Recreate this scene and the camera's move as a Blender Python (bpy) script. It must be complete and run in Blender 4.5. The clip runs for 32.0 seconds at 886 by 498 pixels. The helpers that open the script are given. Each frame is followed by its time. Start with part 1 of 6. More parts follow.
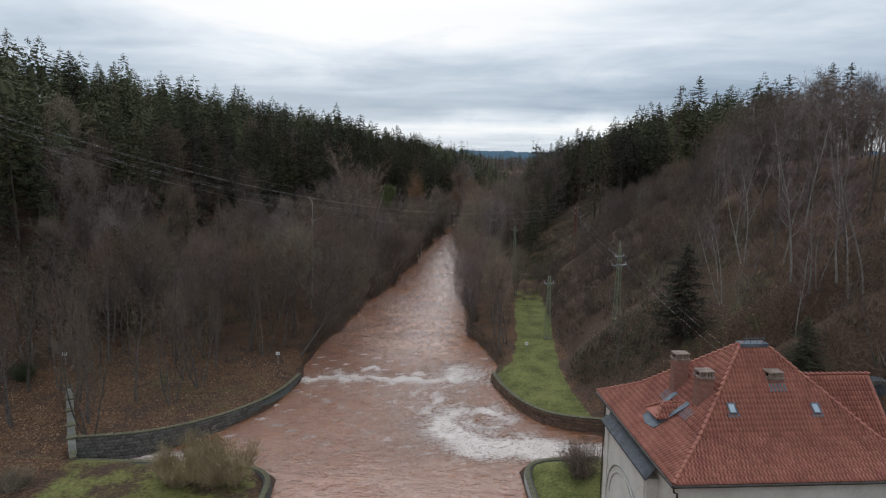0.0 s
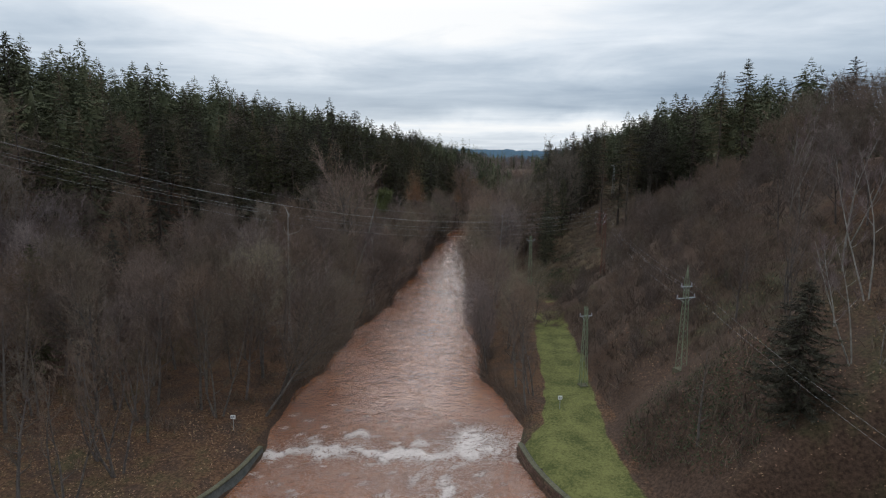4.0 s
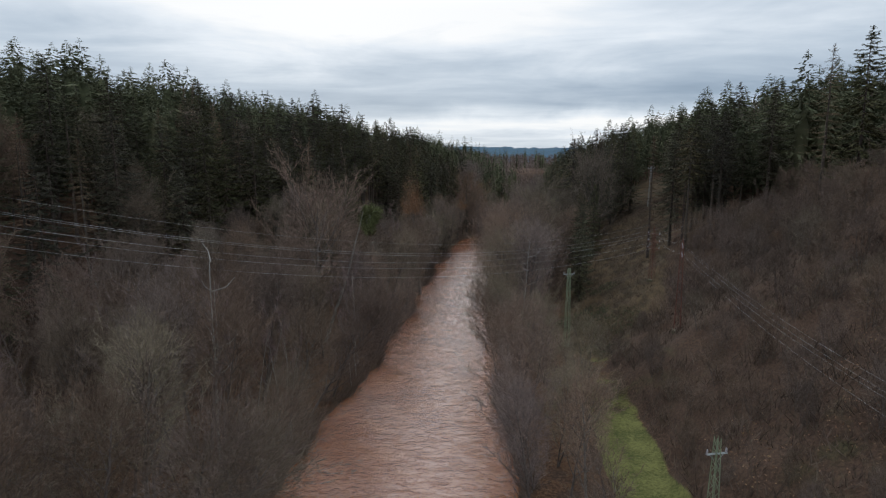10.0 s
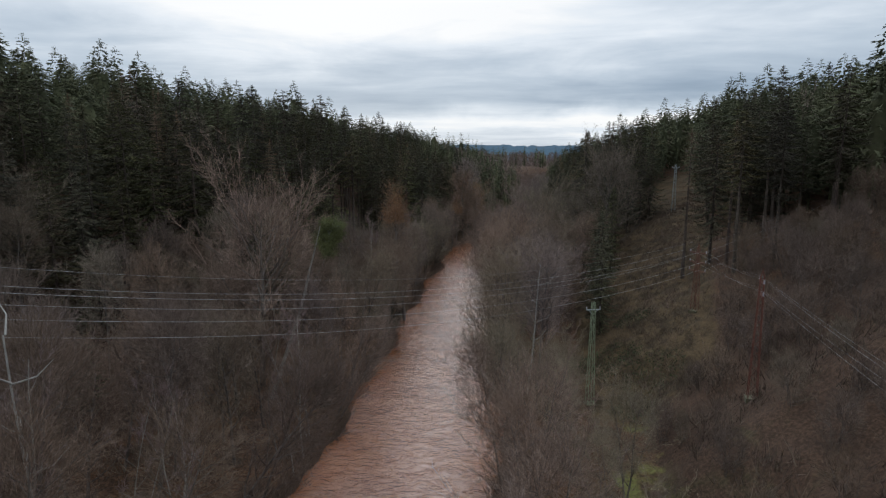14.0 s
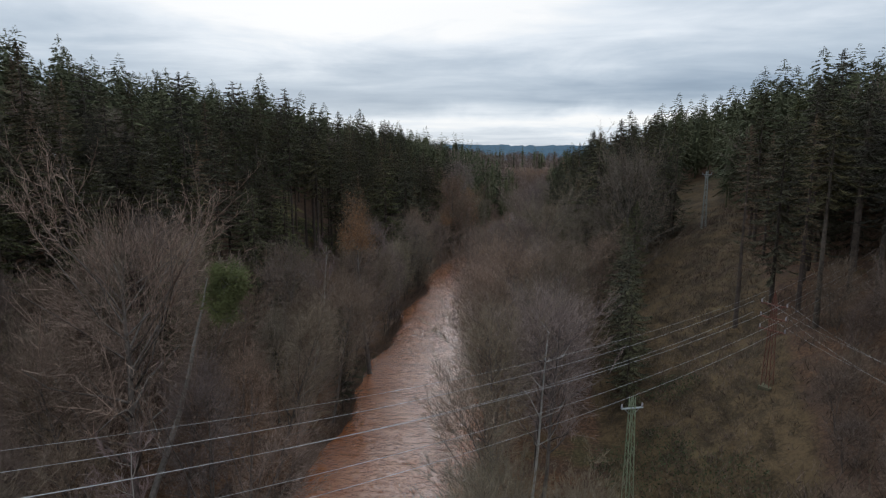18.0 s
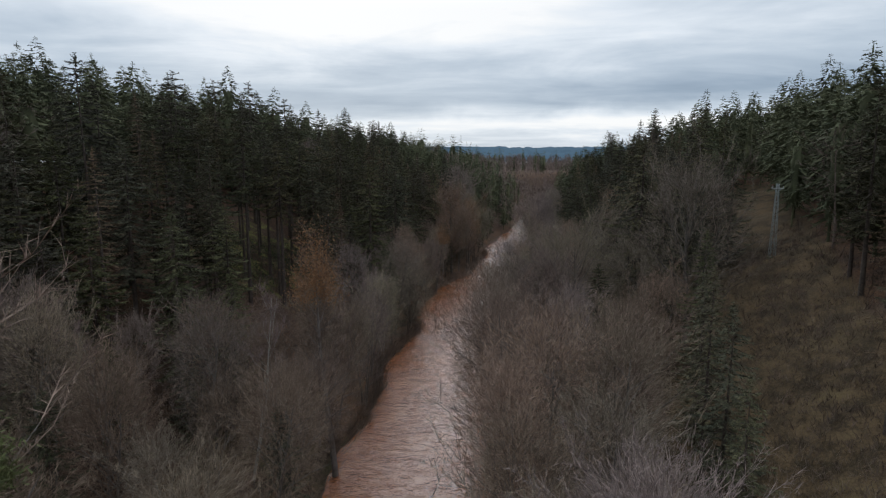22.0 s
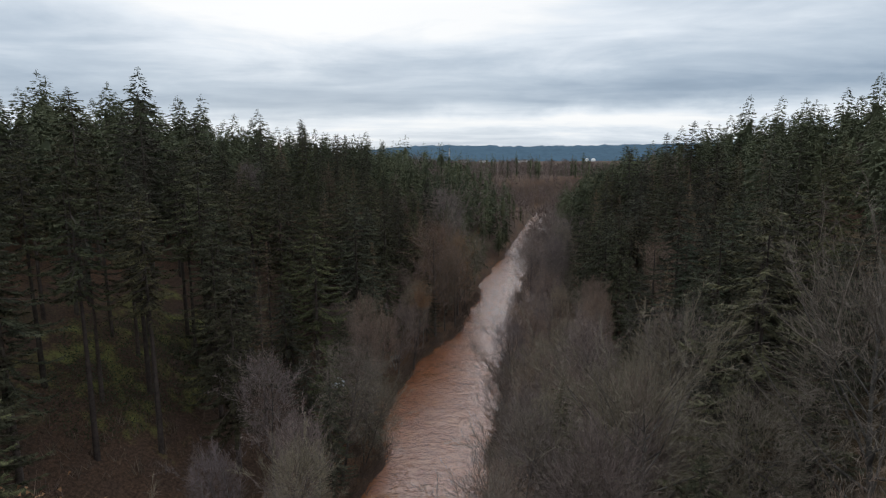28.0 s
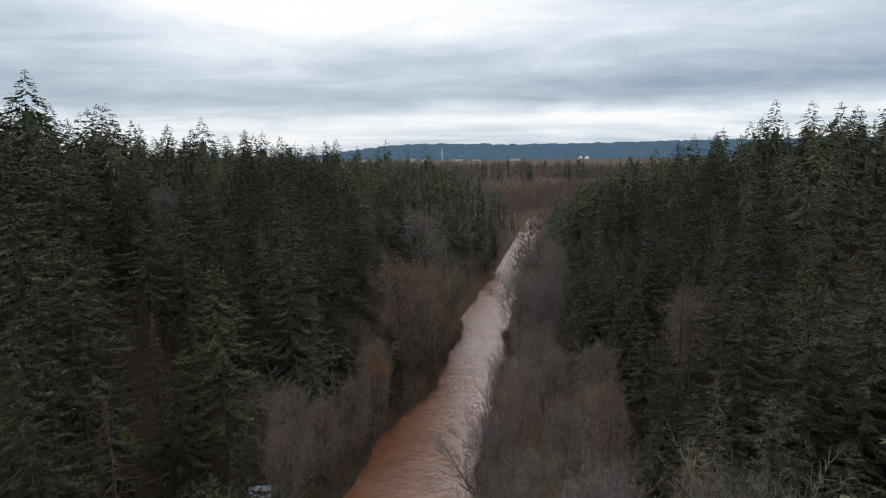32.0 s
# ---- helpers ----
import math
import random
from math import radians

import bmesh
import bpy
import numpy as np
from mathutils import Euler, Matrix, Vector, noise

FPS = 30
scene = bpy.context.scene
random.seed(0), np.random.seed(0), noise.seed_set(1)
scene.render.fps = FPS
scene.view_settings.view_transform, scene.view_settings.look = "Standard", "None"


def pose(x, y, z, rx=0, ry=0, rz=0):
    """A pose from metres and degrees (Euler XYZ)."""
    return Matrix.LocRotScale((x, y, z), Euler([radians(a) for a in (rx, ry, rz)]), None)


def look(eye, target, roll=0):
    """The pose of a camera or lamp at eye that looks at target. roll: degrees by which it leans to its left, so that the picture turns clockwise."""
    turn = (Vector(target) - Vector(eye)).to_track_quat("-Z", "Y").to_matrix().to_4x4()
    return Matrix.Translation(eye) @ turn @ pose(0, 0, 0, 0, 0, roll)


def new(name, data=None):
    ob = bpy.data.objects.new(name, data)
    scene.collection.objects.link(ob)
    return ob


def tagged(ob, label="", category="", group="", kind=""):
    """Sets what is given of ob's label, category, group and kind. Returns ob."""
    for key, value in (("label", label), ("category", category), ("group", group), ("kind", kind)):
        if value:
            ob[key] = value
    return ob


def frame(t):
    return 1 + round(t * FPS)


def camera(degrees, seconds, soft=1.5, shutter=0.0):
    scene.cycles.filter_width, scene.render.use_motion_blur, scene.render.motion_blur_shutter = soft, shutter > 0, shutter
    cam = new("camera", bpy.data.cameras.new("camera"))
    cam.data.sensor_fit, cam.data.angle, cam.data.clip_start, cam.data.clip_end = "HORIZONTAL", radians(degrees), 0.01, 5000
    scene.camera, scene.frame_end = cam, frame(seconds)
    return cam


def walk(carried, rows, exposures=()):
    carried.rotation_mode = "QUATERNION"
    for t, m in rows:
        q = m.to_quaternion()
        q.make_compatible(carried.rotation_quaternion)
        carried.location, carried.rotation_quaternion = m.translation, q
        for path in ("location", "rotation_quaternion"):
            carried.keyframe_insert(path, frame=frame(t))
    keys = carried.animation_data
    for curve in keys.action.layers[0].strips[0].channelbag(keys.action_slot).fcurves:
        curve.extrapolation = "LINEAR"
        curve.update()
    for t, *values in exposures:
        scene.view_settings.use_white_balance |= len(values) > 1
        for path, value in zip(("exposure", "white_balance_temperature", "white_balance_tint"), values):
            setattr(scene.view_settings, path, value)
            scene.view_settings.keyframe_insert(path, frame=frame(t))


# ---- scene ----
cam = camera(75.6, 32.0, 1.2)
METRES, EYE, TILT, LEAN, TURN = 200.0, 30.3, -5.4, 2.6, 0.0
ROWS = [
    (0.0, 0.0, 0.0, 0.0, 0.17, -3.18, -3.1),
    (0.5, -0.0008, 0.0121, 0.0009, 0.18, -3.19, -3.09),
    (1.0, -0.0018, 0.0247, 0.0021, 0.18, -3.19, -3.05),
    (1.5, -0.0027, 0.0377, 0.0028, 0.17, -3.19, -3.05),
    (2.0, -0.0038, 0.0509, 0.0036, 0.14, -3.21, -3.06),
    (2.5, -0.0044, 0.0642, 0.0047, 0.14, -3.24, -3.03),
    (3.0, -0.0048, 0.0776, 0.0059, 0.14, -3.25, -3.01),
    (3.5, -0.0054, 0.0914, 0.0081, 0.13, -3.26, -2.94),
    (5.5, -0.0077, 0.1474, 0.0163, 0.11, -3.43, -2.84),
    (6.0, -0.0086, 0.1617, 0.0178, 0.09, -3.45, -2.8),
    (6.5, -0.0094, 0.176, 0.0191, 0.09, -3.46, -2.77),
    (7.0, -0.0103, 0.1901, 0.0208, 0.06, -3.46, -2.78),
    (7.5, -0.0111, 0.2042, 0.0226, 0.05, -3.48, -2.77),
    (8.0, -0.0119, 0.2183, 0.0246, 0.03, -3.51, -2.78),
    (8.5, -0.0126, 0.2324, 0.0269, -0.0, -3.5, -2.76),
    (9.0, -0.0135, 0.2463, 0.0294, -0.02, -3.5, -2.73),
    (9.5, -0.0144, 0.2601, 0.0317, -0.05, -3.51, -2.72),
    (10.0, -0.015, 0.2739, 0.0337, -0.06, -3.53, -2.68),
    (10.5, -0.0156, 0.2879, 0.0354, -0.07, -3.52, -2.65),
    (11.0, -0.0163, 0.3022, 0.0366, -0.1, -3.52, -2.6),
    (11.5, -0.0168, 0.3168, 0.0381, -0.12, -3.56, -2.56),
    (12.0, -0.0168, 0.3319, 0.0395, -0.14, -3.58, -2.54),
    (12.5, -0.0159, 0.3472, 0.041, -0.21, -3.6, -2.54),
    (13.0, -0.0131, 0.3624, 0.0423, -0.21, -3.62, -2.54),
    (13.5, -0.0095, 0.3777, 0.0438, -0.22, -3.67, -2.55),
    (14.0, -0.0055, 0.3931, 0.0453, -0.22, -3.7, -2.54),
    (14.5, -0.0019, 0.4087, 0.0471, -0.25, -3.71, -2.51),
    (16.5, 0.0091, 0.4738, 0.0584, -0.37, -3.66, -2.47),
    (17.0, 0.0101, 0.49, 0.0607, -0.4, -3.67, -2.45),
    (17.5, 0.0111, 0.5065, 0.0621, -0.42, -3.66, -2.47),
    (18.0, 0.0118, 0.5232, 0.0639, -0.41, -3.71, -2.47),
    (18.5, 0.0122, 0.5399, 0.0658, -0.42, -3.7, -2.47),
    (19.0, 0.0126, 0.5567, 0.0681, -0.44, -3.72, -2.45),
    (19.5, 0.0125, 0.5735, 0.0705, -0.47, -3.7, -2.47),
    (20.0, 0.0125, 0.5903, 0.0729, -0.5, -3.68, -2.46),
    (20.5, 0.0124, 0.6068, 0.0751, -0.54, -3.62, -2.48),
    (21.0, 0.0124, 0.6234, 0.0771, -0.59, -3.59, -2.45),
    (21.5, 0.0127, 0.6398, 0.0795, -0.63, -3.55, -2.42),
    (22.0, 0.0128, 0.6565, 0.0827, -0.68, -3.53, -2.37),
    (22.5, 0.0131, 0.6727, 0.086, -0.71, -3.52, -2.33),
    (23.0, 0.0135, 0.6892, 0.0896, -0.76, -3.51, -2.31),
    (23.5, 0.014, 0.7056, 0.0933, -0.77, -3.5, -2.27),
    (24.0, 0.0145, 0.7222, 0.0974, -0.83, -3.52, -2.27),
    (24.5, 0.015, 0.7388, 0.1018, -0.91, -3.51, -2.29),
    (25.0, 0.0157, 0.7552, 0.1064, -0.98, -3.5, -2.26),
    (25.5, 0.0168, 0.7709, 0.1108, -1.01, -3.51, -2.27),
    (27.5, 0.0232, 0.8362, 0.1316, -1.34, -3.66, -2.18),
    (28.0, 0.025, 0.8524, 0.1361, -1.58, -3.67, -2.15),
    (28.5, 0.0268, 0.8684, 0.1407, -1.86, -3.7, -2.12),
    (29.0, 0.0287, 0.8842, 0.1447, -1.96, -3.71, -2.08),
    (29.5, 0.0308, 0.8999, 0.1491, -2.02, -3.74, -2.04),
    (30.0, 0.0334, 0.9156, 0.1533, -2.06, -3.79, -1.99),
    (30.5, 0.0369, 0.931, 0.1579, -2.09, -3.81, -1.93),
    (31.0, 0.0412, 0.946, 0.1626, -2.13, -3.83, -1.86),
    (31.5, 0.0462, 0.9609, 0.1675, -2.15, -3.88, -1.84),
    (32.0, 0.0515, 0.9755, 0.1712, -2.19, -3.87, -1.82),
]
walk(cam, [(t, pose(0, 0, EYE, TILT, LEAN, TURN) @ pose(METRES * x, METRES * y, METRES * z, 90 + pitch, roll, yaw)) for t, x, y, z, yaw, pitch, roll in ROWS])

# ---------------------------------------------------------------- light
SUN_AZ, SUN_EL = radians(-12), radians(28)      # behind the cloud, ahead and a little left
world = bpy.data.worlds.new("overcast_sky")
scene.world = world
world.use_nodes = True


class Nodes:
    """Short hand for building a node tree."""

    def __init__(self, tree):
        self.t = tree
        tree.nodes.clear()

    def add(self, kind, links=None, **props):
        n = self.t.nodes.new(kind)
        for k, v in props.items():
            setattr(n, k, v)
        for k, v in (links or {}).items():
            sock = n.inputs[k]
            if isinstance(v, bpy.types.NodeSocket):
                self.t.links.new(v, sock)
            else:
                sock.default_value = v
        return n

    def math(self, op, a, b=0.0, c=None, clamp=False):
        n = self.add("ShaderNodeMath", {0: a, 1: b}, operation=op, use_clamp=clamp)
        if c is not None:
            if isinstance(c, bpy.types.NodeSocket):
                self.t.links.new(c, n.inputs[2])
            else:
                n.inputs[2].default_value = c
        return n.outputs[0]

    def mix(self, f, a, b, blend="MIX"):
        n = self.add("ShaderNodeMix", data_type="RGBA", blend_type=blend)
        for k, v in ((0, f), (6, a), (7, b)):
            if isinstance(v, bpy.types.NodeSocket):
                self.t.links.new(v, n.inputs[k])
            else:
                n.inputs[k].default_value = v if k == 0 else (*v[:3], 1)
        return n.outputs[2]

    def noise(self, vec, scale, detail=4.0, rough=0.55, dist=0.0):
        n = self.add("ShaderNodeTexNoise", {"Scale": scale, "Detail": detail, "Roughness": rough, "Distortion": dist})
        if vec is not None:
            self.t.links.new(vec, n.inputs["Vector"])
        return n.outputs["Fac"]

    def ramp(self, fac, stops):
        n = self.add("ShaderNodeValToRGB", {0: fac})
        e = n.color_ramp.elements
        while len(e) < len(stops):
            e.new(0.5)
        for el, (p, c) in zip(e, stops):
            el.position = p
            el.color = (*c, 1) if isinstance(c, tuple) else (c, c, c, 1)
        return n.outputs[0]

    def maprange(self, v, a, b, c=0.0, d=1.0, smooth=True):
        return self.add("ShaderNodeMapRange", {0: v, 1: a, 2: b, 3: c, 4: d},
                        interpolation_type="SMOOTHSTEP" if smooth else "LINEAR").outputs[0]


def build_sky():
    n = Nodes(world.node_tree)
    co = n.add("ShaderNodeTexCoord").outputs["Generated"]
    sep = n.add("ShaderNodeSeparateXYZ", {0: co})
    x, y, z = sep.outputs
    zz = n.math("MAXIMUM", z, 0.0)
    den = n.math("ADD", zz, 0.075)
    flat = n.add("ShaderNodeCombineXYZ", {0: n.math("DIVIDE", n.math("MULTIPLY", x, 0.55), den), 1: n.math("DIVIDE", y, den), 2: 0.0}).outputs[0]
    broad = n.noise(flat, 0.40, 4.0, 0.5, 0.4)
    fine = n.noise(flat, 1.3, 6.0, 0.58, 0.5)
    # streaks of stratocumulus, seen edge on low down
    layer = n.add("ShaderNodeMapping", {0: co, "Scale": (2.6, 2.6, 17.0)}).outputs[0]
    streak = n.noise(layer, 1.0, 6.0, 0.56, 0.6)
    puff = n.noise(n.add("ShaderNodeMapping", {0: co, "Scale": (7.0, 7.0, 20.0)}).outputs[0], 1.0, 6.0, 0.6, 0.3)
    rise = n.math("ADD", zz, n.math("ADD", n.math("MULTIPLY", n.math("SUBTRACT", streak, 0.5), 0.05), n.math("MULTIPLY", n.math("SUBTRACT", puff, 0.5), 0.05)))
    # a clear rim over the horizon, a grey deck above it, thinner higher up
    deck = n.ramp(n.math("MULTIPLY", rise, 2.0), [
        (0.0, 0.66), (0.05, 0.70), (0.10, 0.74), (0.14, 0.52), (0.20, 0.40), (0.29, 0.50), (0.40, 0.62), (1.0, 0.68)])

    def patch(a, b, wide, tall):
        """1 near the direction with sideways part a and upward part b, falling off round it."""
        u = n.math("DIVIDE", n.math("SUBTRACT", x, a), wide)
        v = n.math("DIVIDE", n.math("SUBTRACT", rise, b), tall)
        d = n.math("ADD", n.math("MULTIPLY", u, u), n.math("MULTIPLY", v, v))
        return n.math("MULTIPLY", n.math("POWER", 2.718, n.math("MULTIPLY", d, -1.0)), n.maprange(y, 0.0, 0.5))

    # where the hidden sun thins the cloud, and the bright gap below the deck
    glow = n.math("ADD", n.math("MULTIPLY", patch(-0.16, 0.27, 0.42, 0.10), 0.62), n.math("MULTIPLY", patch(0.32, 0.062, 0.42, 0.022), 0.34))
    cloud = n.math("ADD", n.math("MULTIPLY", broad, 0.45), n.math("ADD", n.math("MULTIPLY", fine, 0.25), n.math("MULTIPLY", streak, 0.30)))
    dens = n.math("ADD", n.math("ADD", deck, glow), n.math("MULTIPLY", n.math("SUBTRACT", cloud, 0.5), 1.85))
    col = n.ramp(dens, [(0.0, (0.225, 0.305, 0.41)), (0.28, (0.335, 0.425, 0.54)), (0.55, (0.53, 0.62, 0.725)), (0.80, (0.78, 0.85, 0.93)), (1.0, (0.98, 1.0, 1.02))])
    # an overcast sky is brightest overhead
    col = n.add("ShaderNodeVectorMath", {0: col, 3: n.maprange(z, 0.28, 0.85, 1.0, 1.9)}, operation="SCALE").outputs[0]
    # and where the hidden sun shines through it
    s_dir = (math.sin(SUN_AZ) * math.cos(SUN_EL), math.cos(SUN_AZ) * math.cos(SUN_EL), math.sin(SUN_EL))
    near_sun = n.math("MULTIPLY", n.maprange(z, 0.235, 0.42), n.maprange(n.add("ShaderNodeVectorMath", {0: co, 1: s_dir}, operation="DOT_PRODUCT").outputs["Value"], 0.80, 1.0, 0.0, 1.0))
    col = n.add("ShaderNodeVectorMath", {0: col, 3: n.math("ADD", 1.0, n.math("MULTIPLY", near_sun, 1.7))}, operation="SCALE").outputs[0]
    sky = n.add("ShaderNodeTexSky", sky_type="NISHITA", sun_disc=False, sun_elevation=SUN_EL, sun_rotation=SUN_AZ).outputs[0]
    bg_sky = n.add("ShaderNodeBackground", {0: sky, 1: 0.06})
    bg_cloud = n.add("ShaderNodeBackground", {0: col, 1: 1.0})
    both = n.add("ShaderNodeMixShader", {0: 0.93, 1: bg_sky.outputs[0], 2: bg_cloud.outputs[0]})
    n.add("ShaderNodeOutputWorld", {0: both.outputs[0]})


build_sky()
sun = new("sun", bpy.data.lights.new("sun", "SUN"))
sun.data.energy, sun.data.angle, sun.data.color = 0.3, radians(40), (1.0, 0.96, 0.9)
sun.matrix_world = look((0, 0, 400), (-math.sin(SUN_AZ) * 100, -math.cos(SUN_AZ) * 100, 400 - 100 * math.tan(SUN_EL)))
scene.view_settings.exposure = 0.0


# ---------------------------------------------------------------- materials
def material(name):
    m = bpy.data.materials.new(name)
    m.use_nodes = True
    return m, Nodes(m.node_tree)


def finish(n, color, rough=0.9, normal=None, metallic=0.0, spec=0.3):
    b = n.add("ShaderNodeBsdfPrincipled", {"Roughness": rough, "Metallic": metallic, "Specular IOR Level": spec})
    if isinstance(color, bpy.types.NodeSocket):
        n.t.links.new(color, b.inputs["Base Color"])
    else:
        b.inputs["Base Color"].default_value = (*color, 1)
    if normal is not None:
        n.t.links.new(normal, b.inputs["Normal"])
    n.add("ShaderNodeOutputMaterial", {0: b.outputs[0]})
    return b


def plain(name, a, b, scale=3.0, rough=0.85, bump=0.3, metallic=0.0, vary=0.0, island=False, spec=0.3, dist=0.02):
    """A surface of two tones mixed at two scales, with fine relief; vary: how far one piece differs from the next."""
    m, n = material(name)
    co = n.add("ShaderNodeTexCoord").outputs["Object"]
    big, small = n.noise(co, scale, 5.0, 0.6), n.noise(co, scale * 7.3, 4.0, 0.65)
    fac = n.maprange(n.math("ADD", n.math("MULTIPLY", big, 0.6), n.math("MULTIPLY", small, 0.4)), 0.34, 0.66)
    col = n.mix(fac, a, b)
    if vary:
        rnd = n.add("ShaderNodeNewGeometry").outputs["Random Per Island"] if island else n.add("ShaderNodeObjectInfo").outputs["Random"]
        hsv = n.add("ShaderNodeHueSaturation", {"Color": col, "Value": n.maprange(rnd, 0, 1, 1 - vary, 1 + vary, False),
                                                "Hue": n.maprange(n.math("FRACT", n.math("MULTIPLY", rnd, 7.31)), 0, 1, 0.5 - vary * 0.05, 0.5 + vary * 0.05, False)})
        col = hsv.outputs[0]
    nm = n.add("ShaderNodeBump", {"Strength": bump, "Distance": dist, "Height": small}).outputs[0] if bump else None
    finish(n, col, rough, nm, metallic, spec)
    return m


def twig_material(name, tones, vary):
    """Fine bare twigs: each tree leans to one of several greys and browns, paler towards some shoots."""
    m, n = material(name)
    co = n.add("ShaderNodeTexCoord").outputs["Object"]
    rnd = n.add("ShaderNodeObjectInfo").outputs["Random"]
    col = n.ramp(rnd, [(k / (len(tones) - 1), c) for k, c in enumerate(tones)])
    mixed = n.math("ADD", n.math("MULTIPLY", n.noise(co, 0.35, 5.0, 0.6), 0.6), n.math("MULTIPLY", n.noise(co, 2.5, 4.0, 0.65), 0.4))
    spread = n.math("ADD", n.maprange(mixed, 0.34, 0.66, 0.66, 1.22), n.maprange(n.math("FRACT", n.math("MULTIPLY", rnd, 17.3)), 0, 1, -vary, vary, False))
    twig = n.maprange(n.add("ShaderNodeNewGeometry").outputs["Random Per Island"], 0, 1, 0.6, 1.4, False)
    col = n.add("ShaderNodeVectorMath", {0: col, 3: n.math("MULTIPLY", spread, twig)}, operation="SCALE").outputs[0]
    finish(n, col, 0.95, spec=0.2)
    return m


def needle_material(name, dark, light, scale, vary):
    """Needle sprays: each tree has its own green, each spray its own tone."""
    m, n = material(name)
    co = n.add("ShaderNodeTexCoord").outputs["Object"]
    rnd = n.add("ShaderNodeObjectInfo").outputs["Random"]
    mixed = n.math("ADD", n.math("MULTIPLY", n.noise(co, scale, 5.0, 0.6), 0.6), n.math("MULTIPLY", n.noise(co, scale * 7, 4.0, 0.65), 0.4))
    col = n.mix(n.maprange(mixed, 0.34, 0.66), dark, light)
    col = n.add("ShaderNodeHueSaturation", {"Color": col, "Value": n.maprange(rnd, 0, 1, 1 - vary, 1 + vary, False), "Saturation": n.maprange(n.math("FRACT", n.math("MULTIPLY", rnd, 11.7)), 0, 1, 0.6, 1.05, False),
                                            "Hue": n.maprange(n.math("FRACT", n.math("MULTIPLY", rnd, 7.31)), 0, 1, 0.455, 0.515, False)}).outputs[0]
    spray = n.maprange(n.add("ShaderNodeNewGeometry").outputs["Random Per Island"], 0, 1, 0.55, 1.25, False)
    finish(n, n.add("ShaderNodeVectorMath", {0: col, 3: spray}, operation="SCALE").outputs[0], 0.9, spec=0.2)
    return m


BARK = plain("grey_brown_bark", (0.055, 0.046, 0.041), (0.140, 0.120, 0.106), 2.0, 0.95, 0.6, vary=0.25)
BARK_DARK = plain("dark_conifer_bark", (0.040, 0.030, 0.025), (0.10, 0.078, 0.064), 2.0, 0.95, 0.6, vary=0.25)
BARK_BIRCH = plain("pale_birch_bark", (0.14, 0.13, 0.115), (0.31, 0.29, 0.26), 1.5, 0.8, 0.3, vary=0.15)
TWIG = twig_material("bare_twigs", [(0.206, 0.162, 0.154), (0.186, 0.138, 0.115), (0.210, 0.145, 0.110), (0.194, 0.162, 0.115), (0.165, 0.128, 0.116)], 0.22)
TWIG_BROWN = twig_material("brown_thicket_twigs", [(0.150, 0.108, 0.088), (0.128, 0.098, 0.082), (0.160, 0.110, 0.080), (0.138, 0.112, 0.084)], 0.2)
# far twigs: tone raised a little for the haze of distance
TWIG_WOODS = plain("hazed_bare_woods_twigs", (0.096, 0.069, 0.058), (0.185, 0.139, 0.119), 0.05, 0.95, 0, vary=0.28, island=True)
TWIG_BIRCH = plain("birch_twigs", (0.135, 0.092, 0.084), (0.22, 0.165, 0.155), 0.4, 0.95, 0, vary=0.15)
TWIG_PALE = plain("yellowish_willow_twigs", (0.142, 0.115, 0.080), (0.235, 0.192, 0.138), 0.4, 0.95, 0, vary=0.15)
TWIG_LARCH = plain("bare_larch_sprays", (0.105, 0.070, 0.043), (0.175, 0.122, 0.078), 0.5, 0.95, 0, vary=0.2)
LEAF_DRY = plain("dry_orange_oak_leaves", (0.165, 0.086, 0.042), (0.265, 0.142, 0.072), 0.5, 0.9, 0, vary=0.15)
LEAF_FALLEN = plain("fallen_tan_leaves", (0.13, 0.072, 0.038), (0.30, 0.19, 0.115), 0.4, 0.9, 0, vary=0.35, island=True)
NEEDLE = needle_material("spruce_needles", (0.035, 0.036, 0.016), (0.106, 0.103, 0.046), 0.7, 0.36)
# far needles paler than NEEDLE: distance haze put into the colour
NEEDLE_WOODS = plain("hazed_spruce_woods_needles", (0.042, 0.047, 0.026), (0.118, 0.124, 0.068), 0.06, 0.9, 0, vary=0.3, island=True, spec=0.2)
NEEDLE_PINE = plain("pine_needles", (0.062, 0.076, 0.026), (0.130, 0.142, 0.054), 0.8, 0.85, 0, vary=0.1)
NEEDLE_BLUE = plain("bluish_spruce_needles", (0.030, 0.036, 0.020), (0.068, 0.076, 0.043), 0.8, 0.85, 0, vary=0.1)
BRUSH = plain("brown_brush_stems", (0.075, 0.054, 0.042), (0.16, 0.118, 0.09), 0.08, 0.95, 0, vary=0.35, island=True)
BRAMBLE = plain("dark_green_bramble", (0.03, 0.045, 0.02), (0.06, 0.075, 0.035), 0.3, 0.9, 0, vary=0.3, island=True)
STEEL_GREEN = plain("green_painted_steel", (0.155, 0.190, 0.120), (0.275, 0.320, 0.215), 2.0, 0.6, 0.1)
STEEL_RUST = plain("red_brown_painted_steel", (0.10, 0.035, 0.025), (0.17, 0.07, 0.05), 2.0, 0.7, 0.1)
STEEL_GREY = plain("galvanised_steel", (0.22, 0.25, 0.25), (0.38, 0.40, 0.40), 2.0, 0.55, 0.1, metallic=0.3)
WIRE = plain("aluminium_cable", (0.24, 0.24, 0.245), (0.36, 0.36, 0.365), 0.2, 0.45, 0, metallic=0.2)
CERAMIC = plain("glazed_insulator", (0.22, 0.20, 0.22), (0.5, 0.48, 0.5), 4.0, 0.25, 0)
CONCRETE = plain("weathered_concrete", (0.24, 0.235, 0.21), (0.42, 0.41, 0.37), 1.2, 0.9, 0.4, vary=0.08)
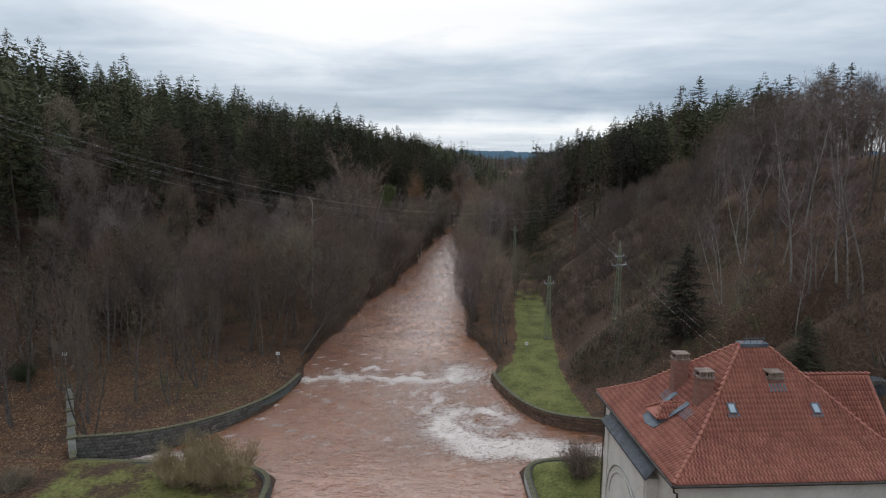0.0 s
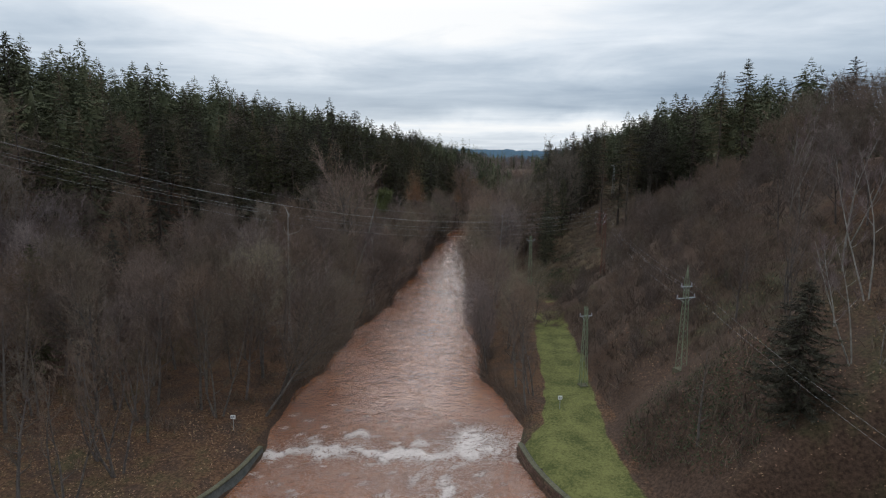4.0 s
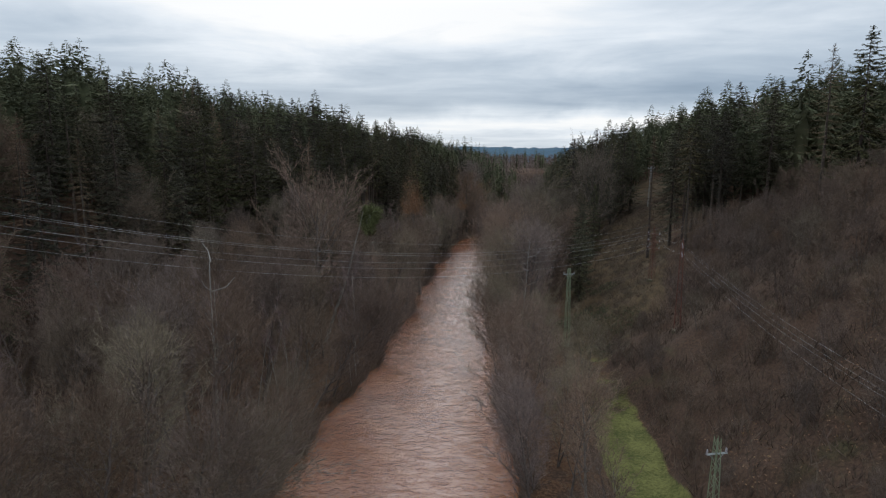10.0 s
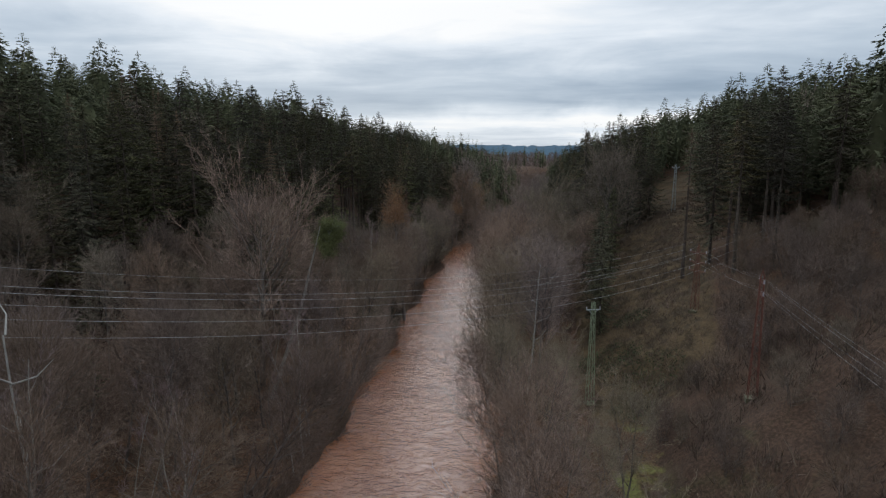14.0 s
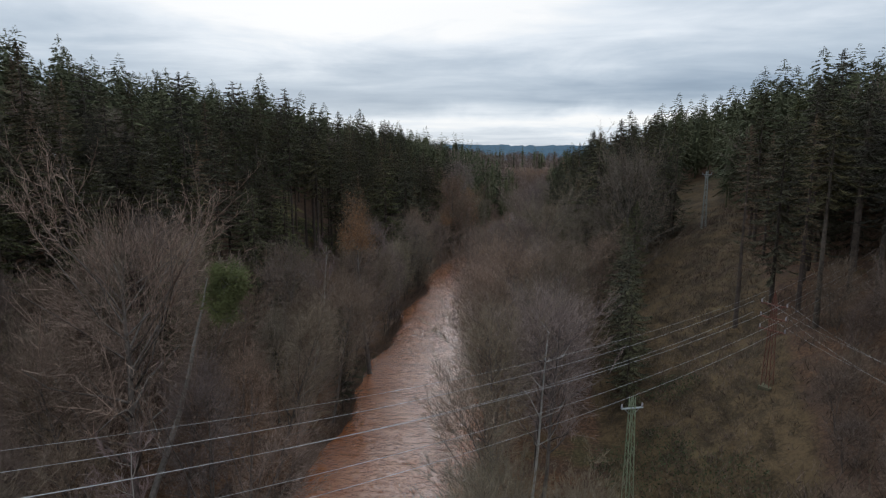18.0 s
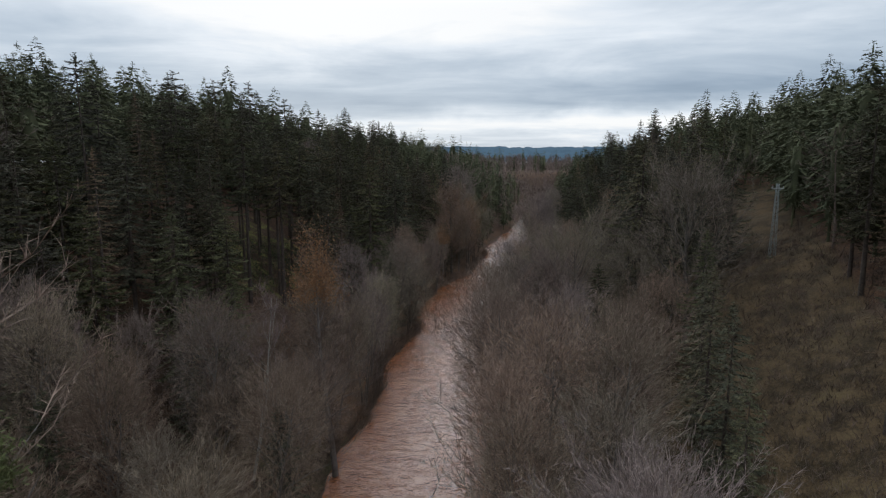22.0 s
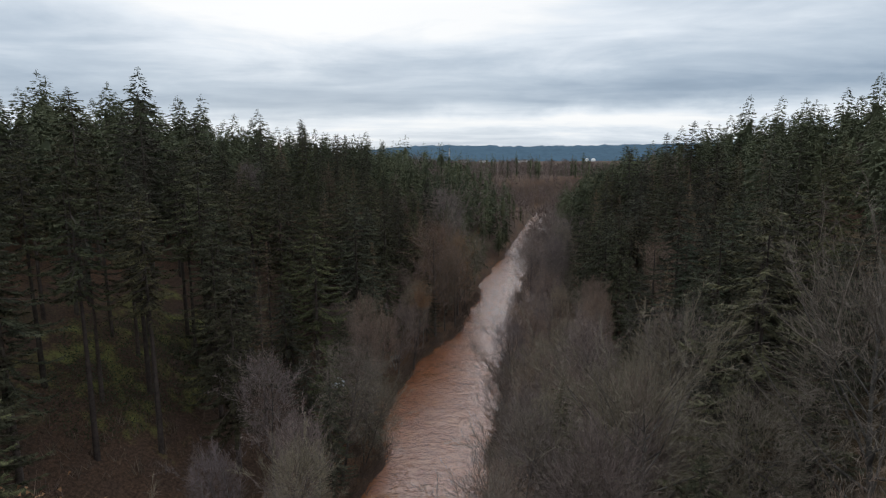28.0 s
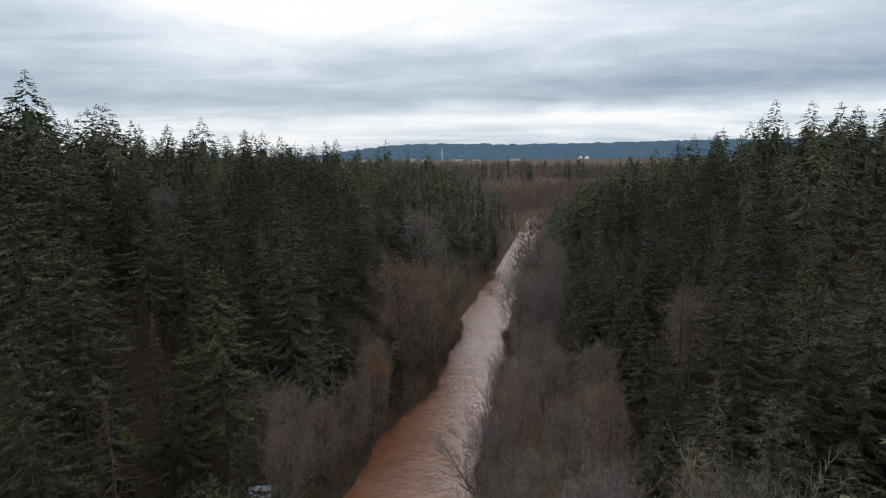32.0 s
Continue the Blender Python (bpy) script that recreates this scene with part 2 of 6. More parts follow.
MOSS = plain("mossy_coping", (0.062, 0.058, 0.032), (0.140, 0.126, 0.084), 1.5, 0.95, 0.5, vary=0.12)
STONE = plain("grey_wall_stone", (0.052, 0.048, 0.043), (0.150, 0.140, 0.125), 2.2, 0.9, 0.5, vary=0.3)
STONE_BROWN = plain("brown_sandstone_block", (0.075, 0.046, 0.032), (0.16, 0.10, 0.07), 2.2, 0.9, 0.5, vary=0.3)
MORTAR = plain("dark_mortar", (0.05, 0.05, 0.046), (0.10, 0.10, 0.09), 2.0, 0.95, 0.4)
WHITE = plain("white_sign_enamel", (0.70, 0.70, 0.68), (0.80, 0.80, 0.78), 3.0, 0.5, 0.05)
DARK = plain("dark_print", (0.05, 0.05, 0.055), (0.08, 0.08, 0.085), 3.0, 0.6, 0.05)


def ground_material():
    """Leaf litter, brown grass and, where the attribute says so, mown green grass."""
    m, n = material("leaf_litter_and_grass")
    co = n.add("ShaderNodeTexCoord").outputs["Object"]
    big, mid, small = n.noise(co, 0.035, 5.0, 0.6), n.noise(co, 0.32, 6.0, 0.65), n.noise(co, 3.4, 5.0, 0.7)
    leaf = n.mix(n.maprange(small, 0.35, 0.68), (0.046, 0.024, 0.014), (0.158, 0.086, 0.047))
    mould = n.mix(n.maprange(small, 0.3, 0.7), (0.033, 0.021, 0.015), (0.088, 0.054, 0.037))
    moss = n.mix(n.maprange(small, 0.3, 0.7), (0.030, 0.033, 0.015), (0.075, 0.072, 0.035))
    # less leaf colour and more dark mould the steeper the ground
    slope = n.add("ShaderNodeSeparateXYZ", {0: n.add("ShaderNodeNewGeometry").outputs["True Normal"]}).outputs[2]
    cover = n.math("MULTIPLY", n.maprange(mid, 0.36, 0.6), n.maprange(slope, 0.80, 0.96, 0.15, 1.0))
    col = n.mix(cover, mould, leaf)
    col = n.mix(n.math("MULTIPLY", n.maprange(n.math("ADD", big, n.math("MULTIPLY", n.math("SUBTRACT", mid, 0.5), 0.6)), 0.55, 0.72), 0.7), col, moss)
    lawn = n.mix(n.maprange(n.math("ADD", n.math("MULTIPLY", mid, 0.5), n.math("MULTIPLY", small, 0.5)), 0.38, 0.62), (0.056, 0.062, 0.018), (0.155, 0.150, 0.050))
    a = n.add("ShaderNodeAttribute", attribute_name="lawn").outputs["Fac"]
    edge = n.math("ADD", a, n.math("MULTIPLY", n.math("SUBTRACT", mid, 0.5), 0.9))
    col = n.mix(n.maprange(edge, 0.40, 0.62), col, lawn)
    heath = n.mix(n.maprange(n.math("ADD", n.math("MULTIPLY", mid, 0.6), n.math("MULTIPLY", small, 0.4)), 0.4, 0.6), (0.030, 0.022, 0.011), (0.102, 0.069, 0.036))
    patch = n.math("ADD", n.add("ShaderNodeAttribute", attribute_name="heath").outputs["Fac"], n.math("MULTIPLY", n.math("SUBTRACT", mid, 0.5), 0.8))
    col = n.mix(n.math("MULTIPLY", n.maprange(patch, 0.35, 0.65), 0.85), col, heath)
    h = n.math("ADD", n.math("MULTIPLY", small, 0.5), mid)
    finish(n, col, 0.95, n.add("ShaderNodeBump", {"Strength": 0.8, "Distance": 0.25, "Height": h}).outputs[0], spec=0.15)
    return m


def water_material():
    """Muddy flood water with foam where the attribute says so."""
    m, n = material("muddy_flood_water")
    co = n.add("ShaderNodeTexCoord").outputs["Object"]
    flow = n.add("ShaderNodeMapping", {0: co, "Scale": (0.85, 1.5, 1.0)}).outputs[0]
    big, mid = n.noise(flow, 0.13, 4.0, 0.6, 0.6), n.noise(flow, 0.62, 4.0, 0.58, 0.9)
    mud = n.mix(n.maprange(n.math("ADD", n.math("MULTIPLY", big, 0.6), n.math("MULTIPLY", mid, 0.4)), 0.36, 0.64), (0.172, 0.054, 0.016), (0.225, 0.080, 0.029))
    foam = n.add("ShaderNodeAttribute", attribute_name="foam").outputs["Fac"]

    def threads(scale, dist):
        """Thin lines, foam and painted wave highlights, where the noise crosses its middle."""
        v = n.math("ABSOLUTE", n.math("SUBTRACT", n.noise(flow, scale, 5.0, 0.62, dist), 0.5))
        return n.math("SUBTRACT", 1.0, n.math("MULTIPLY", v, 13.0), clamp=True)

    vein = n.math("MAXIMUM", threads(0.34, 3.6), n.math("MAXIMUM", n.math("MULTIPLY", threads(0.85, 3.0), 0.95), n.math("MULTIPLY", threads(1.9, 2.2), 0.7)))
    speck = n.math("ADD", n.math("ADD", n.math("MULTIPLY", vein, 1.05), 0.10), n.math("MULTIPLY", n.noise(co, 2.3, 6.0, 0.72, 1.0), 0.55))
    f = n.maprange(n.math("MULTIPLY", foam, speck), 0.38, 1.08)
    col = n.mix(f, mud, (0.56, 0.47, 0.42))
    crest = n.math("SUBTRACT", 1.0, n.math("ABSOLUTE", n.math("MULTIPLY", n.math("SUBTRACT", mid, 0.5), 5.0)), clamp=True)
    # short steep ripples, their crests lying slantwise over the stream
    slant = n.add("ShaderNodeMapping", {0: co, "Rotation": (0, 0, 0.45), "Scale": (0.8, 1.2, 1.0)}).outputs[0]
    ripple, chop = n.noise(slant, 0.95, 3.0, 0.6, 1.5), n.noise(slant, 2.6, 3.0, 0.62, 1.0)
    h = n.math("ADD", n.math("ADD", n.math("MULTIPLY", mid, 0.55), n.math("MULTIPLY", ripple, 0.9)), n.math("ADD", n.math("MULTIPLY", chop, 0.34), n.math("MULTIPLY", crest, 0.10)))
    nm = n.add("ShaderNodeBump", {"Strength": 1.0, "Distance": 0.20, "Height": n.math("ADD", h, n.math("MULTIPLY", f, 0.3))}).outputs[0]
    b = finish(n, col, 0.9, nm, spec=0.9)
    n.t.links.new(n.maprange(f, 0, 1, 0.06, 0.8), b.inputs["Roughness"])
    b.inputs["IOR"].default_value = 1.5
    return m


GROUND, WATER = ground_material(), water_material()


# ---------------------------------------------------------------- the lie of the land
WATER_Z = -0.7
LEFT_BANK = [(-300, -19), (46, -16.3), (52, -16.8), (53, -29), (53.8, -37), (54.6, -37.4), (57.3, -31), (60.4, -27.6), (63.9, -25.2), (68.2, -22.6), (78, -20.8), (84, -22), (98, -21), (111, -20),
             (127, -17), (146, -14), (175, -10.8), (200, -8.8), (214, -6.6), (232, -5.6), (246, -2.0), (262, -1.6), (275, -0.5), (287, 3.6), (300, 10), (328, 17.5), (350, 21), (365, 23.4), (411, 36.6), (575, 78), (610, 88), (640, 108), (680, 150), (760, 240), (1000, 500)]
RIGHT_BANK = [(-300, 9), (48, 8.2), (54, 7.8), (55.3, 16), (57, 22), (61, 22), (62.6, 18.6), (64.4, 12.2), (70.7, 8.6), (78, 6.7), (85, 8.4), (99, 5.2), (115, 4.4), (128, 4.6),
              (149, 6.6), (190, 8.6), (215, 10), (240, 13), (270, 18), (293, 22), (320, 29), (345, 33), (416, 50), (600, 99), (630, 116), (665, 160), (745, 250), (1000, 516)]


def along(table, y):
    return np.interp(y, [a for a, _ in table], [b for _, b in table])


def left_bank(y):
    y = np.asarray(y, float)
    return along(LEFT_BANK, y) + (0.7 * np.sin(y / 5.3) + 0.35 * np.sin(y / 2.3 + 1) + 0.2 * np.sin(y / 0.9)) * np.clip((y - 84) / 12, 0, 1) * (y < 420)


def right_bank(y):
    y = np.asarray(y, float)
    return along(RIGHT_BANK, y) + (0.6 * np.sin(y / 4.7 + 2) + 0.35 * np.sin(y / 2.1) + 0.2 * np.sin(y / 0.9)) * np.clip((y - 86) / 12, 0, 1) * (y < 420)


def sstep(a, b, v):
    t = np.clip((v - a) / (b - a), 0, 1)
    return t * t * (3 - 2 * t)


def wave(x, y, s, k):
    """A smooth, repeatable unevenness between -1 and 1."""
    return (np.sin(x / s * 1.7 + k) * np.cos(y / s * 1.3 + 2.1 * k) + np.sin((x + y) / s * 0.9 + 3.7 * k) * 0.6 + np.cos((x - 1.6 * y) / s * 2.3 + k) * 0.4) / 2


FLAT_L = [(-300, 40), (50, 36), (100, 32), (140, 24), (180, 16), (220, 10), (300, 9), (340, 5), (380, 2), (500, 2), (600, 20), (1000, 60)]
TOP_L = [(-300, 36.5), (140, 36.5), (190, 32.5), (300, 31), (380, 27), (520, 22), (800, 18), (1000, 6)]
FLAT_R = [(-300, 30), (40, 26), (56, 6), (62, 3), (66, 6.5), (72, 9), (83, 9.2), (95, 12.2), (120, 15), (150, 16), (170, 13), (200, 14), (260, 12), (300, 10), (345, 3), (430, 3), (600, 40), (1000, 60)]
TOP_R = [(-300, 32), (120, 32), (150, 30), (200, 30), (250, 33), (310, 32), (420, 22), (560, 12), (700, 8), (1000, 3)]


def ground_z(x, y):
    x, y = np.asarray(x, float), np.asarray(y, float)
    dl, dr = left_bank(y) - x, x - right_bank(y)
    side = np.where(dl > dr, 0, 1)
    d = np.maximum(dl, dr)
    flat = np.where(side == 0, along(FLAT_L, y), along(FLAT_R, y))
    top = np.where(side == 0, along(TOP_L, y), along(TOP_R, y))
    bank = -2.6 + 2.6 * sstep(-2.2, 0.6, d) + 0.5 * sstep(0.6, 3, d) + np.clip(d, 0, 60) * np.where(side == 0, 0.03, 0.012)
    up = np.clip(d - flat, 0, None)
    steep = np.where(side == 1, 0.80 - 0.26 * sstep(120, 165, y) + 0.16 * sstep(300, 350, y), 0.62 + 0.13 * sstep(320, 380, y))
    hill = top * (1 - np.exp(-(up * steep / np.maximum(top, 1)) ** 2.2)) ** (1 / 2.2)
    z = bank + hill * sstep(0, 3, up) + wave(x, y, 9, 1.0) * 0.5 * sstep(4, 16, d - flat * 0.5) + wave(x, y, 31, 2.0) * 1.6 * sstep(6, 30, up)
    return z


LAWN_L = [(60, 5), (78, 6), (84, 10.2), (95, 12.2), (120, 14.6), (150, 17.3)]
LAWN_R = [(60, 18.5), (66, 17.2), (78, 16.6), (84, 17.2), (95, 18.4), (120, 21.0), (150, 24.0)]


def lawn_mask(x, y):
    dr, dl = x - right_bank(y), left_bank(y) - x
    lo, hi = along(LAWN_L, y), along(LAWN_R, y)
    strip = sstep(61, 63, y) * (1 - 0.5 * sstep(112, 128, y)) * (1 - sstep(131, 146, y)) * sstep(lo - 0.5, lo + 0.5, x) * sstep(0.2, 0.8, dr) * (1 - sstep(hi - 0.7, hi + 0.7, x))
    island = (y > 20) * (y < 55.5) * sstep(0.1, 0.4, dr) * (x < 18)
    left = 0.54 * (y > 30) * (y < 54) * sstep(0.4, 1.5, dl) * (1 - sstep(19, 23, dl))
    stand = 0.46 * sstep(-48, -42, x) * (1 - sstep(-25, -20, x)) * sstep(226, 236, y) * (1 - sstep(266, 280, y))
    clearing = 0.40 * np.exp(-((x - (30 + (y - 160) * 0.42)) / 6.5) ** 2) * (y > 140) * (y < 235)
    return np.clip(strip + island + left + clearing + stand, 0, 1)


def heath_mask(x, y):
    """Bracken, moss and heather under the power line."""
    cx = 30 + (y - 160) * 0.42
    return sstep(138, 150, y) * (1 - sstep(285, 310, y)) * sstep(15, 19, x - (y - 148) * 0.2) * (1 - sstep(5, 12, x - cx))


def mesh_from(name, verts, faces, mat=None, smooth=False):
    """A mesh from arrays of corners and of triangles or quads."""
    me = bpy.data.meshes.new(name)
    verts, faces = np.asarray(verts, np.float32), np.asarray(faces, np.int32)
    me.vertices.add(len(verts))
    me.vertices.foreach_set("co", verts.ravel())
    k = faces.shape[1]
    me.loops.add(faces.size)
    me.loops.foreach_set("vertex_index", faces.ravel())
    me.polygons.add(len(faces))
    me.polygons.foreach_set("loop_start", np.arange(len(faces), dtype=np.int32) * k)
    me.update(calc_edges=True)
    if smooth:
        me.polygons.foreach_set("use_smooth", np.ones(len(faces), bool))
    if mat:
        me.materials.append(mat)
    return me


def grid_faces(r, c):
    i = np.arange(r * c).reshape(r, c)
    return np.stack([i[:-1, :-1].ravel(), i[:-1, 1:].ravel(), i[1:, 1:].ravel(), i[1:, :-1].ravel()], 1)


def attribute(me, name, values):
    me.attributes.new(name, "FLOAT", "POINT").data.foreach_set("value", np.asarray(values, np.float32))


def spaced(stops):
    """Coordinates from (place, step) stops."""
    out = [stops[0][0]]
    for (a, s), (b, _) in zip(stops[:-1], stops[1:]):
        k = max(1, round((b - a) / s))
        out += [a + (b - a) * i / k for i in range(1, k + 1)]
    return np.array(out)


def build_ground():
    xs = spaced([(-4600, 700), (-400, 40), (-120, 4), (-60, 1.0), (60, 1.0), (64, 2.5), (120, 8), (400, 40), (600, 700), (4600, 700)])
    ys = spaced([(-600, 100), (-100, 12), (40, 1.0), (160, 1.5), (330, 3), (450, 8), (760, 20), (1100, 300), (4600, 300)])
    X, Y = np.meshgrid(xs, ys)
    Z = ground_z(X, Y)
    far = sstep(800, 1500, Y)
    Z = Z * (1 - far) + far * 11
    me = mesh_from("ground", np.stack([X.ravel(), Y.ravel(), Z.ravel()], 1), grid_faces(*X.shape), GROUND, True)
    attribute(me, "lawn", lawn_mask(X, Y).ravel())
    attribute(me, "heath", heath_mask(X, Y).ravel())
    tagged(new("ground", me), "valley ground of brown leaf litter, brush and grass", "ground", kind="structure")


def build_water():
    ys = spaced([(-250, 12), (30, 0.5), (130, 0.7), (330, 1.5), (420, 5), (700, 5)])
    us = np.linspace(0, 1, 96)
    L, R = along(LEFT_BANK, ys) - 4.5, along(RIGHT_BANK, ys) + 4.5
    X = L[:, None] + (R - L)[:, None] * us
    Y = np.repeat(ys[:, None], len(us), 1)
    Z = np.full_like(X, WATER_Z)
    Z += 0.03 * wave(X, Y, 1.3, 0.4) + 0.05 * wave(X, Y, 2.7, 1.9) + 0.02 * wave(X, Y, 0.7, 3.0)
    line = 79.2 + 0.5 * np.sin(X * 0.35) + 0.45 * np.sin(X * 1.1 + 1) + 0.3 * np.sin(X * 2.7)
    broken = sstep(-0.55, 0.25, wave(X, Y * 0.35, 1.5, 2.2) + 0.5 * wave(X, Y * 0.5, 0.6, 5.1))
    weir = np.exp(-((Y - line + 0.5) / (0.70 + 0.30 * np.sin(X * 0.8))) ** 2) * (0.35 + 0.85 * broken) * sstep(-22, -19, X) * (1 - sstep(1.0, 3.0, X))
    upper = np.exp(-((Y - line - 2.6 - 0.6 * np.sin(X * 0.5 + 1)) / 0.6) ** 2) * sstep(0.0, 0.5, wave(X, Y * 0.4, 1.7, 6.0)) * sstep(-18, -14, X) * (1 - sstep(2.0, 4.0, X))
    crests = sstep(0.42, 0.8, wave(X, Y * 1.7, 1.2, 8.0)) * sstep(50, 60, Y) * (1 - sstep(88, 104, Y))
    after = np.exp(-np.clip(line - Y, 0, None) / 3.0) * (Y < line) + np.exp(-np.clip(Y - line, 0, None) / 2.5) * (Y >= line)
    race = np.exp(-(((X - 2.2) / 3.2) ** 2 + ((Y - 82) / 3.5) ** 2))
    # the tail race leaves under the house and swirls out into the river
    jet = np.exp(-((Y + 1.2 * wave(X, Y, 2.2, 3.3) - (58.4 + 0.008 * (X - 20) ** 2)) / (1.1 + 0.09 * np.clip(20 - X, 0, 30))) ** 2) * sstep(-5, 8, X)
    wx, wy = X + 1.6 * wave(X, Y, 3.1, 7.0) + 0.7 * wave(X, Y, 1.3, 2.0), Y + 1.4 * wave(X, Y, 2.7, 9.0) + 0.6 * wave(X, Y, 1.1, 4.0)
    # the stream of foam: out of the race, round the eddy and off upstream
    ring = np.zeros_like(X)
    turn = [(10.6, 58.3), (5.1, 58.2), (1.6, 59.6), (-0.2, 62.8), (0.9, 67.0), (4.5, 69.0), (7.4, 66.0), (5.2, 63.0), (2.8, 63.8)]
    for k, ((ax, ay), (bx, by)) in enumerate(zip(turn[:-1], turn[1:])):
        f = np.clip(((wx - ax) * (bx - ax) + (wy - ay) * (by - ay)) / ((bx - ax) ** 2 + (by - ay) ** 2), 0, 1)
        away = np.hypot((wx - ax - f * (bx - ax)), (wy - ay - f * (by - ay)))
        ring = np.maximum(ring, np.exp(-(away / (1.7 - 0.08 * k)) ** 2) * (1.0 - 0.05 * k))
    ring *= 0.45 + 0.75 * sstep(-0.4, 0.4, wave(X, Y, 1.6, 4.4) + 0.6 * wave(X, Y, 0.7, 1.7))
    tails = np.exp(-((wx + 2.0) / 3.5) ** 2 - ((wy - 71) / 4.5) ** 2) * sstep(0.1, 0.6, wave(X * 1.3, Y * 0.6, 1.3, 3.0))
    plume = np.exp(-(((X + 1.5) / 5.0) ** 2 + ((Y - 66) / 9.0) ** 2)) * 0.55
    fall = np.exp(-(((X + 30) / 5) ** 2 + ((Y - 56.4) / 1.0) ** 2)) * 0.5
    # faint pale threads: loose foam, with wave highlights put into the colour
    rough = 0.36 * sstep(30, 60, Y) * (1 - sstep(82, 110, Y)) + 0.06
    foam = np.clip(weir * 1.1 + upper * 0.8 + crests * 0.32 + after * 0.2 * sstep(-22, -18, X) + race * 0.42 + jet * 0.66 + ring * 0.82 + tails * 0.5 + plume * 0.35 + fall + rough * 1.0, 0, 1.2)
    Z += 0.34 * weir + 0.18 * upper + 0.16 * (jet + race + ring) * wave(X, Y, 0.9, 5.0)
    me = mesh_from("river", np.stack([X.ravel(), Y.ravel(), Z.ravel()], 1), grid_faces(*X.shape), WATER, True)
    attribute(me, "foam", foam.ravel())
    tagged(new("river", me), "swollen red-brown river with foam at a low weir", "water", kind="structure")


build_ground()
build_water()


def ridge(name, label, dist, x0, x1, height, jag, mat, seed):
    """A far wooded hill with a front slope and a jagged crest."""
    rng = np.random.default_rng(seed)
    xs = np.linspace(x0, x1, 260)
    u = (xs - x0) / (x1 - x0)
    crest = height(u) + rng.normal(0, jag, len(xs))
    V, rows = [], 7
    for k in range(rows):
        f = k / (rows - 1)
        V += [(x, dist - 500 * (1 - f), -20 + (c + 20) * f ** 0.8 + (0 if k in (0, rows - 1) else rng.normal(0, jag))) for x, c in zip(xs, crest)]
    V += [(x, dist + 300, -30) for x in xs]
    tagged(new(name, mesh_from(name, V, grid_faces(rows + 1, len(xs)), mat)), label, "hill", kind="structure")


# bluish colour and a faint glow stand in for the haze of distance
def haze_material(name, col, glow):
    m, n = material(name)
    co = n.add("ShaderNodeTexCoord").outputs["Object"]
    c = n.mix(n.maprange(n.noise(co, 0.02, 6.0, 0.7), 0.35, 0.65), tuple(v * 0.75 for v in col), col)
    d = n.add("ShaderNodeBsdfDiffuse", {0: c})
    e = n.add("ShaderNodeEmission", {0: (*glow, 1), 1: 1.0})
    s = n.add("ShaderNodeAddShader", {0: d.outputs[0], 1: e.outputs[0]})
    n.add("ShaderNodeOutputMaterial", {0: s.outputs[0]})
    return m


HILL = haze_material("hazed_far_hill", (0.05, 0.075, 0.085), (0.030, 0.055, 0.095))
ridge("backdrop_plateau", "long wooded plateau on the horizon, tinted and glowing blue for haze", 4300, -2300, 4200,
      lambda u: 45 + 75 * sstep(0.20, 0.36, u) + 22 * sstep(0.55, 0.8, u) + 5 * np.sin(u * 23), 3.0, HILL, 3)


# ---------------------------------------------------------------- trees
class Bits:
    """Collects corners and triangles."""

    def __init__(self):
        self.v, self.f, self.n = [], [], 0

    def add(self, v, f):
        v, f = np.asarray(v, float), np.asarray(f, int)
        self.v.append(v)
        self.f.append(f + self.n)
        self.n += len(v)

    def arrays(self):
        return np.concatenate(self.v), np.concatenate(self.f)


def unit(v):
    return v / np.maximum(np.linalg.norm(v, axis=-1, keepdims=True), 1e-9)


def tube(bits, pts, radii, sides=5):
    pts = np.asarray(pts, float)
    d = unit(np.gradient(pts, axis=0))
    ref = np.where(np.abs(d[:, 2:3]) > 0.9, [[1.0, 0, 0]], [[0, 0, 1.0]])
    a = unit(np.cross(d, ref))
    b = np.cross(d, a)
    ang = np.arange(sides) * 2 * np.pi / sides
    ring = pts[:, None] + (np.cos(ang)[None, :, None] * a[:, None] + np.sin(ang)[None, :, None] * b[:, None]) * np.asarray(radii)[:, None, None]
    k = len(pts)
    i, j = np.meshgrid(np.arange(k - 1), np.arange(sides), indexing="ij")
    p, q = i * sides + j, i * sides + (j + 1) % sides
    f = np.concatenate([np.stack([p, q, q + sides], -1).reshape(-1, 3), np.stack([p, q + sides, p + sides], -1).reshape(-1, 3)])
    bits.add(ring.reshape(-1, 3), f)


def slivers(bits, base, way, width, rng):
    """One tapering sliver for each base point."""
    side = unit(np.cross(way, rng.normal(size=way.shape))) * np.asarray(width).reshape(-1, 1) / 2
    n = len(base)
    v = np.stack([base - side, base + side, base + way], 1).reshape(-1, 3)
    bits.add(v, np.arange(3 * n).reshape(n, 3))


def sprigs(bits, base, way, width, rng, tilt=0.45):
    """Slivers that lie flat, like the needle sprays of a bough."""
    side = unit(np.cross(way, np.array([0, 0, 1.0]) + rng.normal(0, tilt, way.shape))) * np.asarray(width).reshape(-1, 1) / 2
    n = len(base)
    bits.add(np.stack([base - side, base + side, base + way], 1).reshape(-1, 3), np.arange(3 * n).reshape(n, 3))


def whorls(rng, n, per=5):
    """How far below the tip each bough starts, 0 to 1, in uneven rings."""
    k = n // per
    ring = np.cumsum(rng.uniform(0.6, 1.4, k))
    ring = ring / ring[-1]
    return np.sort((ring[np.arange(n) % k] ** 1.25 + rng.normal(0, 0.007, n)).clip(0.006, 1.0))


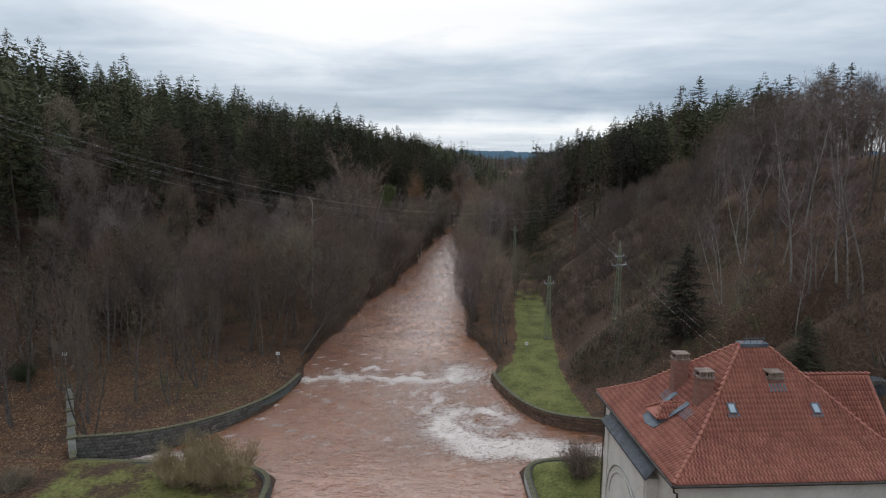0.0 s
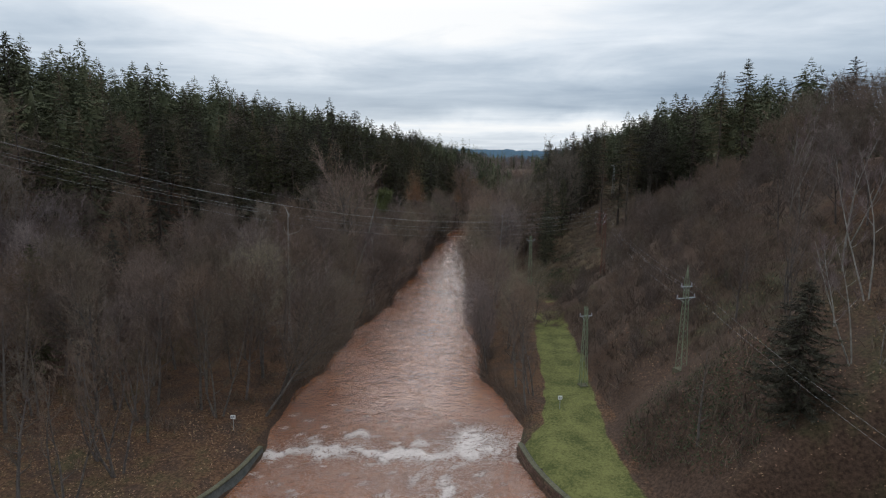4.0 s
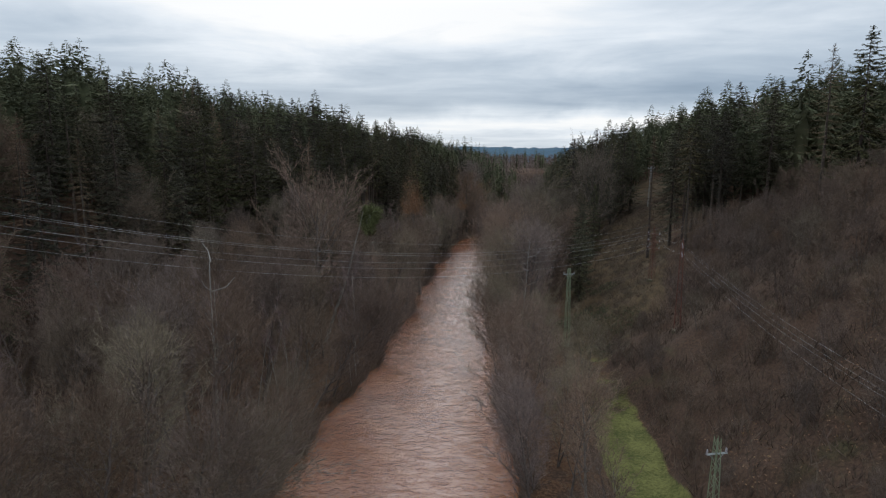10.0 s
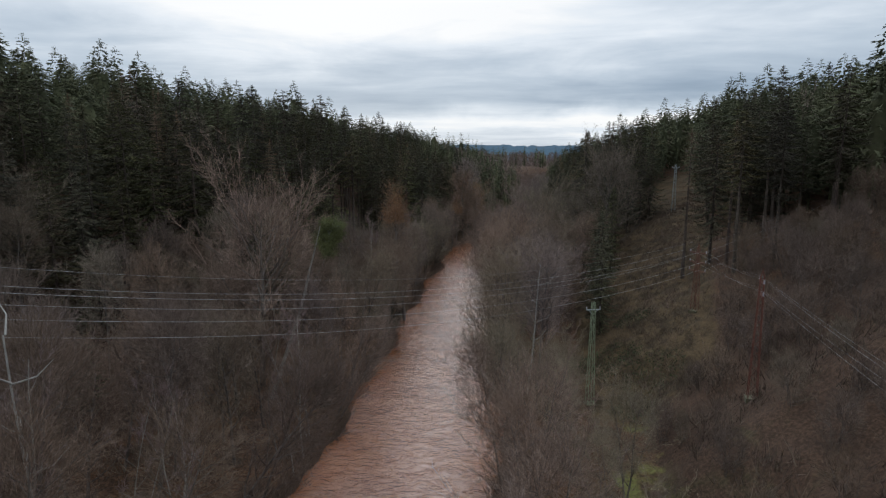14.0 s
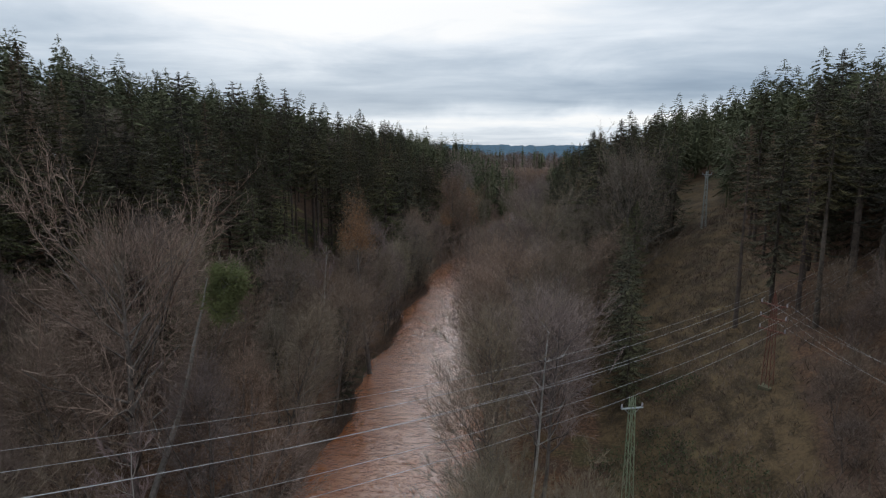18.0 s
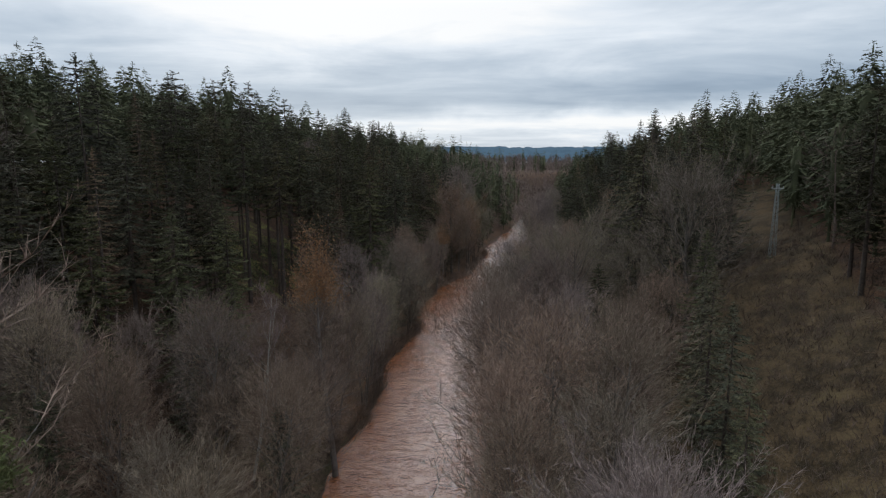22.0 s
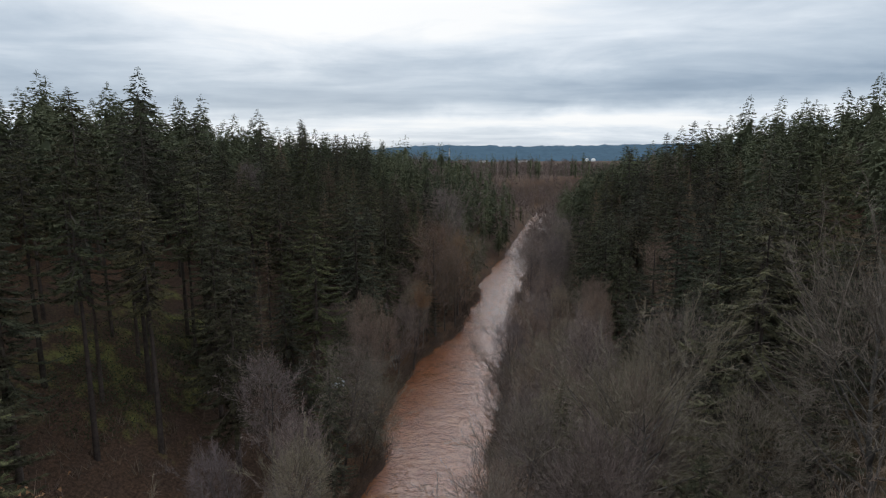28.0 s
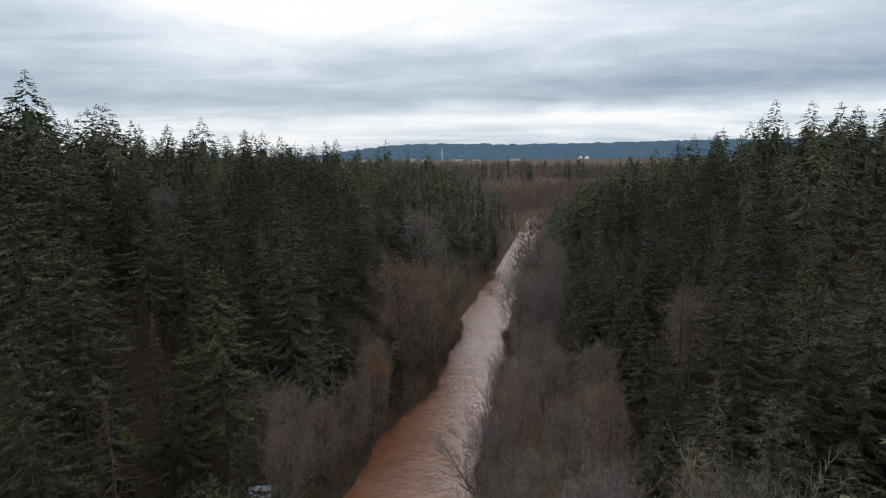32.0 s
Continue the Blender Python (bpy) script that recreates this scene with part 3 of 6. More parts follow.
def path(rng, start, way, length, steps, bend, lift):
    p, d, out = np.array(start, float), unit(np.array(way, float)), []
    for k in range(steps + 1):
        out.append(p.copy())
        d = unit(d + rng.normal(0, bend, 3) + np.array([0, 0, lift]))
        p = p + d * length / steps
    return np.array(out)


def bare_tree(seed, H, spread, limbs, twigs, clear=0.3, stems=1, lift=0.12, twig_len=1.0, twig_w=0.045, thick=1.0, forks=5, dome=0):
    """A leafless tree: wood (trunk and limbs) and crown (branches and twigs)."""
    rng = np.random.default_rng(seed)
    wood, crown = Bits(), Bits()
    src = []
    for s in range(stems):
        a = rng.uniform(0, 6.28)
        lean = np.array([math.cos(a), math.sin(a), 0]) * (0.05 if stems == 1 else rng.uniform(0.12, 0.3))
        foot = np.array([math.cos(a), math.sin(a), 0]) * (0 if stems == 1 else 0.35)
        h = H * rng.uniform(0.72, 0.85) if stems > 1 else H * 0.8
        tr = path(rng, foot + [0, 0, -0.6], lean + [0, 0, 1], h + 0.6, 9, 0.05, 0.06)
        r0 = (0.012 * H + 0.03) * thick / stems ** 0.4
        tube(wood, tr, np.linspace(1, 0.12, 10) ** 0.9 * r0, 6)
        src.append((tr[5:], 0.5))
        for k in range(limbs // stems):
            u = clear + (0.95 - clear) * (k + rng.uniform(0, 1)) / (limbs // stems)
            p = tr[0] + 0
            f = u * 9
            i = min(int(f), 8)
            p = tr[i] + (tr[i + 1] - tr[i]) * (f - i)
            az = k * 2.4 + rng.uniform(-0.5, 0.5)
            rel = (u - clear) / (1 - clear)
            out = spread * (0.62 + 0.42 * math.sin(math.pi * min(1, rel * 0.8 + 0.1)))
            L = out * rng.uniform(0.8, 1.15)
            lm = path(rng, p, [math.cos(az), math.sin(az), rng.uniform(0.45, 1.1)], L, 4, 0.15, lift)
            rl = r0 * (1 - u) * 0.55 + 0.025 * thick
            tube(wood, lm, np.linspace(1, 0.2, 5) * rl, 3)
            src.append((lm[1:], 1.0))
            for b in range(forks):
                q = lm[rng.integers(1, 5)]
                d = unit(lm[-1] - lm[0]) + rng.normal(0, 0.55, 3) + [0, 0, 0.3]
                br = path(rng, q, d, L * rng.uniform(0.3, 0.55), 2, 0.18, lift)
                tube(crown, br, np.linspace(1, 0.25, 3) * max(0.014 * thick, rl * 0.32), 3)
                src.append((br, 2.2))
    w = np.array([s[1] * len(s[0]) for s in src])
    pick = rng.choice(len(src), twigs, p=w / w.sum())
    base, way = np.empty((twigs, 3)), np.empty((twigs, 3))
    for n, k in enumerate(pick):
        pts = src[k][0]
        i = rng.integers(0, len(pts) - 1)
        base[n] = pts[i] + (pts[i + 1] - pts[i]) * rng.uniform()
        way[n] = unit(pts[-1] - pts[0])
    way = unit(way * 0.8 + rng.normal(0, 0.5, way.shape) + [0, 0, 0.28]) * rng.uniform(0.45, 1.3, (twigs, 1)) * twig_len
    slivers(crown, base, way, rng.uniform(0.6, 1.3, twigs) * twig_w, rng)
    # each twig forks once
    half = base + way * rng.uniform(0.3, 0.7, (twigs, 1))
    fork = unit(unit(way) + rng.normal(0, 0.5, way.shape)) * np.linalg.norm(way, axis=1, keepdims=True) * 0.6
    slivers(crown, half, fork, rng.uniform(0.6, 1.2, twigs) * twig_w * 0.75, rng)
    # the outermost shoots round the crown off
    if dome:
        wood_top = wood.arrays()[0]
        c = np.array([*(wood_top[wood_top[:, 2] > H * 0.5].mean(0)[:2]), H * (clear * 0.9 + 1.0) / 2])
        half_h = H * (1.0 - clear * 0.9) / 2
        rad = np.abs(wood_top[wood_top[:, 2] > H * clear] - c)
        rad = np.array([np.percentile(rad[:, 0], 96), np.percentile(rad[:, 1], 96), half_h])
        d = unit(rng.normal(size=(dome, 3)) + [0, 0, 0.35])
        lump = 1 + 0.16 * np.sin(d[:, :1] * 7 + seed) * np.cos(d[:, 1:2] * 6 + 2 * seed) + 0.08 * np.sin(d[:, 2:] * 11 + d[:, :1] * 9)
        root = c + d * rad * lump * rng.uniform(0.45, 0.93, (dome, 1)) ** 0.7
        way = unit(d * 0.9 + [0, 0, 0.25] + rng.normal(0, 0.4, d.shape)) * rng.uniform(0.5, 1.3, (dome, 1)) * twig_len * 1.1
        slivers(crown, root, way, rng.uniform(0.6, 1.2, dome) * twig_w * 0.9, rng)
    return wood.arrays(), crown.arrays()


def core(bits, rng, H, R, low, frac, rings=9, sides=8):
    """The dense inside of a conifer's crown: an uneven, ragged cone."""
    t = np.linspace(0.32, 1, rings)
    rad = frac * R * 1.2 * (1 - np.exp(-t / 0.45)) * np.where(t < 0.75, 1, 1 - (t - 0.75) * 2.2)
    a = np.arange(sides) * 2 * np.pi / sides
    r = rad[:, None] * rng.uniform(0.4, 1.5, (rings, sides))
    z = (1 - t * (1 - low))[:, None] * H + rng.normal(0, 0.45, (rings, sides)) * (t[:, None] > 0.05)
    v = np.stack([r * np.cos(a), r * np.sin(a), z], -1).reshape(-1, 3)
    i, j = np.meshgrid(np.arange(rings - 1), np.arange(sides), indexing="ij")
    p, q = i * sides + j, i * sides + (j + 1) % sides
    bits.add(v, np.concatenate([np.stack([p, q, q + sides], -1).reshape(-1, 3), np.stack([p, q + sides, p + sides], -1).reshape(-1, 3)]))


def conifer(seed, H, R, low, boughs, sprays, droop=0.25, thin=False):
    """A spruce or larch: trunk, and a crown of boughs set with sprays; low: where the live crown starts."""
    rng = np.random.default_rng(seed)
    wood, crown = Bits(), Bits()
    tr = path(rng, [0, 0, -0.6], [0, 0, 1], H * 0.95 + 0.6, 8, 0.012, 0.05)
    tr[:, :2] *= 0.5
    r0 = 0.011 * H + 0.04
    tube(wood, tr, np.linspace(1, 0.06, 9) * r0, 6)
    if low > 0.28:                                     # dead stubs below the crown
        nb = 40
        u = rng.uniform(0.12, low + 0.1, nb)
        az = rng.uniform(0, 6.28, nb)
        b = np.stack([np.zeros(nb), np.zeros(nb), u * H], 1)
        slivers(wood, b, np.stack([np.cos(az), np.sin(az), rng.uniform(-0.4, 0.1, nb)], 1) * rng.uniform(0.6, 2.0, (nb, 1)), np.full(nb, 0.05), rng)
    n = boughs
    t = whorls(rng, n)
    u = 1 - t * (1 - low)
    az = np.arange(n) * 2.399 + rng.normal(0, 0.5, n)
    lop = 1 + 0.1 * np.sin(az + rng.uniform(0, 6)) + 0.12 * np.sin(t * 17 + 2 * az)
    L = 0.95 * R * (1 - np.exp(-t / 0.36)) * np.where(t < 0.75, 1, 1 - (t - 0.75) * 1.5) * lop * rng.uniform(0.5, 1.3, n) + 0.10
    sag = droop * rng.uniform(0.4, 1.7, n) * (0.55 + t) - 0.5 * np.exp(-t * 12)
    out = np.stack([np.cos(az), np.sin(az)], 1)

    def at(q):
        """The point at q of the way along each bough, first falling, then lifting at its tip."""
        z = u * H - sag * L * q * 1.7 + np.maximum(sag, 0.05) * L * 1.1 * q ** 3
        return np.concatenate([out * (q * L)[:, None], z[:, None]], 1)

    slivers(crown if thin else wood, at(0.02 * np.ones(n)), at(np.full(n, 0.85)) - at(np.full(n, 0.02)), 0.035 + 0.018 * L, rng)
    pick = rng.choice(n, n * sprays, p=L / L.sum())
    m = len(pick)
    q, Lp, op = rng.uniform(0.05, 1.0, m) ** 0.7, L[pick], out[pick]
    z = (u * H)[pick] - sag[pick] * Lp * q * 1.7 + np.maximum(sag, 0.05)[pick] * Lp * 1.1 * q ** 3
    B = np.concatenate([op * (q * Lp)[:, None], z[:, None]], 1)
    sg = rng.choice([-1.0, 1.0], m) * rng.uniform(0.2, 1.2, m)
    way = unit(np.stack([op[:, 0] * 0.75 - op[:, 1] * sg, op[:, 1] * 0.75 + op[:, 0] * sg, rng.normal(-0.30, 0.33, m)], 1))
    ln = (0.09 + 0.14 * np.minimum(Lp, 1.0) + 0.085 * Lp * (1.3 - q)) * rng.uniform(0.55, 1.4, m)
    if thin:
        slivers(crown, B, way * (ln * 1.1)[:, None], np.full(m, 0.04), rng)
    else:
        sprigs(crown, B, way * ln[:, None], (0.05 + 0.22 * ln) * rng.uniform(0.6, 1.3, m), rng, 0.5)
    k = 60                                             # the short shoots of the tip
    u = rng.uniform(0.90, 0.995, k)
    az = rng.uniform(0, 6.28, k)
    slivers(crown, np.stack([np.zeros(k), np.zeros(k), u * H], 1),
            np.stack([np.cos(az), np.sin(az), rng.uniform(-0.3, 0.6, k)], 1) * ((1.0 - u) * 4.5 + 0.12)[:, None], np.full(k, 0.12), rng)
    slivers(crown, np.array([[0, 0, H * 0.95]]), np.array([[0, 0, H * 0.05]]), [0.14], rng)
    return wood.arrays(), crown.arrays()


def far_conifer(seed, H, R, n, low, sprays=2):
    """A spruce for the distance: a trunk, a ragged dark inside and drooping boughs with side sprays."""
    rng = np.random.default_rng(seed)
    wood, crown = Bits(), Bits()
    tube(wood, [(0, 0, -0.5), (0, 0, H * 0.75)], [0.28, 0.10], 3)
    core(crown, rng, H, R, low, 0.24, 8 if sprays > 1 else 6, 7 if sprays > 1 else 5)
    t = whorls(rng, n)
    az = np.arange(n) * 2.399 + rng.normal(0, 0.5, n)
    lop = 1 + 0.1 * np.sin(az + rng.uniform(0, 6)) + 0.12 * np.sin(t * 17 + 2 * az)
    L = 0.95 * R * (1 - np.exp(-t / 0.36)) * np.where(t < 0.75, 1, 1 - (t - 0.75) * 1.5) * lop * rng.uniform(0.5, 1.3, n) + 0.14
    out = np.stack([np.cos(az), np.sin(az), np.zeros(n)], 1)
    sag = rng.uniform(0.1, 0.5, n) * (0.5 + t) - 0.45 * np.exp(-t * 12)
    base = np.stack([np.zeros(n), np.zeros(n), (1 - t * (1 - low)) * H], 1) + out * 0.25 * L[:, None]
    way = out * 0.75 * L[:, None] - np.array([0, 0, 1]) * (L * sag)[:, None]
    sprigs(crown, base, way, (0.13 * L + 0.10) * (150 / n) ** 0.5, rng, 0.6)
    pick = rng.choice(n, n * sprays, p=L / L.sum())
    m = len(pick)
    q, Lp, op = rng.uniform(0.05, 1.0, (m, 1)) ** 0.8, L[pick], out[pick]
    side = unit(np.cross(op, [0, 0, 1.0])) * rng.choice([-1.0, 1.0], (m, 1))
    fall = np.stack([np.zeros(m), np.zeros(m), rng.normal(-0.3, 0.42, m)], 1)
    ln = (0.12 + 0.20 * np.minimum(Lp, 1.2) + 0.15 * Lp * (1.3 - q[:, 0])) * rng.uniform(0.55, 1.4, m) * (7 / sprays) ** 0.3
    sprigs(crown, base[pick] + way[pick] * q, unit(op * 0.7 + side * rng.uniform(0.2, 1, (m, 1)) + fall) * ln[:, None], 0.07 + 0.34 * ln, rng, 0.9)
    slivers(crown, np.array([[0, 0, H * 0.93]]), np.array([[0, 0, H * 0.07]]), [0.26], rng)
    return wood.arrays(), crown.arrays()


def pine_like(seed, H, R, low=0.5):
    """A pine with a bare trunk and a broad crown of needle tufts."""
    rng = np.random.default_rng(seed)
    wood, crown = Bits(), Bits()
    tr = path(rng, [0, 0, -0.6], [0, 0, 1], H * 0.95 + 0.6, 8, 0.04, 0.05)
    tube(wood, tr, np.linspace(1, 0.15, 9) * (0.012 * H + 0.05), 6)
    for k in range(34):
        u = rng.uniform(low, 0.97)
        az, L = rng.uniform(0, 6.28), R * (1.05 - abs(u - low - 0.12) * 1.9) * rng.uniform(0.6, 1.1)
        b = path(rng, [0, 0, u * H], [math.cos(az), math.sin(az), 0.35], L, 4, 0.12, 0.08)
        tube(wood, b, np.linspace(1, 0.3, 5) * 0.06, 3)
        for q in b[2:]:
            m = 80
            d = unit(rng.normal(size=(m, 3)) + [0, 0, 0.5])
            slivers(crown, q + rng.normal(0, 0.28, (m, 3)), d * rng.uniform(0.25, 0.5, (m, 1)), rng.uniform(0.04, 0.09, m), rng)
    return wood.arrays(), crown.arrays()


def leaf_tree(seed, H, spread, above=0.0):
    """An oak or beech that has kept its dry leaves."""
    wood, crown = bare_tree(seed, H, spread, 24, 1500, 0.2, twig_w=0.03, dome=1500)
    rng = np.random.default_rng(seed + 1)
    bits = Bits()
    n = 6000 if above else 15000
    tips = crown[0][crown[0][:, 2] > above * H]
    c = tips[rng.integers(0, len(tips), n)] + rng.normal(0, 0.3, (n, 3))
    slivers(bits, c, unit(rng.normal(size=(n, 3))) * rng.uniform(0.09, 0.18, (n, 1)), rng.uniform(0.07, 0.13, n), rng)
    return wood, crown, bits.arrays()


def tree_parts(name, wood, crown, bark, foliage, extra=None):
    """The meshes of one kind of tree: pairs of part name and mesh."""
    out = [("trunk", mesh_from(name + "_trunk", *wood, bark)), ("crown", mesh_from(name + "_crown", *crown, foliage))]
    if extra:
        out.append(("leaves", mesh_from(name + "_leaves", *extra[0], extra[1])))
    return out


def plant(name, parts, x, y, rng, label, category="tree", group="", scale=1.0, lean=(0, 0), z=None, turn=None):
    """A tree as an Empty at its foot with its parts."""
    root = new(name)
    root.empty_display_size = 0.3
    zz = float(ground_z(x, y)) if z is None else z
    root.matrix_basis = pose(x, y, zz, lean[0], lean[1], rng.uniform(0, 360) if turn is None else turn) @ Matrix.Diagonal((scale, scale, scale * rng.uniform(0.93, 1.07), 1))
    for n, me in parts:
        new(n, me).parent = root
    return tagged(root, label, category, group)


class Woods:
    """Trees past counting, joined into one object."""

    def __init__(self):
        self.v, self.f, self.n = [], [], 0

    def put(self, arrays, x, y, z, turn, scale):
        v, f = arrays
        c, s = math.cos(turn), math.sin(turn)
        w = v * scale
        self.v.append(np.stack([w[:, 0] * c - w[:, 1] * s + x, w[:, 0] * s + w[:, 1] * c + y, w[:, 2] + z], 1).astype(np.float32))
        self.f.append(f + self.n)
        self.n += len(v)

    def make(self, name, label, mat, category="woods"):
        if self.v:
            tagged(new(name, mesh_from(name, np.concatenate(self.v), np.concatenate(self.f), mat)), label, category, kind="stuff")


def joined(wood, crown):
    return np.concatenate([wood[0], crown[0]]), np.concatenate([wood[1], crown[1] + len(wood[0])])


BARE = [bare_tree(10 + i, H, sp, lb, 2600, cl, st, lf, 0.56, 0.028, 0.75, 6, 7000) for i, (H, sp, lb, cl, st, lf) in enumerate([
    (17, 5.0, 20, 0.30, 1, 0.15), (15, 4.8, 19, 0.26, 1, 0.18), (18, 5.4, 21, 0.32, 1, 0.13), (14, 5.0, 20, 0.16, 2, 0.14),
    (16, 4.8, 21, 0.18, 3, 0.16), (19, 5.0, 21, 0.34, 1, 0.18)])]
THICKET = [bare_tree(140 + i, 8, 3.0, 20, 1200, 0.04, 4 + i % 2, 0.12, 0.55, 0.034, 0.55, 4, 2600) for i in range(3)]
SLIM = [bare_tree(30 + i, 17, 2.7, 17, 1100, 0.25, 1 + i, 0.2, 0.6, 0.028, 0.9, 3, 1200) for i in range(3)]
BARE_FAR = [joined(*bare_tree(40 + i, 16, 4.8, 9, 110, 0.3, twig_len=1.25, twig_w=0.075, thick=0.8, forks=1, dome=260)) for i in range(5)]
BARE_HAZE = [joined(*bare_tree(50 + i, 16, 4.8, 4, 10, 0.25, twig_len=2.2, twig_w=0.36, forks=0, dome=70)) for i in range(4)]
BIRCH = [bare_tree(60 + i, 17, 2.2, 13, 620, 0.36, 1 + i % 2, 0.26, 0.85, 0.032, 0.46, 3) for i in range(3)]
BROAD = [bare_tree(70 + i, 16, 7.6, 26, 3600, 0.16, 1, 0.13, 0.8, 0.030, 1.0, 5, 6000) for i in range(2)]
SPRUCE = [conifer(80 + i, H, R, lo, round(nb * 0.7), 78) for i, (H, R, lo, nb) in enumerate([(24, 4.8, 0.22, 200), (26, 4.6, 0.30, 190), (22, 4.9, 0.08, 220), (25, 4.1, 0.40, 160), (23, 4.8, 0.16, 210), (27, 4.0, 0.56, 120)])]
SPRUCE_FULL = [conifer(90, 13, 4.6, 0.02, 300, 50), conifer(91, 20, 3.1, 0.06, 220, 34)]
SPRUCE_FAR = [joined(*far_conifer(100 + i, 24, 4.5 + 0.3 * i, 165, 0.10 + 0.04 * i, 7)) for i in range(4)]
SPRUCE_HAZE = [joined(*far_conifer(105 + i, 24, 4.4 + 0.3 * i, 80, 0.10, 2)) for i in range(4)]
LARCH = [conifer(110 + i, 25, 3.4, 0.26, 150, 18, 0.12, True) for i in range(2)]
OAK = leaf_tree(130, 22, 6.0)
OAK_YOUNG = leaf_tree(131, 22, 2.7, 0.70)

K_BARE = [tree_parts("bare_tree", *t, BARK, TWIG) for t in BARE]
K_THICKET = [tree_parts("shrubby_tree", *t, BARK, TWIG_BROWN) for t in THICKET]
K_SLIM = [tree_parts("slim_tree", *t, BARK, TWIG_BROWN) for t in SLIM]
K_BROWN = [tree_parts("brown_tree", *t, BARK, TWIG_BROWN) for t in BARE[:3]]
K_PALE = [tree_parts("willow", *t, BARK, TWIG_PALE) for t in BARE[3:5]]
K_BIRCH = [tree_parts("birch", *t, BARK_BIRCH, TWIG_BIRCH) for t in BIRCH]
K_BROAD = [tree_parts("broad_tree", *t, BARK, TWIG) for t in BROAD]
K_TAN = tree_parts("tan_tree", *BROAD[1], BARK, TWIG_PALE)
K_BLUE = tree_parts("blue_spruce", *SPRUCE[2], BARK_DARK, NEEDLE_BLUE)
K_SPRUCE = [tree_parts("spruce", *t, BARK_DARK, NEEDLE) for t in SPRUCE]
K_FULL = [tree_parts("full_spruce", *t, BARK_DARK, NEEDLE) for t in SPRUCE_FULL]
K_LARCH = [tree_parts("larch", *t, BARK_DARK, TWIG_LARCH) for t in LARCH]
K_LEAN = tree_parts("leaning_pine", *pine_like(121, 23, 1.7, 0.80), BARK_BIRCH, NEEDLE_PINE)
LEAF_DULL = plain("withered_brown_oak_leaves", (0.125, 0.078, 0.050), (0.215, 0.130, 0.078), 0.5, 0.9, 0, vary=0.1)
K_OAK_DULL = tree_parts("brown_oak", OAK[0], OAK[1], BARK, TWIG, (OAK[2], LEAF_DULL))
K_OAK_YOUNG = tree_parts("young_oak", OAK_YOUNG[0], OAK_YOUNG[1], BARK, TWIG, (OAK_YOUNG[2], LEAF_DRY))
K_OAK = tree_parts("oak", OAK[0], OAK[1], BARK, TWIG, (OAK[2], LEAF_DRY))

rng = np.random.default_rng(7)
TAKEN = []


def free(x, y, gap):
    return all((x - a) ** 2 + (y - b) ** 2 > gap * gap for a, b in TAKEN)


def top_scale(x, y, top, H):
    """The scale that brings a tree of height H up to the level top."""
    return max(0.4, (top - float(ground_z(x, y))) / H)


L_BARE = "leafless grey-brown broadleaf tree on the river bank"
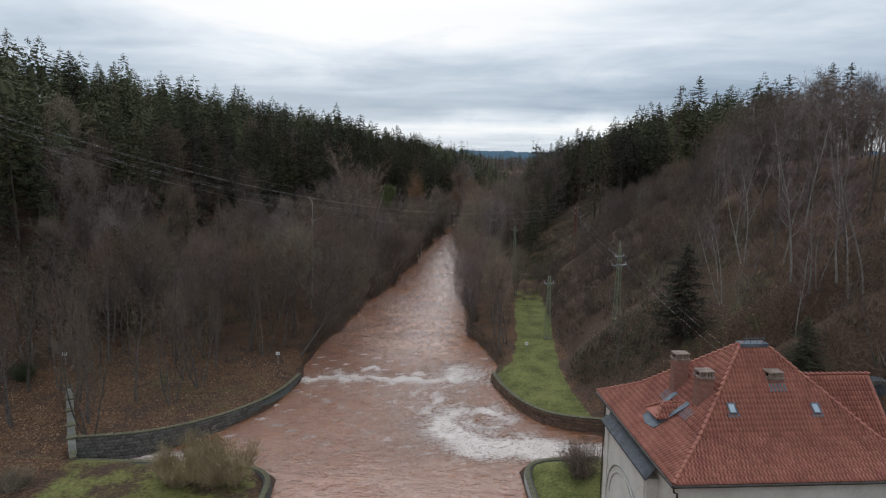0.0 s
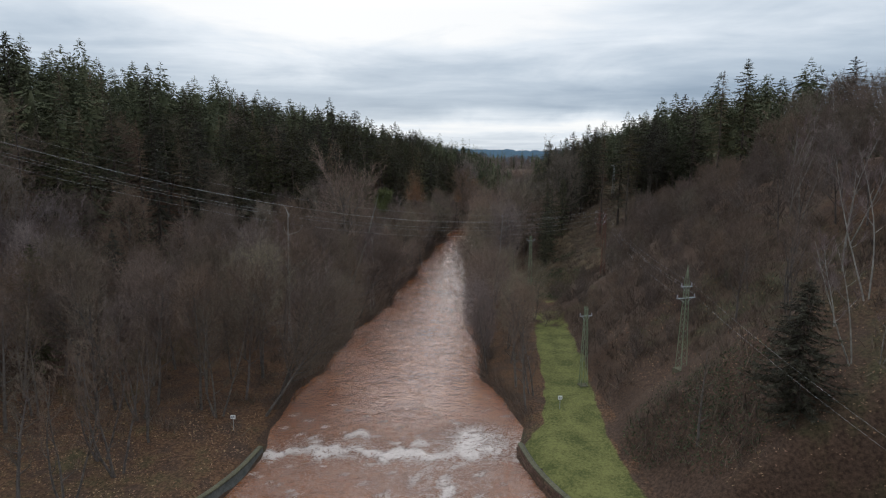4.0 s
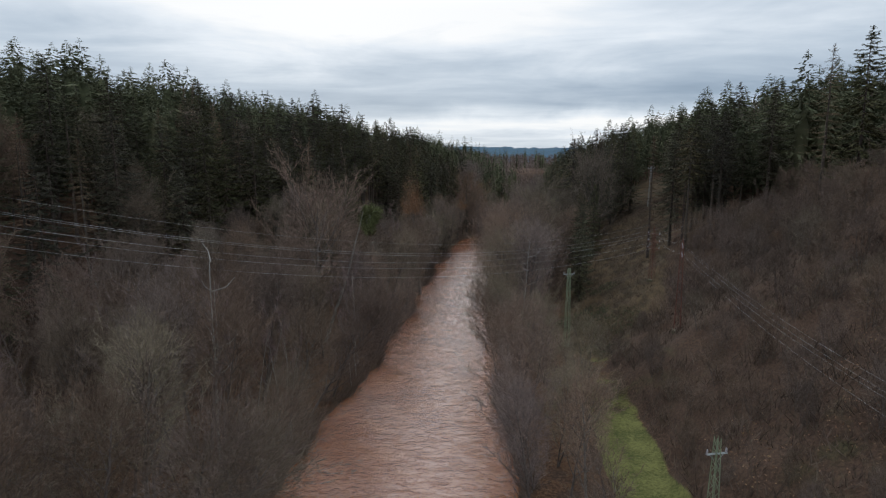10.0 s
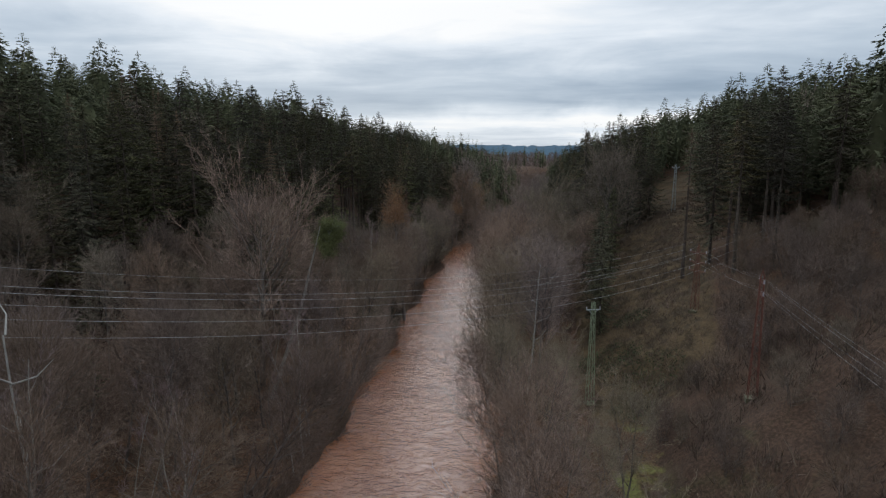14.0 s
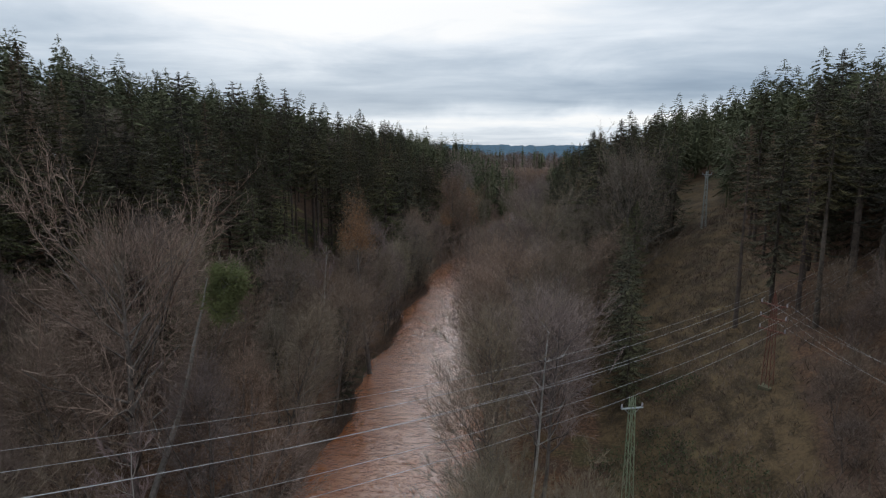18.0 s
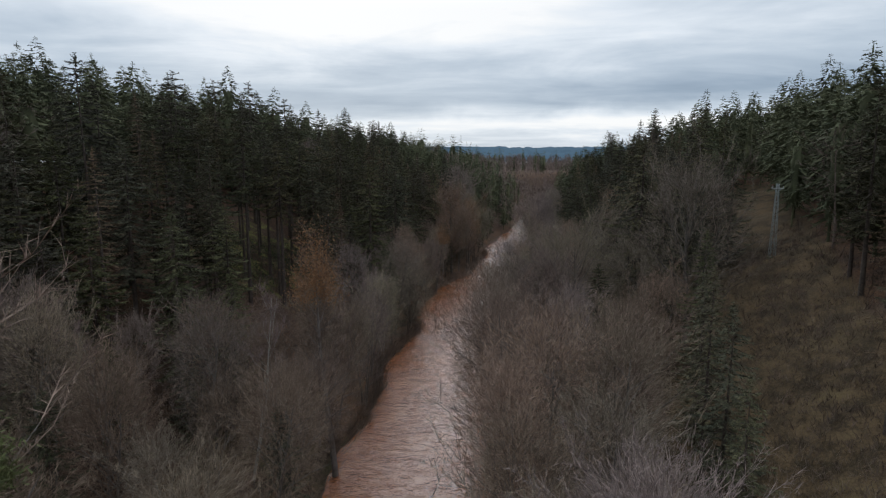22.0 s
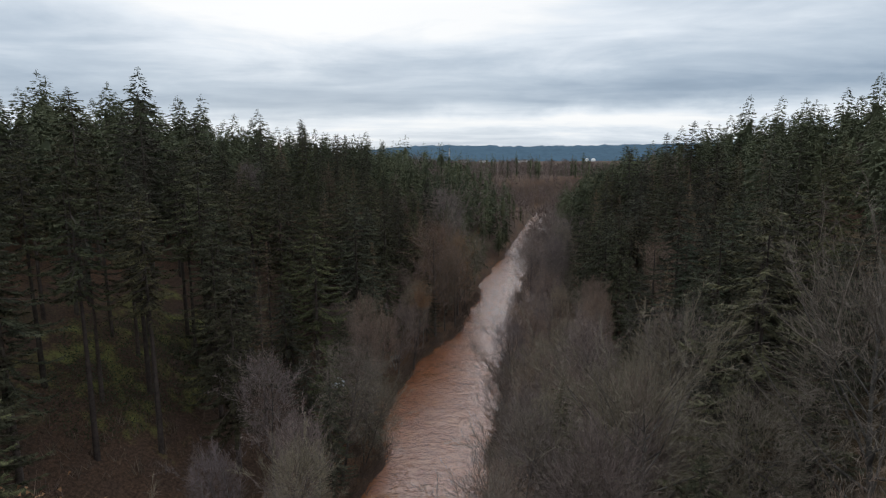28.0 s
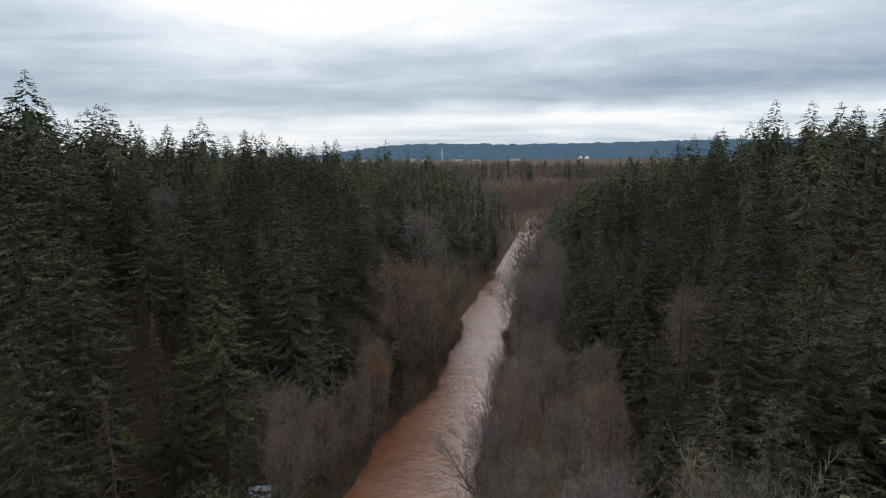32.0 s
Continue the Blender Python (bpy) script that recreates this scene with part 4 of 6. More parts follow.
# trees that stand out, with the level of their tops
for x, y, top, kind, H, name, label in [
        (62.2, 146.4, 50.8, K_SPRUCE[2], 22, "spruce_tree", "tall dark spruce on the ridge"),
        (82.1, 142.8, 53.1, K_SPRUCE[2], 22, "spruce_tree", "tall dark spruce on the ridge"),
        (97, 150, 55.0, K_SPRUCE[0], 24, "spruce_tree", "tall dark spruce on the ridge"),
        (103, 152, 55.5, K_SPRUCE[2], 22, "spruce_tree", "tall dark spruce on the ridge"),
        (59, 150, 50.5, K_LARCH[0], 25, "larch_tree", "bare pale brown larch on the ridge"),
        (-90.2, 140.3, 56.9, K_SPRUCE[2], 22, "spruce_tree", "tall dark spruce on the ridge"),
        (-97, 130, 58.5, K_LARCH[1], 25, "larch_tree", "bare pale brown larch on the ridge"),
        (-85.4, 186.5, 53.3, K_SPRUCE[0], 24, "spruce_tree", "tall dark spruce on the ridge"),
        (77.3, 215.5, 51.9, K_SPRUCE[2], 22, "spruce_tree", "tall dark spruce on the ridge"),
        (93.7, 224.5, 53.5, K_SPRUCE[2], 22, "spruce_tree", "tall dark spruce on the ridge"),
        (41.2, 178, 38.3, K_LARCH[0], 25, "larch_tree", "bare brown larch beside the clearing"),
        (47, 174.5, 39.8, K_LARCH[1], 25, "larch_tree", "bare brown larch beside the clearing"),
        (37.2, 208.6, 34.8, K_BROAD[0], 16, "broadleaf_tree", "broad leafless tree with pale upright shoots"),
        (42.6, 240.6, 34.2, K_BLUE, 22, "spruce_tree", "pale bluish green spruce with a broad crown"),
        (39.4, 245.7, 31.9, K_BLUE, 22, "spruce_tree", "pale bluish green spruce with a broad crown"),
        (33.4, 218, 39.0, K_SPRUCE[2], 22, "spruce_tree", "broad dark spruce beside the clearing"),
        (-8.3, 277.6, 36.5, K_SPRUCE[4], 23, "spruce_tree", "silvery green spruce over the river bank"),
        (-33.0, 222.5, 38.4, K_SPRUCE[1], 26, "spruce_tree", "tall spruce at the edge of the stand"),
        (-33.3, 210.5, 35.7, K_SPRUCE[4], 23, "spruce_tree", "broad spruce at the edge of the stand"),
        (-8.5, 300.1, 31.8, K_SPRUCE[4], 23, "spruce_tree", "tall spruce over the river bank"),
        (-11.2, 286, 36.3, K_SPRUCE[0], 24, "spruce_tree", "tall spruce over the river bank"),
        (-21.1, 249.4, 37.4, K_SPRUCE[1], 26, "spruce_tree", "tall spruce at the edge of the stand"),
        (-26.1, 259.6, 34.6, K_SPRUCE[0], 24, "spruce_tree", "tall spruce at the edge of the stand"),
        (-41.5, 199.2, 37.1, K_SPRUCE[2], 22, "spruce_tree", "broad spruce at the edge of the stand"),
        (49.6, 239, 35.2, K_SPRUCE[4], 23, "spruce_tree", "broad spruce on the slope by the clearing"),
        (52.7, 241.5, 37.4, K_SPRUCE[2], 22, "spruce_tree", "broad spruce on the slope by the clearing"),
        (-13, 262, 34, K_SPRUCE[1], 26, "spruce_tree", "tall spruce over the river bank"),
        (-54, 151, 31, K_BROAD[0], 16, "broadleaf_tree", "broad leafless tree with a rounded crown"),
        (-26, 154, 30, K_BROAD[1], 16, "broadleaf_tree", "broad leafless tree with a rounded crown"),
        (6.5, 299, 28.5, K_OAK_DULL, 22, "oak_tree", "large oak with withered brown leaves"),
        (12.5, 316, 23.0, K_OAK, 22, "oak_tree", "oak with dry orange-brown leaves"),
        (45, 168, 40.5, K_SPRUCE[5], 27, "spruce_tree", "dark spruce with a bare trunk beside the clearing"),
        (50, 166, 42.0, K_SPRUCE[3], 25, "spruce_tree", "dark spruce with a bare trunk beside the clearing"),
        (52, 173, 42.5, K_SPRUCE[5], 27, "spruce_tree", "dark spruce with a bare trunk beside the clearing"),
        (56, 178, 43.5, K_SPRUCE[3], 25, "spruce_tree", "dark spruce with a bare trunk beside the clearing"),
        (54, 184, 42.5, K_SPRUCE[5], 27, "spruce_tree", "dark spruce with a bare trunk beside the clearing"),
        (59, 190, 44.0, K_SPRUCE[0], 24, "spruce_tree", "dark spruce beside the clearing"),
        (62, 198, 44.5, K_SPRUCE[4], 23, "spruce_tree", "dark spruce beside the clearing"),
        (-47, 172.4, 25.5, K_SPRUCE[2], 22, "spruce_tree", "lone spruce among bare trees"),
        (-51.7, 189.5, 37, K_SPRUCE[4], 23, "spruce_tree", "tall spruce among bare trees"),
        (28.6, 67.2, 20.5, K_FULL[0], 13, "spruce_tree", "dense dark spruce on the slope"),
        (33.3, 51.3, 16.9, K_FULL[0], 13, "spruce_tree", "dense dark spruce behind the house"),
        (27, 181.3, 24.7, K_FULL[1], 20, "spruce_tree", "dark spruce beside the clearing"),
        (26, 176, 23.5, K_FULL[1], 20, "spruce_tree", "dark spruce beside the clearing"),
        (29.5, 188, 24.0, K_FULL[1], 20, "spruce_tree", "dark spruce beside the clearing"),
        (35, 200, 25.0, K_FULL[1], 20, "spruce_tree", "dark spruce beside the clearing"),
        (25, 171, 19.0, K_FULL[1], 20, "spruce_tree", "dark spruce beside the clearing"),
        (41.0, 63.5, 30.6, K_BIRCH[0], 17, "birch_tree", "slender leafless birch with a pale trunk on the slope"),
        (33.8, 68.2, 27.2, K_BIRCH[1], 17, "birch_tree", "slender leafless birch with a pale trunk on the slope"),
        (40.1, 65.5, 37.4, K_BIRCH[2], 17, "birch_tree", "slender leafless birch with a pale trunk on the slope"),
        (43.8, 63.2, 36.6, K_BIRCH[0], 17, "birch_tree", "slender leafless birch with a pale trunk on the slope"),
        (35.0, 67.1, 23.3, K_BIRCH[1], 17, "birch_tree", "slender leafless birch with a pale trunk on the slope"),
        (45.8, 61.6, 35.0, K_BIRCH[2], 17, "birch_tree", "slender leafless birch with a pale trunk on the slope"),
        (41.7, 70.1, 32.6, K_BIRCH[0], 17, "birch_tree", "slender leafless birch with a pale trunk on the slope"),
        (41.9, 63.6, 29.9, K_BIRCH[1], 17, "birch_tree", "slender leafless birch with a pale trunk on the slope"),
        (35.7, 73.9, 25.5, K_BIRCH[2], 17, "birch_tree", "slender leafless birch with a pale trunk on the slope"),
        (44.3, 61.8, 32.4, K_BIRCH[0], 17, "birch_tree", "slender leafless birch with a pale trunk on the slope"),
        (-26.2, 110.3, 23.9, K_BIRCH[0], 17, "birch_tree", "leafless birch with a white trunk"),
        (-17.4, 187.8, 26.0, K_BIRCH[1], 17, "birch_tree", "leafless birch with a white trunk"),
        (-9.0, 191.5, 26.8, K_OAK_YOUNG, 22, "oak_tree", "young oak with dry orange leaves"),
        (2, 281, 18.0, K_OAK_YOUNG, 22, "oak_tree", "young oak with dry orange leaves"),
        (-17.0, 209, 13.0, K_OAK, 22, "oak_tree", "young oak with dry orange leaves"),
        (8.4, 345, 33.0, K_BROAD[0], 16, "broadleaf_tree", "broad leafless tree over the river"),
        (28, 232, 23.0, K_PALE[0], 14, "willow_tree", "yellowish leafless willow by the river"),
        (23.3, 215, 26.2, K_TAN, 16, "willow_tree", "broad yellowish brown leafless willow by the river"),
        (12.2, 121, 11.5, K_PALE[1], 16, "willow_tree", "yellowish leafless willow by the lawn"),
        (15.5, 127, 12.5, K_PALE[0], 14, "willow_tree", "yellowish leafless willow by the lawn"),
        (11.5, 132, 13.5, K_PALE[1], 16, "willow_tree", "yellowish leafless willow by the mast"),
        (10.5, 141, 13.0, K_PALE[0], 14, "willow_tree", "yellowish leafless willow by the mast")]:
    plant(name, kind, x, y, rng, label, "tree", "landmark trees", top_scale(x, y, top, H))
    TAKEN.append((x, y))
TAKEN += [(-10.8, 266), (-8.5, 262), (-7, 258), (-1.6, 282), (25.5, 83.4), (17.4, 95), (17.8, 148.7), (57.7, 224.8), (36.5, 162)]
plant("pine_tree", K_LEAN, -23.5, 150, rng, "green pine leaning over the bare bushes", "tree", "landmark trees", 1.08, (-6, 20), turn=0)
TAKEN.append((-23.5, 150))
plant("alder_tree", K_SLIM[0], 13.2, 214, rng, "leafless tree leaning far over the water", "tree", "landmark trees", 0.85, (0, -38), turn=0)
plant("alder_tree", K_SLIM[1], 18.6, 262, rng, "leafless tree leaning over the water", "tree", "landmark trees", 0.8, (0, -30), turn=0)


def in_stand(x, y):
    """The open stand of tall spruces with bare trunks."""
    return -48 < x < -22 and 228 < y < 276


def in_clearing(x, y):
    cx = 30 + (y - 160) * 0.42
    return 148 < y < 300 and (abs(x - cx - (2 if y < 175 else 0)) < (8 if y < 180 else 6) or (178 < y < 228 and -11 < x - cx < 6 and x > 39) or (148 < y < 205 and 14.5 + (y - 148) * 0.2 < x < cx + 7))


def scatter():
    """Deals the forest out over the slopes: the nearest trees singly, the rest as woods."""
    far_s, far_b = Woods(), Woods()
    spots = []
    y = 20.0
    while y < 1050:
        step = 4.1 if y < 250 else 5.0 if y < 360 else 6.8 if y < 620 else 8.5
        x = -150.0 if y < 330 else -260.0
        while x < (150 if y < 330 else 420 if y < 600 else 620):
            spots.append((x + rng.uniform(-0.48, 0.48) * step, y + rng.uniform(-0.48, 0.48) * step))
            x += step
        y += step
    for y in np.arange(86, 340, 3.0):                 # rows along the water's edge
        spots.append((float(left_bank(y)) - rng.uniform(0.5, 1.9) - (1.2 if y > 150 else 0), y + rng.uniform(-1, 1)))
        spots.append((float(right_bank(y)) + rng.uniform(1.0, 2.6) + (0.9 if 150 < y < 225 else 0), y + rng.uniform(-1, 1)))
        if y < 150:
            lo = float(along(LAWN_L, y))
            for k in range(2):
                spots.append((float(right_bank(y)) + 1.5 + rng.uniform(0, 1) * max(0.3, lo - 2.7 - float(right_bank(y))), y + rng.uniform(-1, 1)))
    deal = []
    for x, y in spots:
        dl, dr = float(left_bank(y)) - x, x - float(right_bank(y))
        left = dl > dr
        d = max(dl, dr)
        if d < 0.4 or d > (104 if y < 330 else 120 if y < 620 else 300) or in_clearing(x, y):
            continue
        r = rng.uniform()
        if left:
            if y < 57 or (y < 82 and d < 6.5) or (y < 82 and d < 26 and r < 0.5):
                continue
            edge = float(np.interp(y, [0, 120, 170, 200, 230, 260, 330, 420], [52, 42, 30, 16, 11.5, 10.5, 9, 6])) + 5 * float(wave(x, y, 12, 4.0))
            up = d - edge
            p_spr = (0 if y < 150 else 0.03) if up < -12 else 0.24 if up < 0 else 0.84
        else:
            if y < 100 and x < 38 and y < 66 + (x - 20) * 0.2:
                continue
            if y < 122 and (float(along(LAWN_L, y)) - 1.2 < x < float(along(LAWN_R, y)) + 1.5 or (y < 84 and x < 19)):
                continue
            if y < 152 and x > 18 and d < 40 and ((r < 0.22 and y < 90) or (x - 25.5) ** 2 + (y - 83.4) ** 2 < 60 or (x - 30) ** 2 + (y - 133.5) ** 2 < 25):
                continue
            edge = float(np.interp(y, [0, 150, 165, 200, 240, 280, 330, 420], [64, 58, 34, 29, 22, 20, 14, 10])) + 4 * float(wave(x, y, 12, 6.0))
            up = d - edge
            p_spr = (0.0 if y < 150 else 0.05) if up < -6 else (0.0 if y < 150 else 0.15) if up < 0 else (0.0 if y < 150 else 0.84)
        if y > 470:
            p_spr = min(p_spr, 0.7 if y < 540 and d < 130 else 0.03 if d < 60 else 0.14)
        if not left and 130 < y < 149 and abs(x - 17.8 + (148.7 - y) * 0.36) < 3.2:
            continue
        if not left and 98 < y < 149 and float(right_bank(y)) + 5.0 < x < (20 if y < 122 else 17):
            continue
        if not left and 176 < y < 226 and -2 - (224.8 - y) * 0.78 < x - 57.7 < 3.5 - (224.8 - y) * 0.42:
            continue
        if not left and 215 < y < 345 and d < 2.6:
            continue
        thicket = not left and 84 < y < 168 and x > (17 if y > 122 else 20) and x < 30 + (y - 84) * 0.62
        if thicket:
            deal.append(("t", d, x, y, d, up, left))
            continue
        if left and 195 < y < 262 and d > 9:
            p_spr = max(p_spr, 0.78)
        if in_stand(x, y):
            if r < 0.42 or d < 19:
                continue
            p_spr = 1.0
        elif left and 203 < y < 262 and d > 9 and 5.5 - (y - 172) * 0.72 < x < 5.5 - (y - 172) * 0.42 and (rng.uniform() < 0.7 or p_spr > 0.5):
            continue
        if not free(x, y, 3.2):
            continue
        kind = rng.uniform()
        near = y < 345 and d < (66 if y < 210 else 50)
        if kind < p_spr:
            if rng.uniform() > 0.10:
                deal.append(("s", d + (8 if y > 260 else 0) if near else 999, x, y, d, up, left))
        elif near and up > 0 and kind > 0.90 and (left or y > 160):
            deal.append(("l", d, x, y, d, up, left))
        elif near and (kind > 0.95 or (not left and y < 120 and 36 < x and d < 50 and kind > 0.62)):
            deal.append(("i", d, x, y, d, up, left))
        elif not near:
            deal.append(("f", 999, x, y, d, up, left))
        else:
            deal.append(("b" if d < 15 else "h", d, x, y, d, up, left))
    deal.sort(key=lambda q: q[1])
    # crowns keep their distance from one another
    kept, cells = [], {}
    for q in deal:
        x, y = q[2], q[3]
        gap = 3.5 if q[0] == "s" else 3.0 if q[0] in "ilt" else float(np.interp(y, [86, 130, 230, 260, 600], [3.2, 4.6, 4.7, 4.2, 6.0]))
        c = (int(x // 7), int(y // 7))
        if all((x - a) ** 2 + (y - b) ** 2 > gap * gap for i in (-1, 0, 1) for j in (-1, 0, 1) for a, b in cells.get((c[0] + i, c[1] + j), ())):
            cells.setdefault(c, []).append((x, y))
            kept.append(q)
    deal = kept
    count = dict.fromkeys("slibhft", 0)
    for kind, pri, x, y, d, up, left in deal:
        z = float(ground_z(x, y))
        count[kind] += 1
        single = pri < 999 and count[kind] <= 300
        tilt = (rng.normal(0, 3), rng.normal(0, 3))
        if kind == "s":
            s = float(np.clip(rng.normal(0.96, 0.12), 0.62, 1.25)) * (0.9 if y > 340 else 1.0) * (0.72 if up < 0 or (not left and y < 165) else 1.0)
            if single:
                k = 5 if in_stand(x, y) else (rng.choice([0, 1, 3, 4]) if left and y > 205 else rng.integers(0, 5)) if up > 3 else rng.choice([2, 4])
                plant("spruce_tree", K_SPRUCE[k], x, y, rng, "dark green spruce in a dense stand", "tree", "spruces on the slopes", s)
            else:
                far_s.put((SPRUCE_FAR if y < 430 else SPRUCE_HAZE)[rng.integers(0, 4)], x, y, z, rng.uniform(0, 6.28), s)
        elif kind == "l" and single:
            plant("larch_tree", K_LARCH[rng.integers(0, 2)], x, y, rng, "bare brown larch among spruces", "tree", "larches on the slopes", rng.uniform(0.8, 1.0))
        elif kind == "t":
            s = rng.uniform(0.55, 1.0) * float(np.interp(x, [20, 30, 45], [0.5, 0.75, 1.15]))
            if single:
                plant("shrubby_tree", K_THICKET[rng.integers(0, 3)], x, y, rng, "bushy leafless many-stemmed tree on the brown slope", "tree", "shrubby trees on the slope", s, tilt)
            else:
                far_b.put(BARE_FAR[rng.integers(0, 4)], x, y, z, rng.uniform(0, 6.28), s * 0.6)
        elif kind == "i" and single:
            plant("birch_tree", K_BIRCH[rng.integers(0, 3)], x, y, rng, "slender leafless birch with a pale trunk", "tree", "birches on the slopes", rng.uniform(0.75, 1.1), (tilt[0] * 0.4, tilt[1] * 0.4))
        else:
            s = rng.uniform(0.8, 1.12) * float(np.interp(y, [84, 115, 150, 215, 255], [1.0, 1.1, 1.08, 1.08, 1.0] if left else [1.0, 1.15, 1.25, 1.25, 1.0])) * (1.2 if not left and 300 < y < 430 and d < 12 else 0.85 if not left and 225 < y < 300 and d < 9 else 1.0) * (0.8 if not left and y < 170 and d >= 44 else 0.72 if y < 152 and not left and 12 < d < 44 else 1.0)
            if single and kind == "b":
                over = (-(rng.uniform(14, 34) if y < 150 else rng.uniform(2, 12) if y < 215 else rng.uniform(0, 5)) if left else (rng.uniform(3, 12) if y < 150 else rng.uniform(0, 4))) if d < 3.5 and y < 250 else 0
                willow = not left and 106 < y < 147 and rng.uniform() < 0.4
                plant("willow_tree" if willow else "alder_tree", K_PALE[rng.integers(0, 2)] if willow else K_SLIM[rng.integers(0, 3)] if y < (86 if left else 98) else K_BROWN[rng.integers(0, 3)] if left and y < 200 and rng.uniform() < 0.5 else K_BARE[rng.integers(0, 6)], x, y, rng, "yellowish leafless willow by the lawn" if willow else L_BARE, "tree", "bare trees along the river", s * (0.7 if willow else 0.82 if not left and 98 < y < 150 else 1.0), (tilt[0], tilt[1] - over), turn=rng.choice([0, 8, -8]))
            elif single and kind == "h":
                plant("bare_tree", K_SLIM[rng.integers(0, 3)] if y < 86 else K_BROWN[rng.integers(0, 3)] if y < 165 and rng.uniform() < 0.65 else K_BARE[rng.integers(0, 6)], x, y, rng, "leafless grey-brown tree on the wooded slope", "tree", "bare trees on the slopes", s, tilt)
            else:
                far_b.put((BARE_FAR if y < 360 else BARE_HAZE)[rng.integers(0, 4)], x, y, z, rng.uniform(0, 6.28), s)
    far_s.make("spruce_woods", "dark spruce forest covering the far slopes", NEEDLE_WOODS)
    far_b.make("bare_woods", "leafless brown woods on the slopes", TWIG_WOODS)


scatter()


def brush():
    """Low brown thicket on the open slopes and under the trees, and bramble and moss patches."""
    stems, bram = Bits(), Bits()
    r = np.random.default_rng(21)
    for k in range(12000):
        if k < 9500:
            y, d, left = r.uniform(44, 240), r.uniform(11.2, 58), False
            x = float(right_bank(y)) + d
            if y > 150 and r.uniform() < 0.5:
                continue
        else:
            y, d, left = r.uniform(80, 330), r.uniform(0.5, 30), True
            x = float(left_bank(y)) - d
        if not left and (y < 66 and x < 34 or y < 152 and x < float(along(LAWN_R, y)) + 0.6):
            continue
        if (x - 25.5) ** 2 + (y - 82.4) ** 2 < 14:
            continue
        z = float(ground_z(x, y))
        if wave(x, y, 6, 2.0) < -0.35:
            continue
        m = 9
        h = r.uniform(0.5, 2.4) * (0.6 if in_clearing(x, y) else 1)
        base = np.stack([x + r.normal(0, 0.5, m), y + r.normal(0, 0.5, m), np.full(m, z - 0.1)], 1)
        slivers(stems, base, unit(np.stack([r.normal(0, 0.5, m), r.normal(0, 0.5, m), np.ones(m)], 1)) * h * r.uniform(0.6, 1.2, (m, 1)), np.full(m, 0.09), r)
    for k in range(2600):                              # tussocks on the clearing
        y = r.uniform(150, 232)
        x = 30 + (y - 160) * 0.42 + r.normal(0, 4.0)
        m = 7
        base = np.stack([x + r.normal(0, 0.25, m), y + r.normal(0, 0.25, m), np.full(m, float(ground_z(x, y)) - 0.08)], 1)
        slivers(stems, base, unit(np.stack([r.normal(0, 0.6, m), r.normal(0, 0.6, m), np.ones(m)], 1)) * r.uniform(0.3, 0.95, (m, 1)), np.full(m, 0.07), r)
    for k in range(1500):                              # overhanging brush on the two banks
        left, y = k % 2 == 0, r.uniform(86, 340)
        x = float(left_bank(y)) - r.uniform(-0.3, 1.4) if left else float(right_bank(y)) + r.uniform(-0.3, 1.4)
        m = 12
        base = np.stack([x + r.normal(0, 0.4, m), y + r.normal(0, 0.5, m), np.full(m, float(ground_z(x, y)) - 0.1)], 1)
        way = np.stack([r.normal(0.45 if left else -0.45, 0.45, m), r.normal(0, 0.5, m), np.ones(m)], 1)
        slivers(stems, base, unit(way) * r.uniform(0.8, 2.8, (m, 1)), np.full(m, 0.06), r)
    # the last three patches stand for moss on the spruce stand's floor
    for cx, cy, rad in [(22, 76, 5), (24, 70, 4), (27, 76, 4), (23, 160, 5), (27, 152, 4), (30, 170, 3), (22, 145, 3), (-33, 246, 9), (-29, 257, 7), (-34, 236, 6)]:
        m = int(65 * rad * rad)
        a, q = r.uniform(0, 6.28, m), rad * np.sqrt(r.uniform(0, 1, m))
        X, Y = cx + q * np.cos(a), cy + q * np.sin(a)
        Z = ground_z(X, Y) + r.uniform(0, 0.9, m)
        slivers(bram, np.stack([X, Y, Z], 1), unit(r.normal(size=(m, 3)) + [0, 0, 0.3]) * r.uniform(0.12, 0.32, (m, 1)), r.uniform(0.08, 0.17, m), r)
    for b, name, label, mat in ((stems, "brush", "brown leafless brush on the slopes", BRUSH), (bram, "bramble_thicket", "dark green bramble on the slope, and moss in the spruce stand", BRAMBLE)):
        tagged(new(name, mesh_from(name, *b.arrays(), mat)), label, "undergrowth", kind="stuff")


brush()


def litter():
    """Single dry leaves lying on the left bank and the foot of the right slope."""
    r = np.random.default_rng(31)
    bits = Bits()
    for n, x0, x1, y0, y1 in ((15000, -64, -18, 44, 86), (6000, 22, 48, 60, 110)):
        x, y = r.uniform(x0, x1, n), r.uniform(y0, y1, n)
        d = np.maximum(left_bank(y) - x, x - right_bank(y))
        ok = (d > 1.2) & (np.abs(wave(x, y, 5, 1.5)) < r.uniform(0.1, 1.0, n)) & ((y > 56) | (x < -38))
        p = np.stack([x, y, ground_z(x, y) + 0.03], 1)[ok]
        way = unit(np.stack([r.normal(size=len(p)), r.normal(size=len(p)), r.uniform(0, 0.7, len(p))], 1)) * r.uniform(0.12, 0.26, (len(p), 1))
        sprigs(bits, p, way, r.uniform(0.10, 0.2, len(p)), r)
    tagged(new("fallen_leaves", mesh_from("fallen_leaves", *bits.arrays(), LEAF_FALLEN)), "dry tan leaves lying on the banks", "leaves", kind="stuff")


litter()


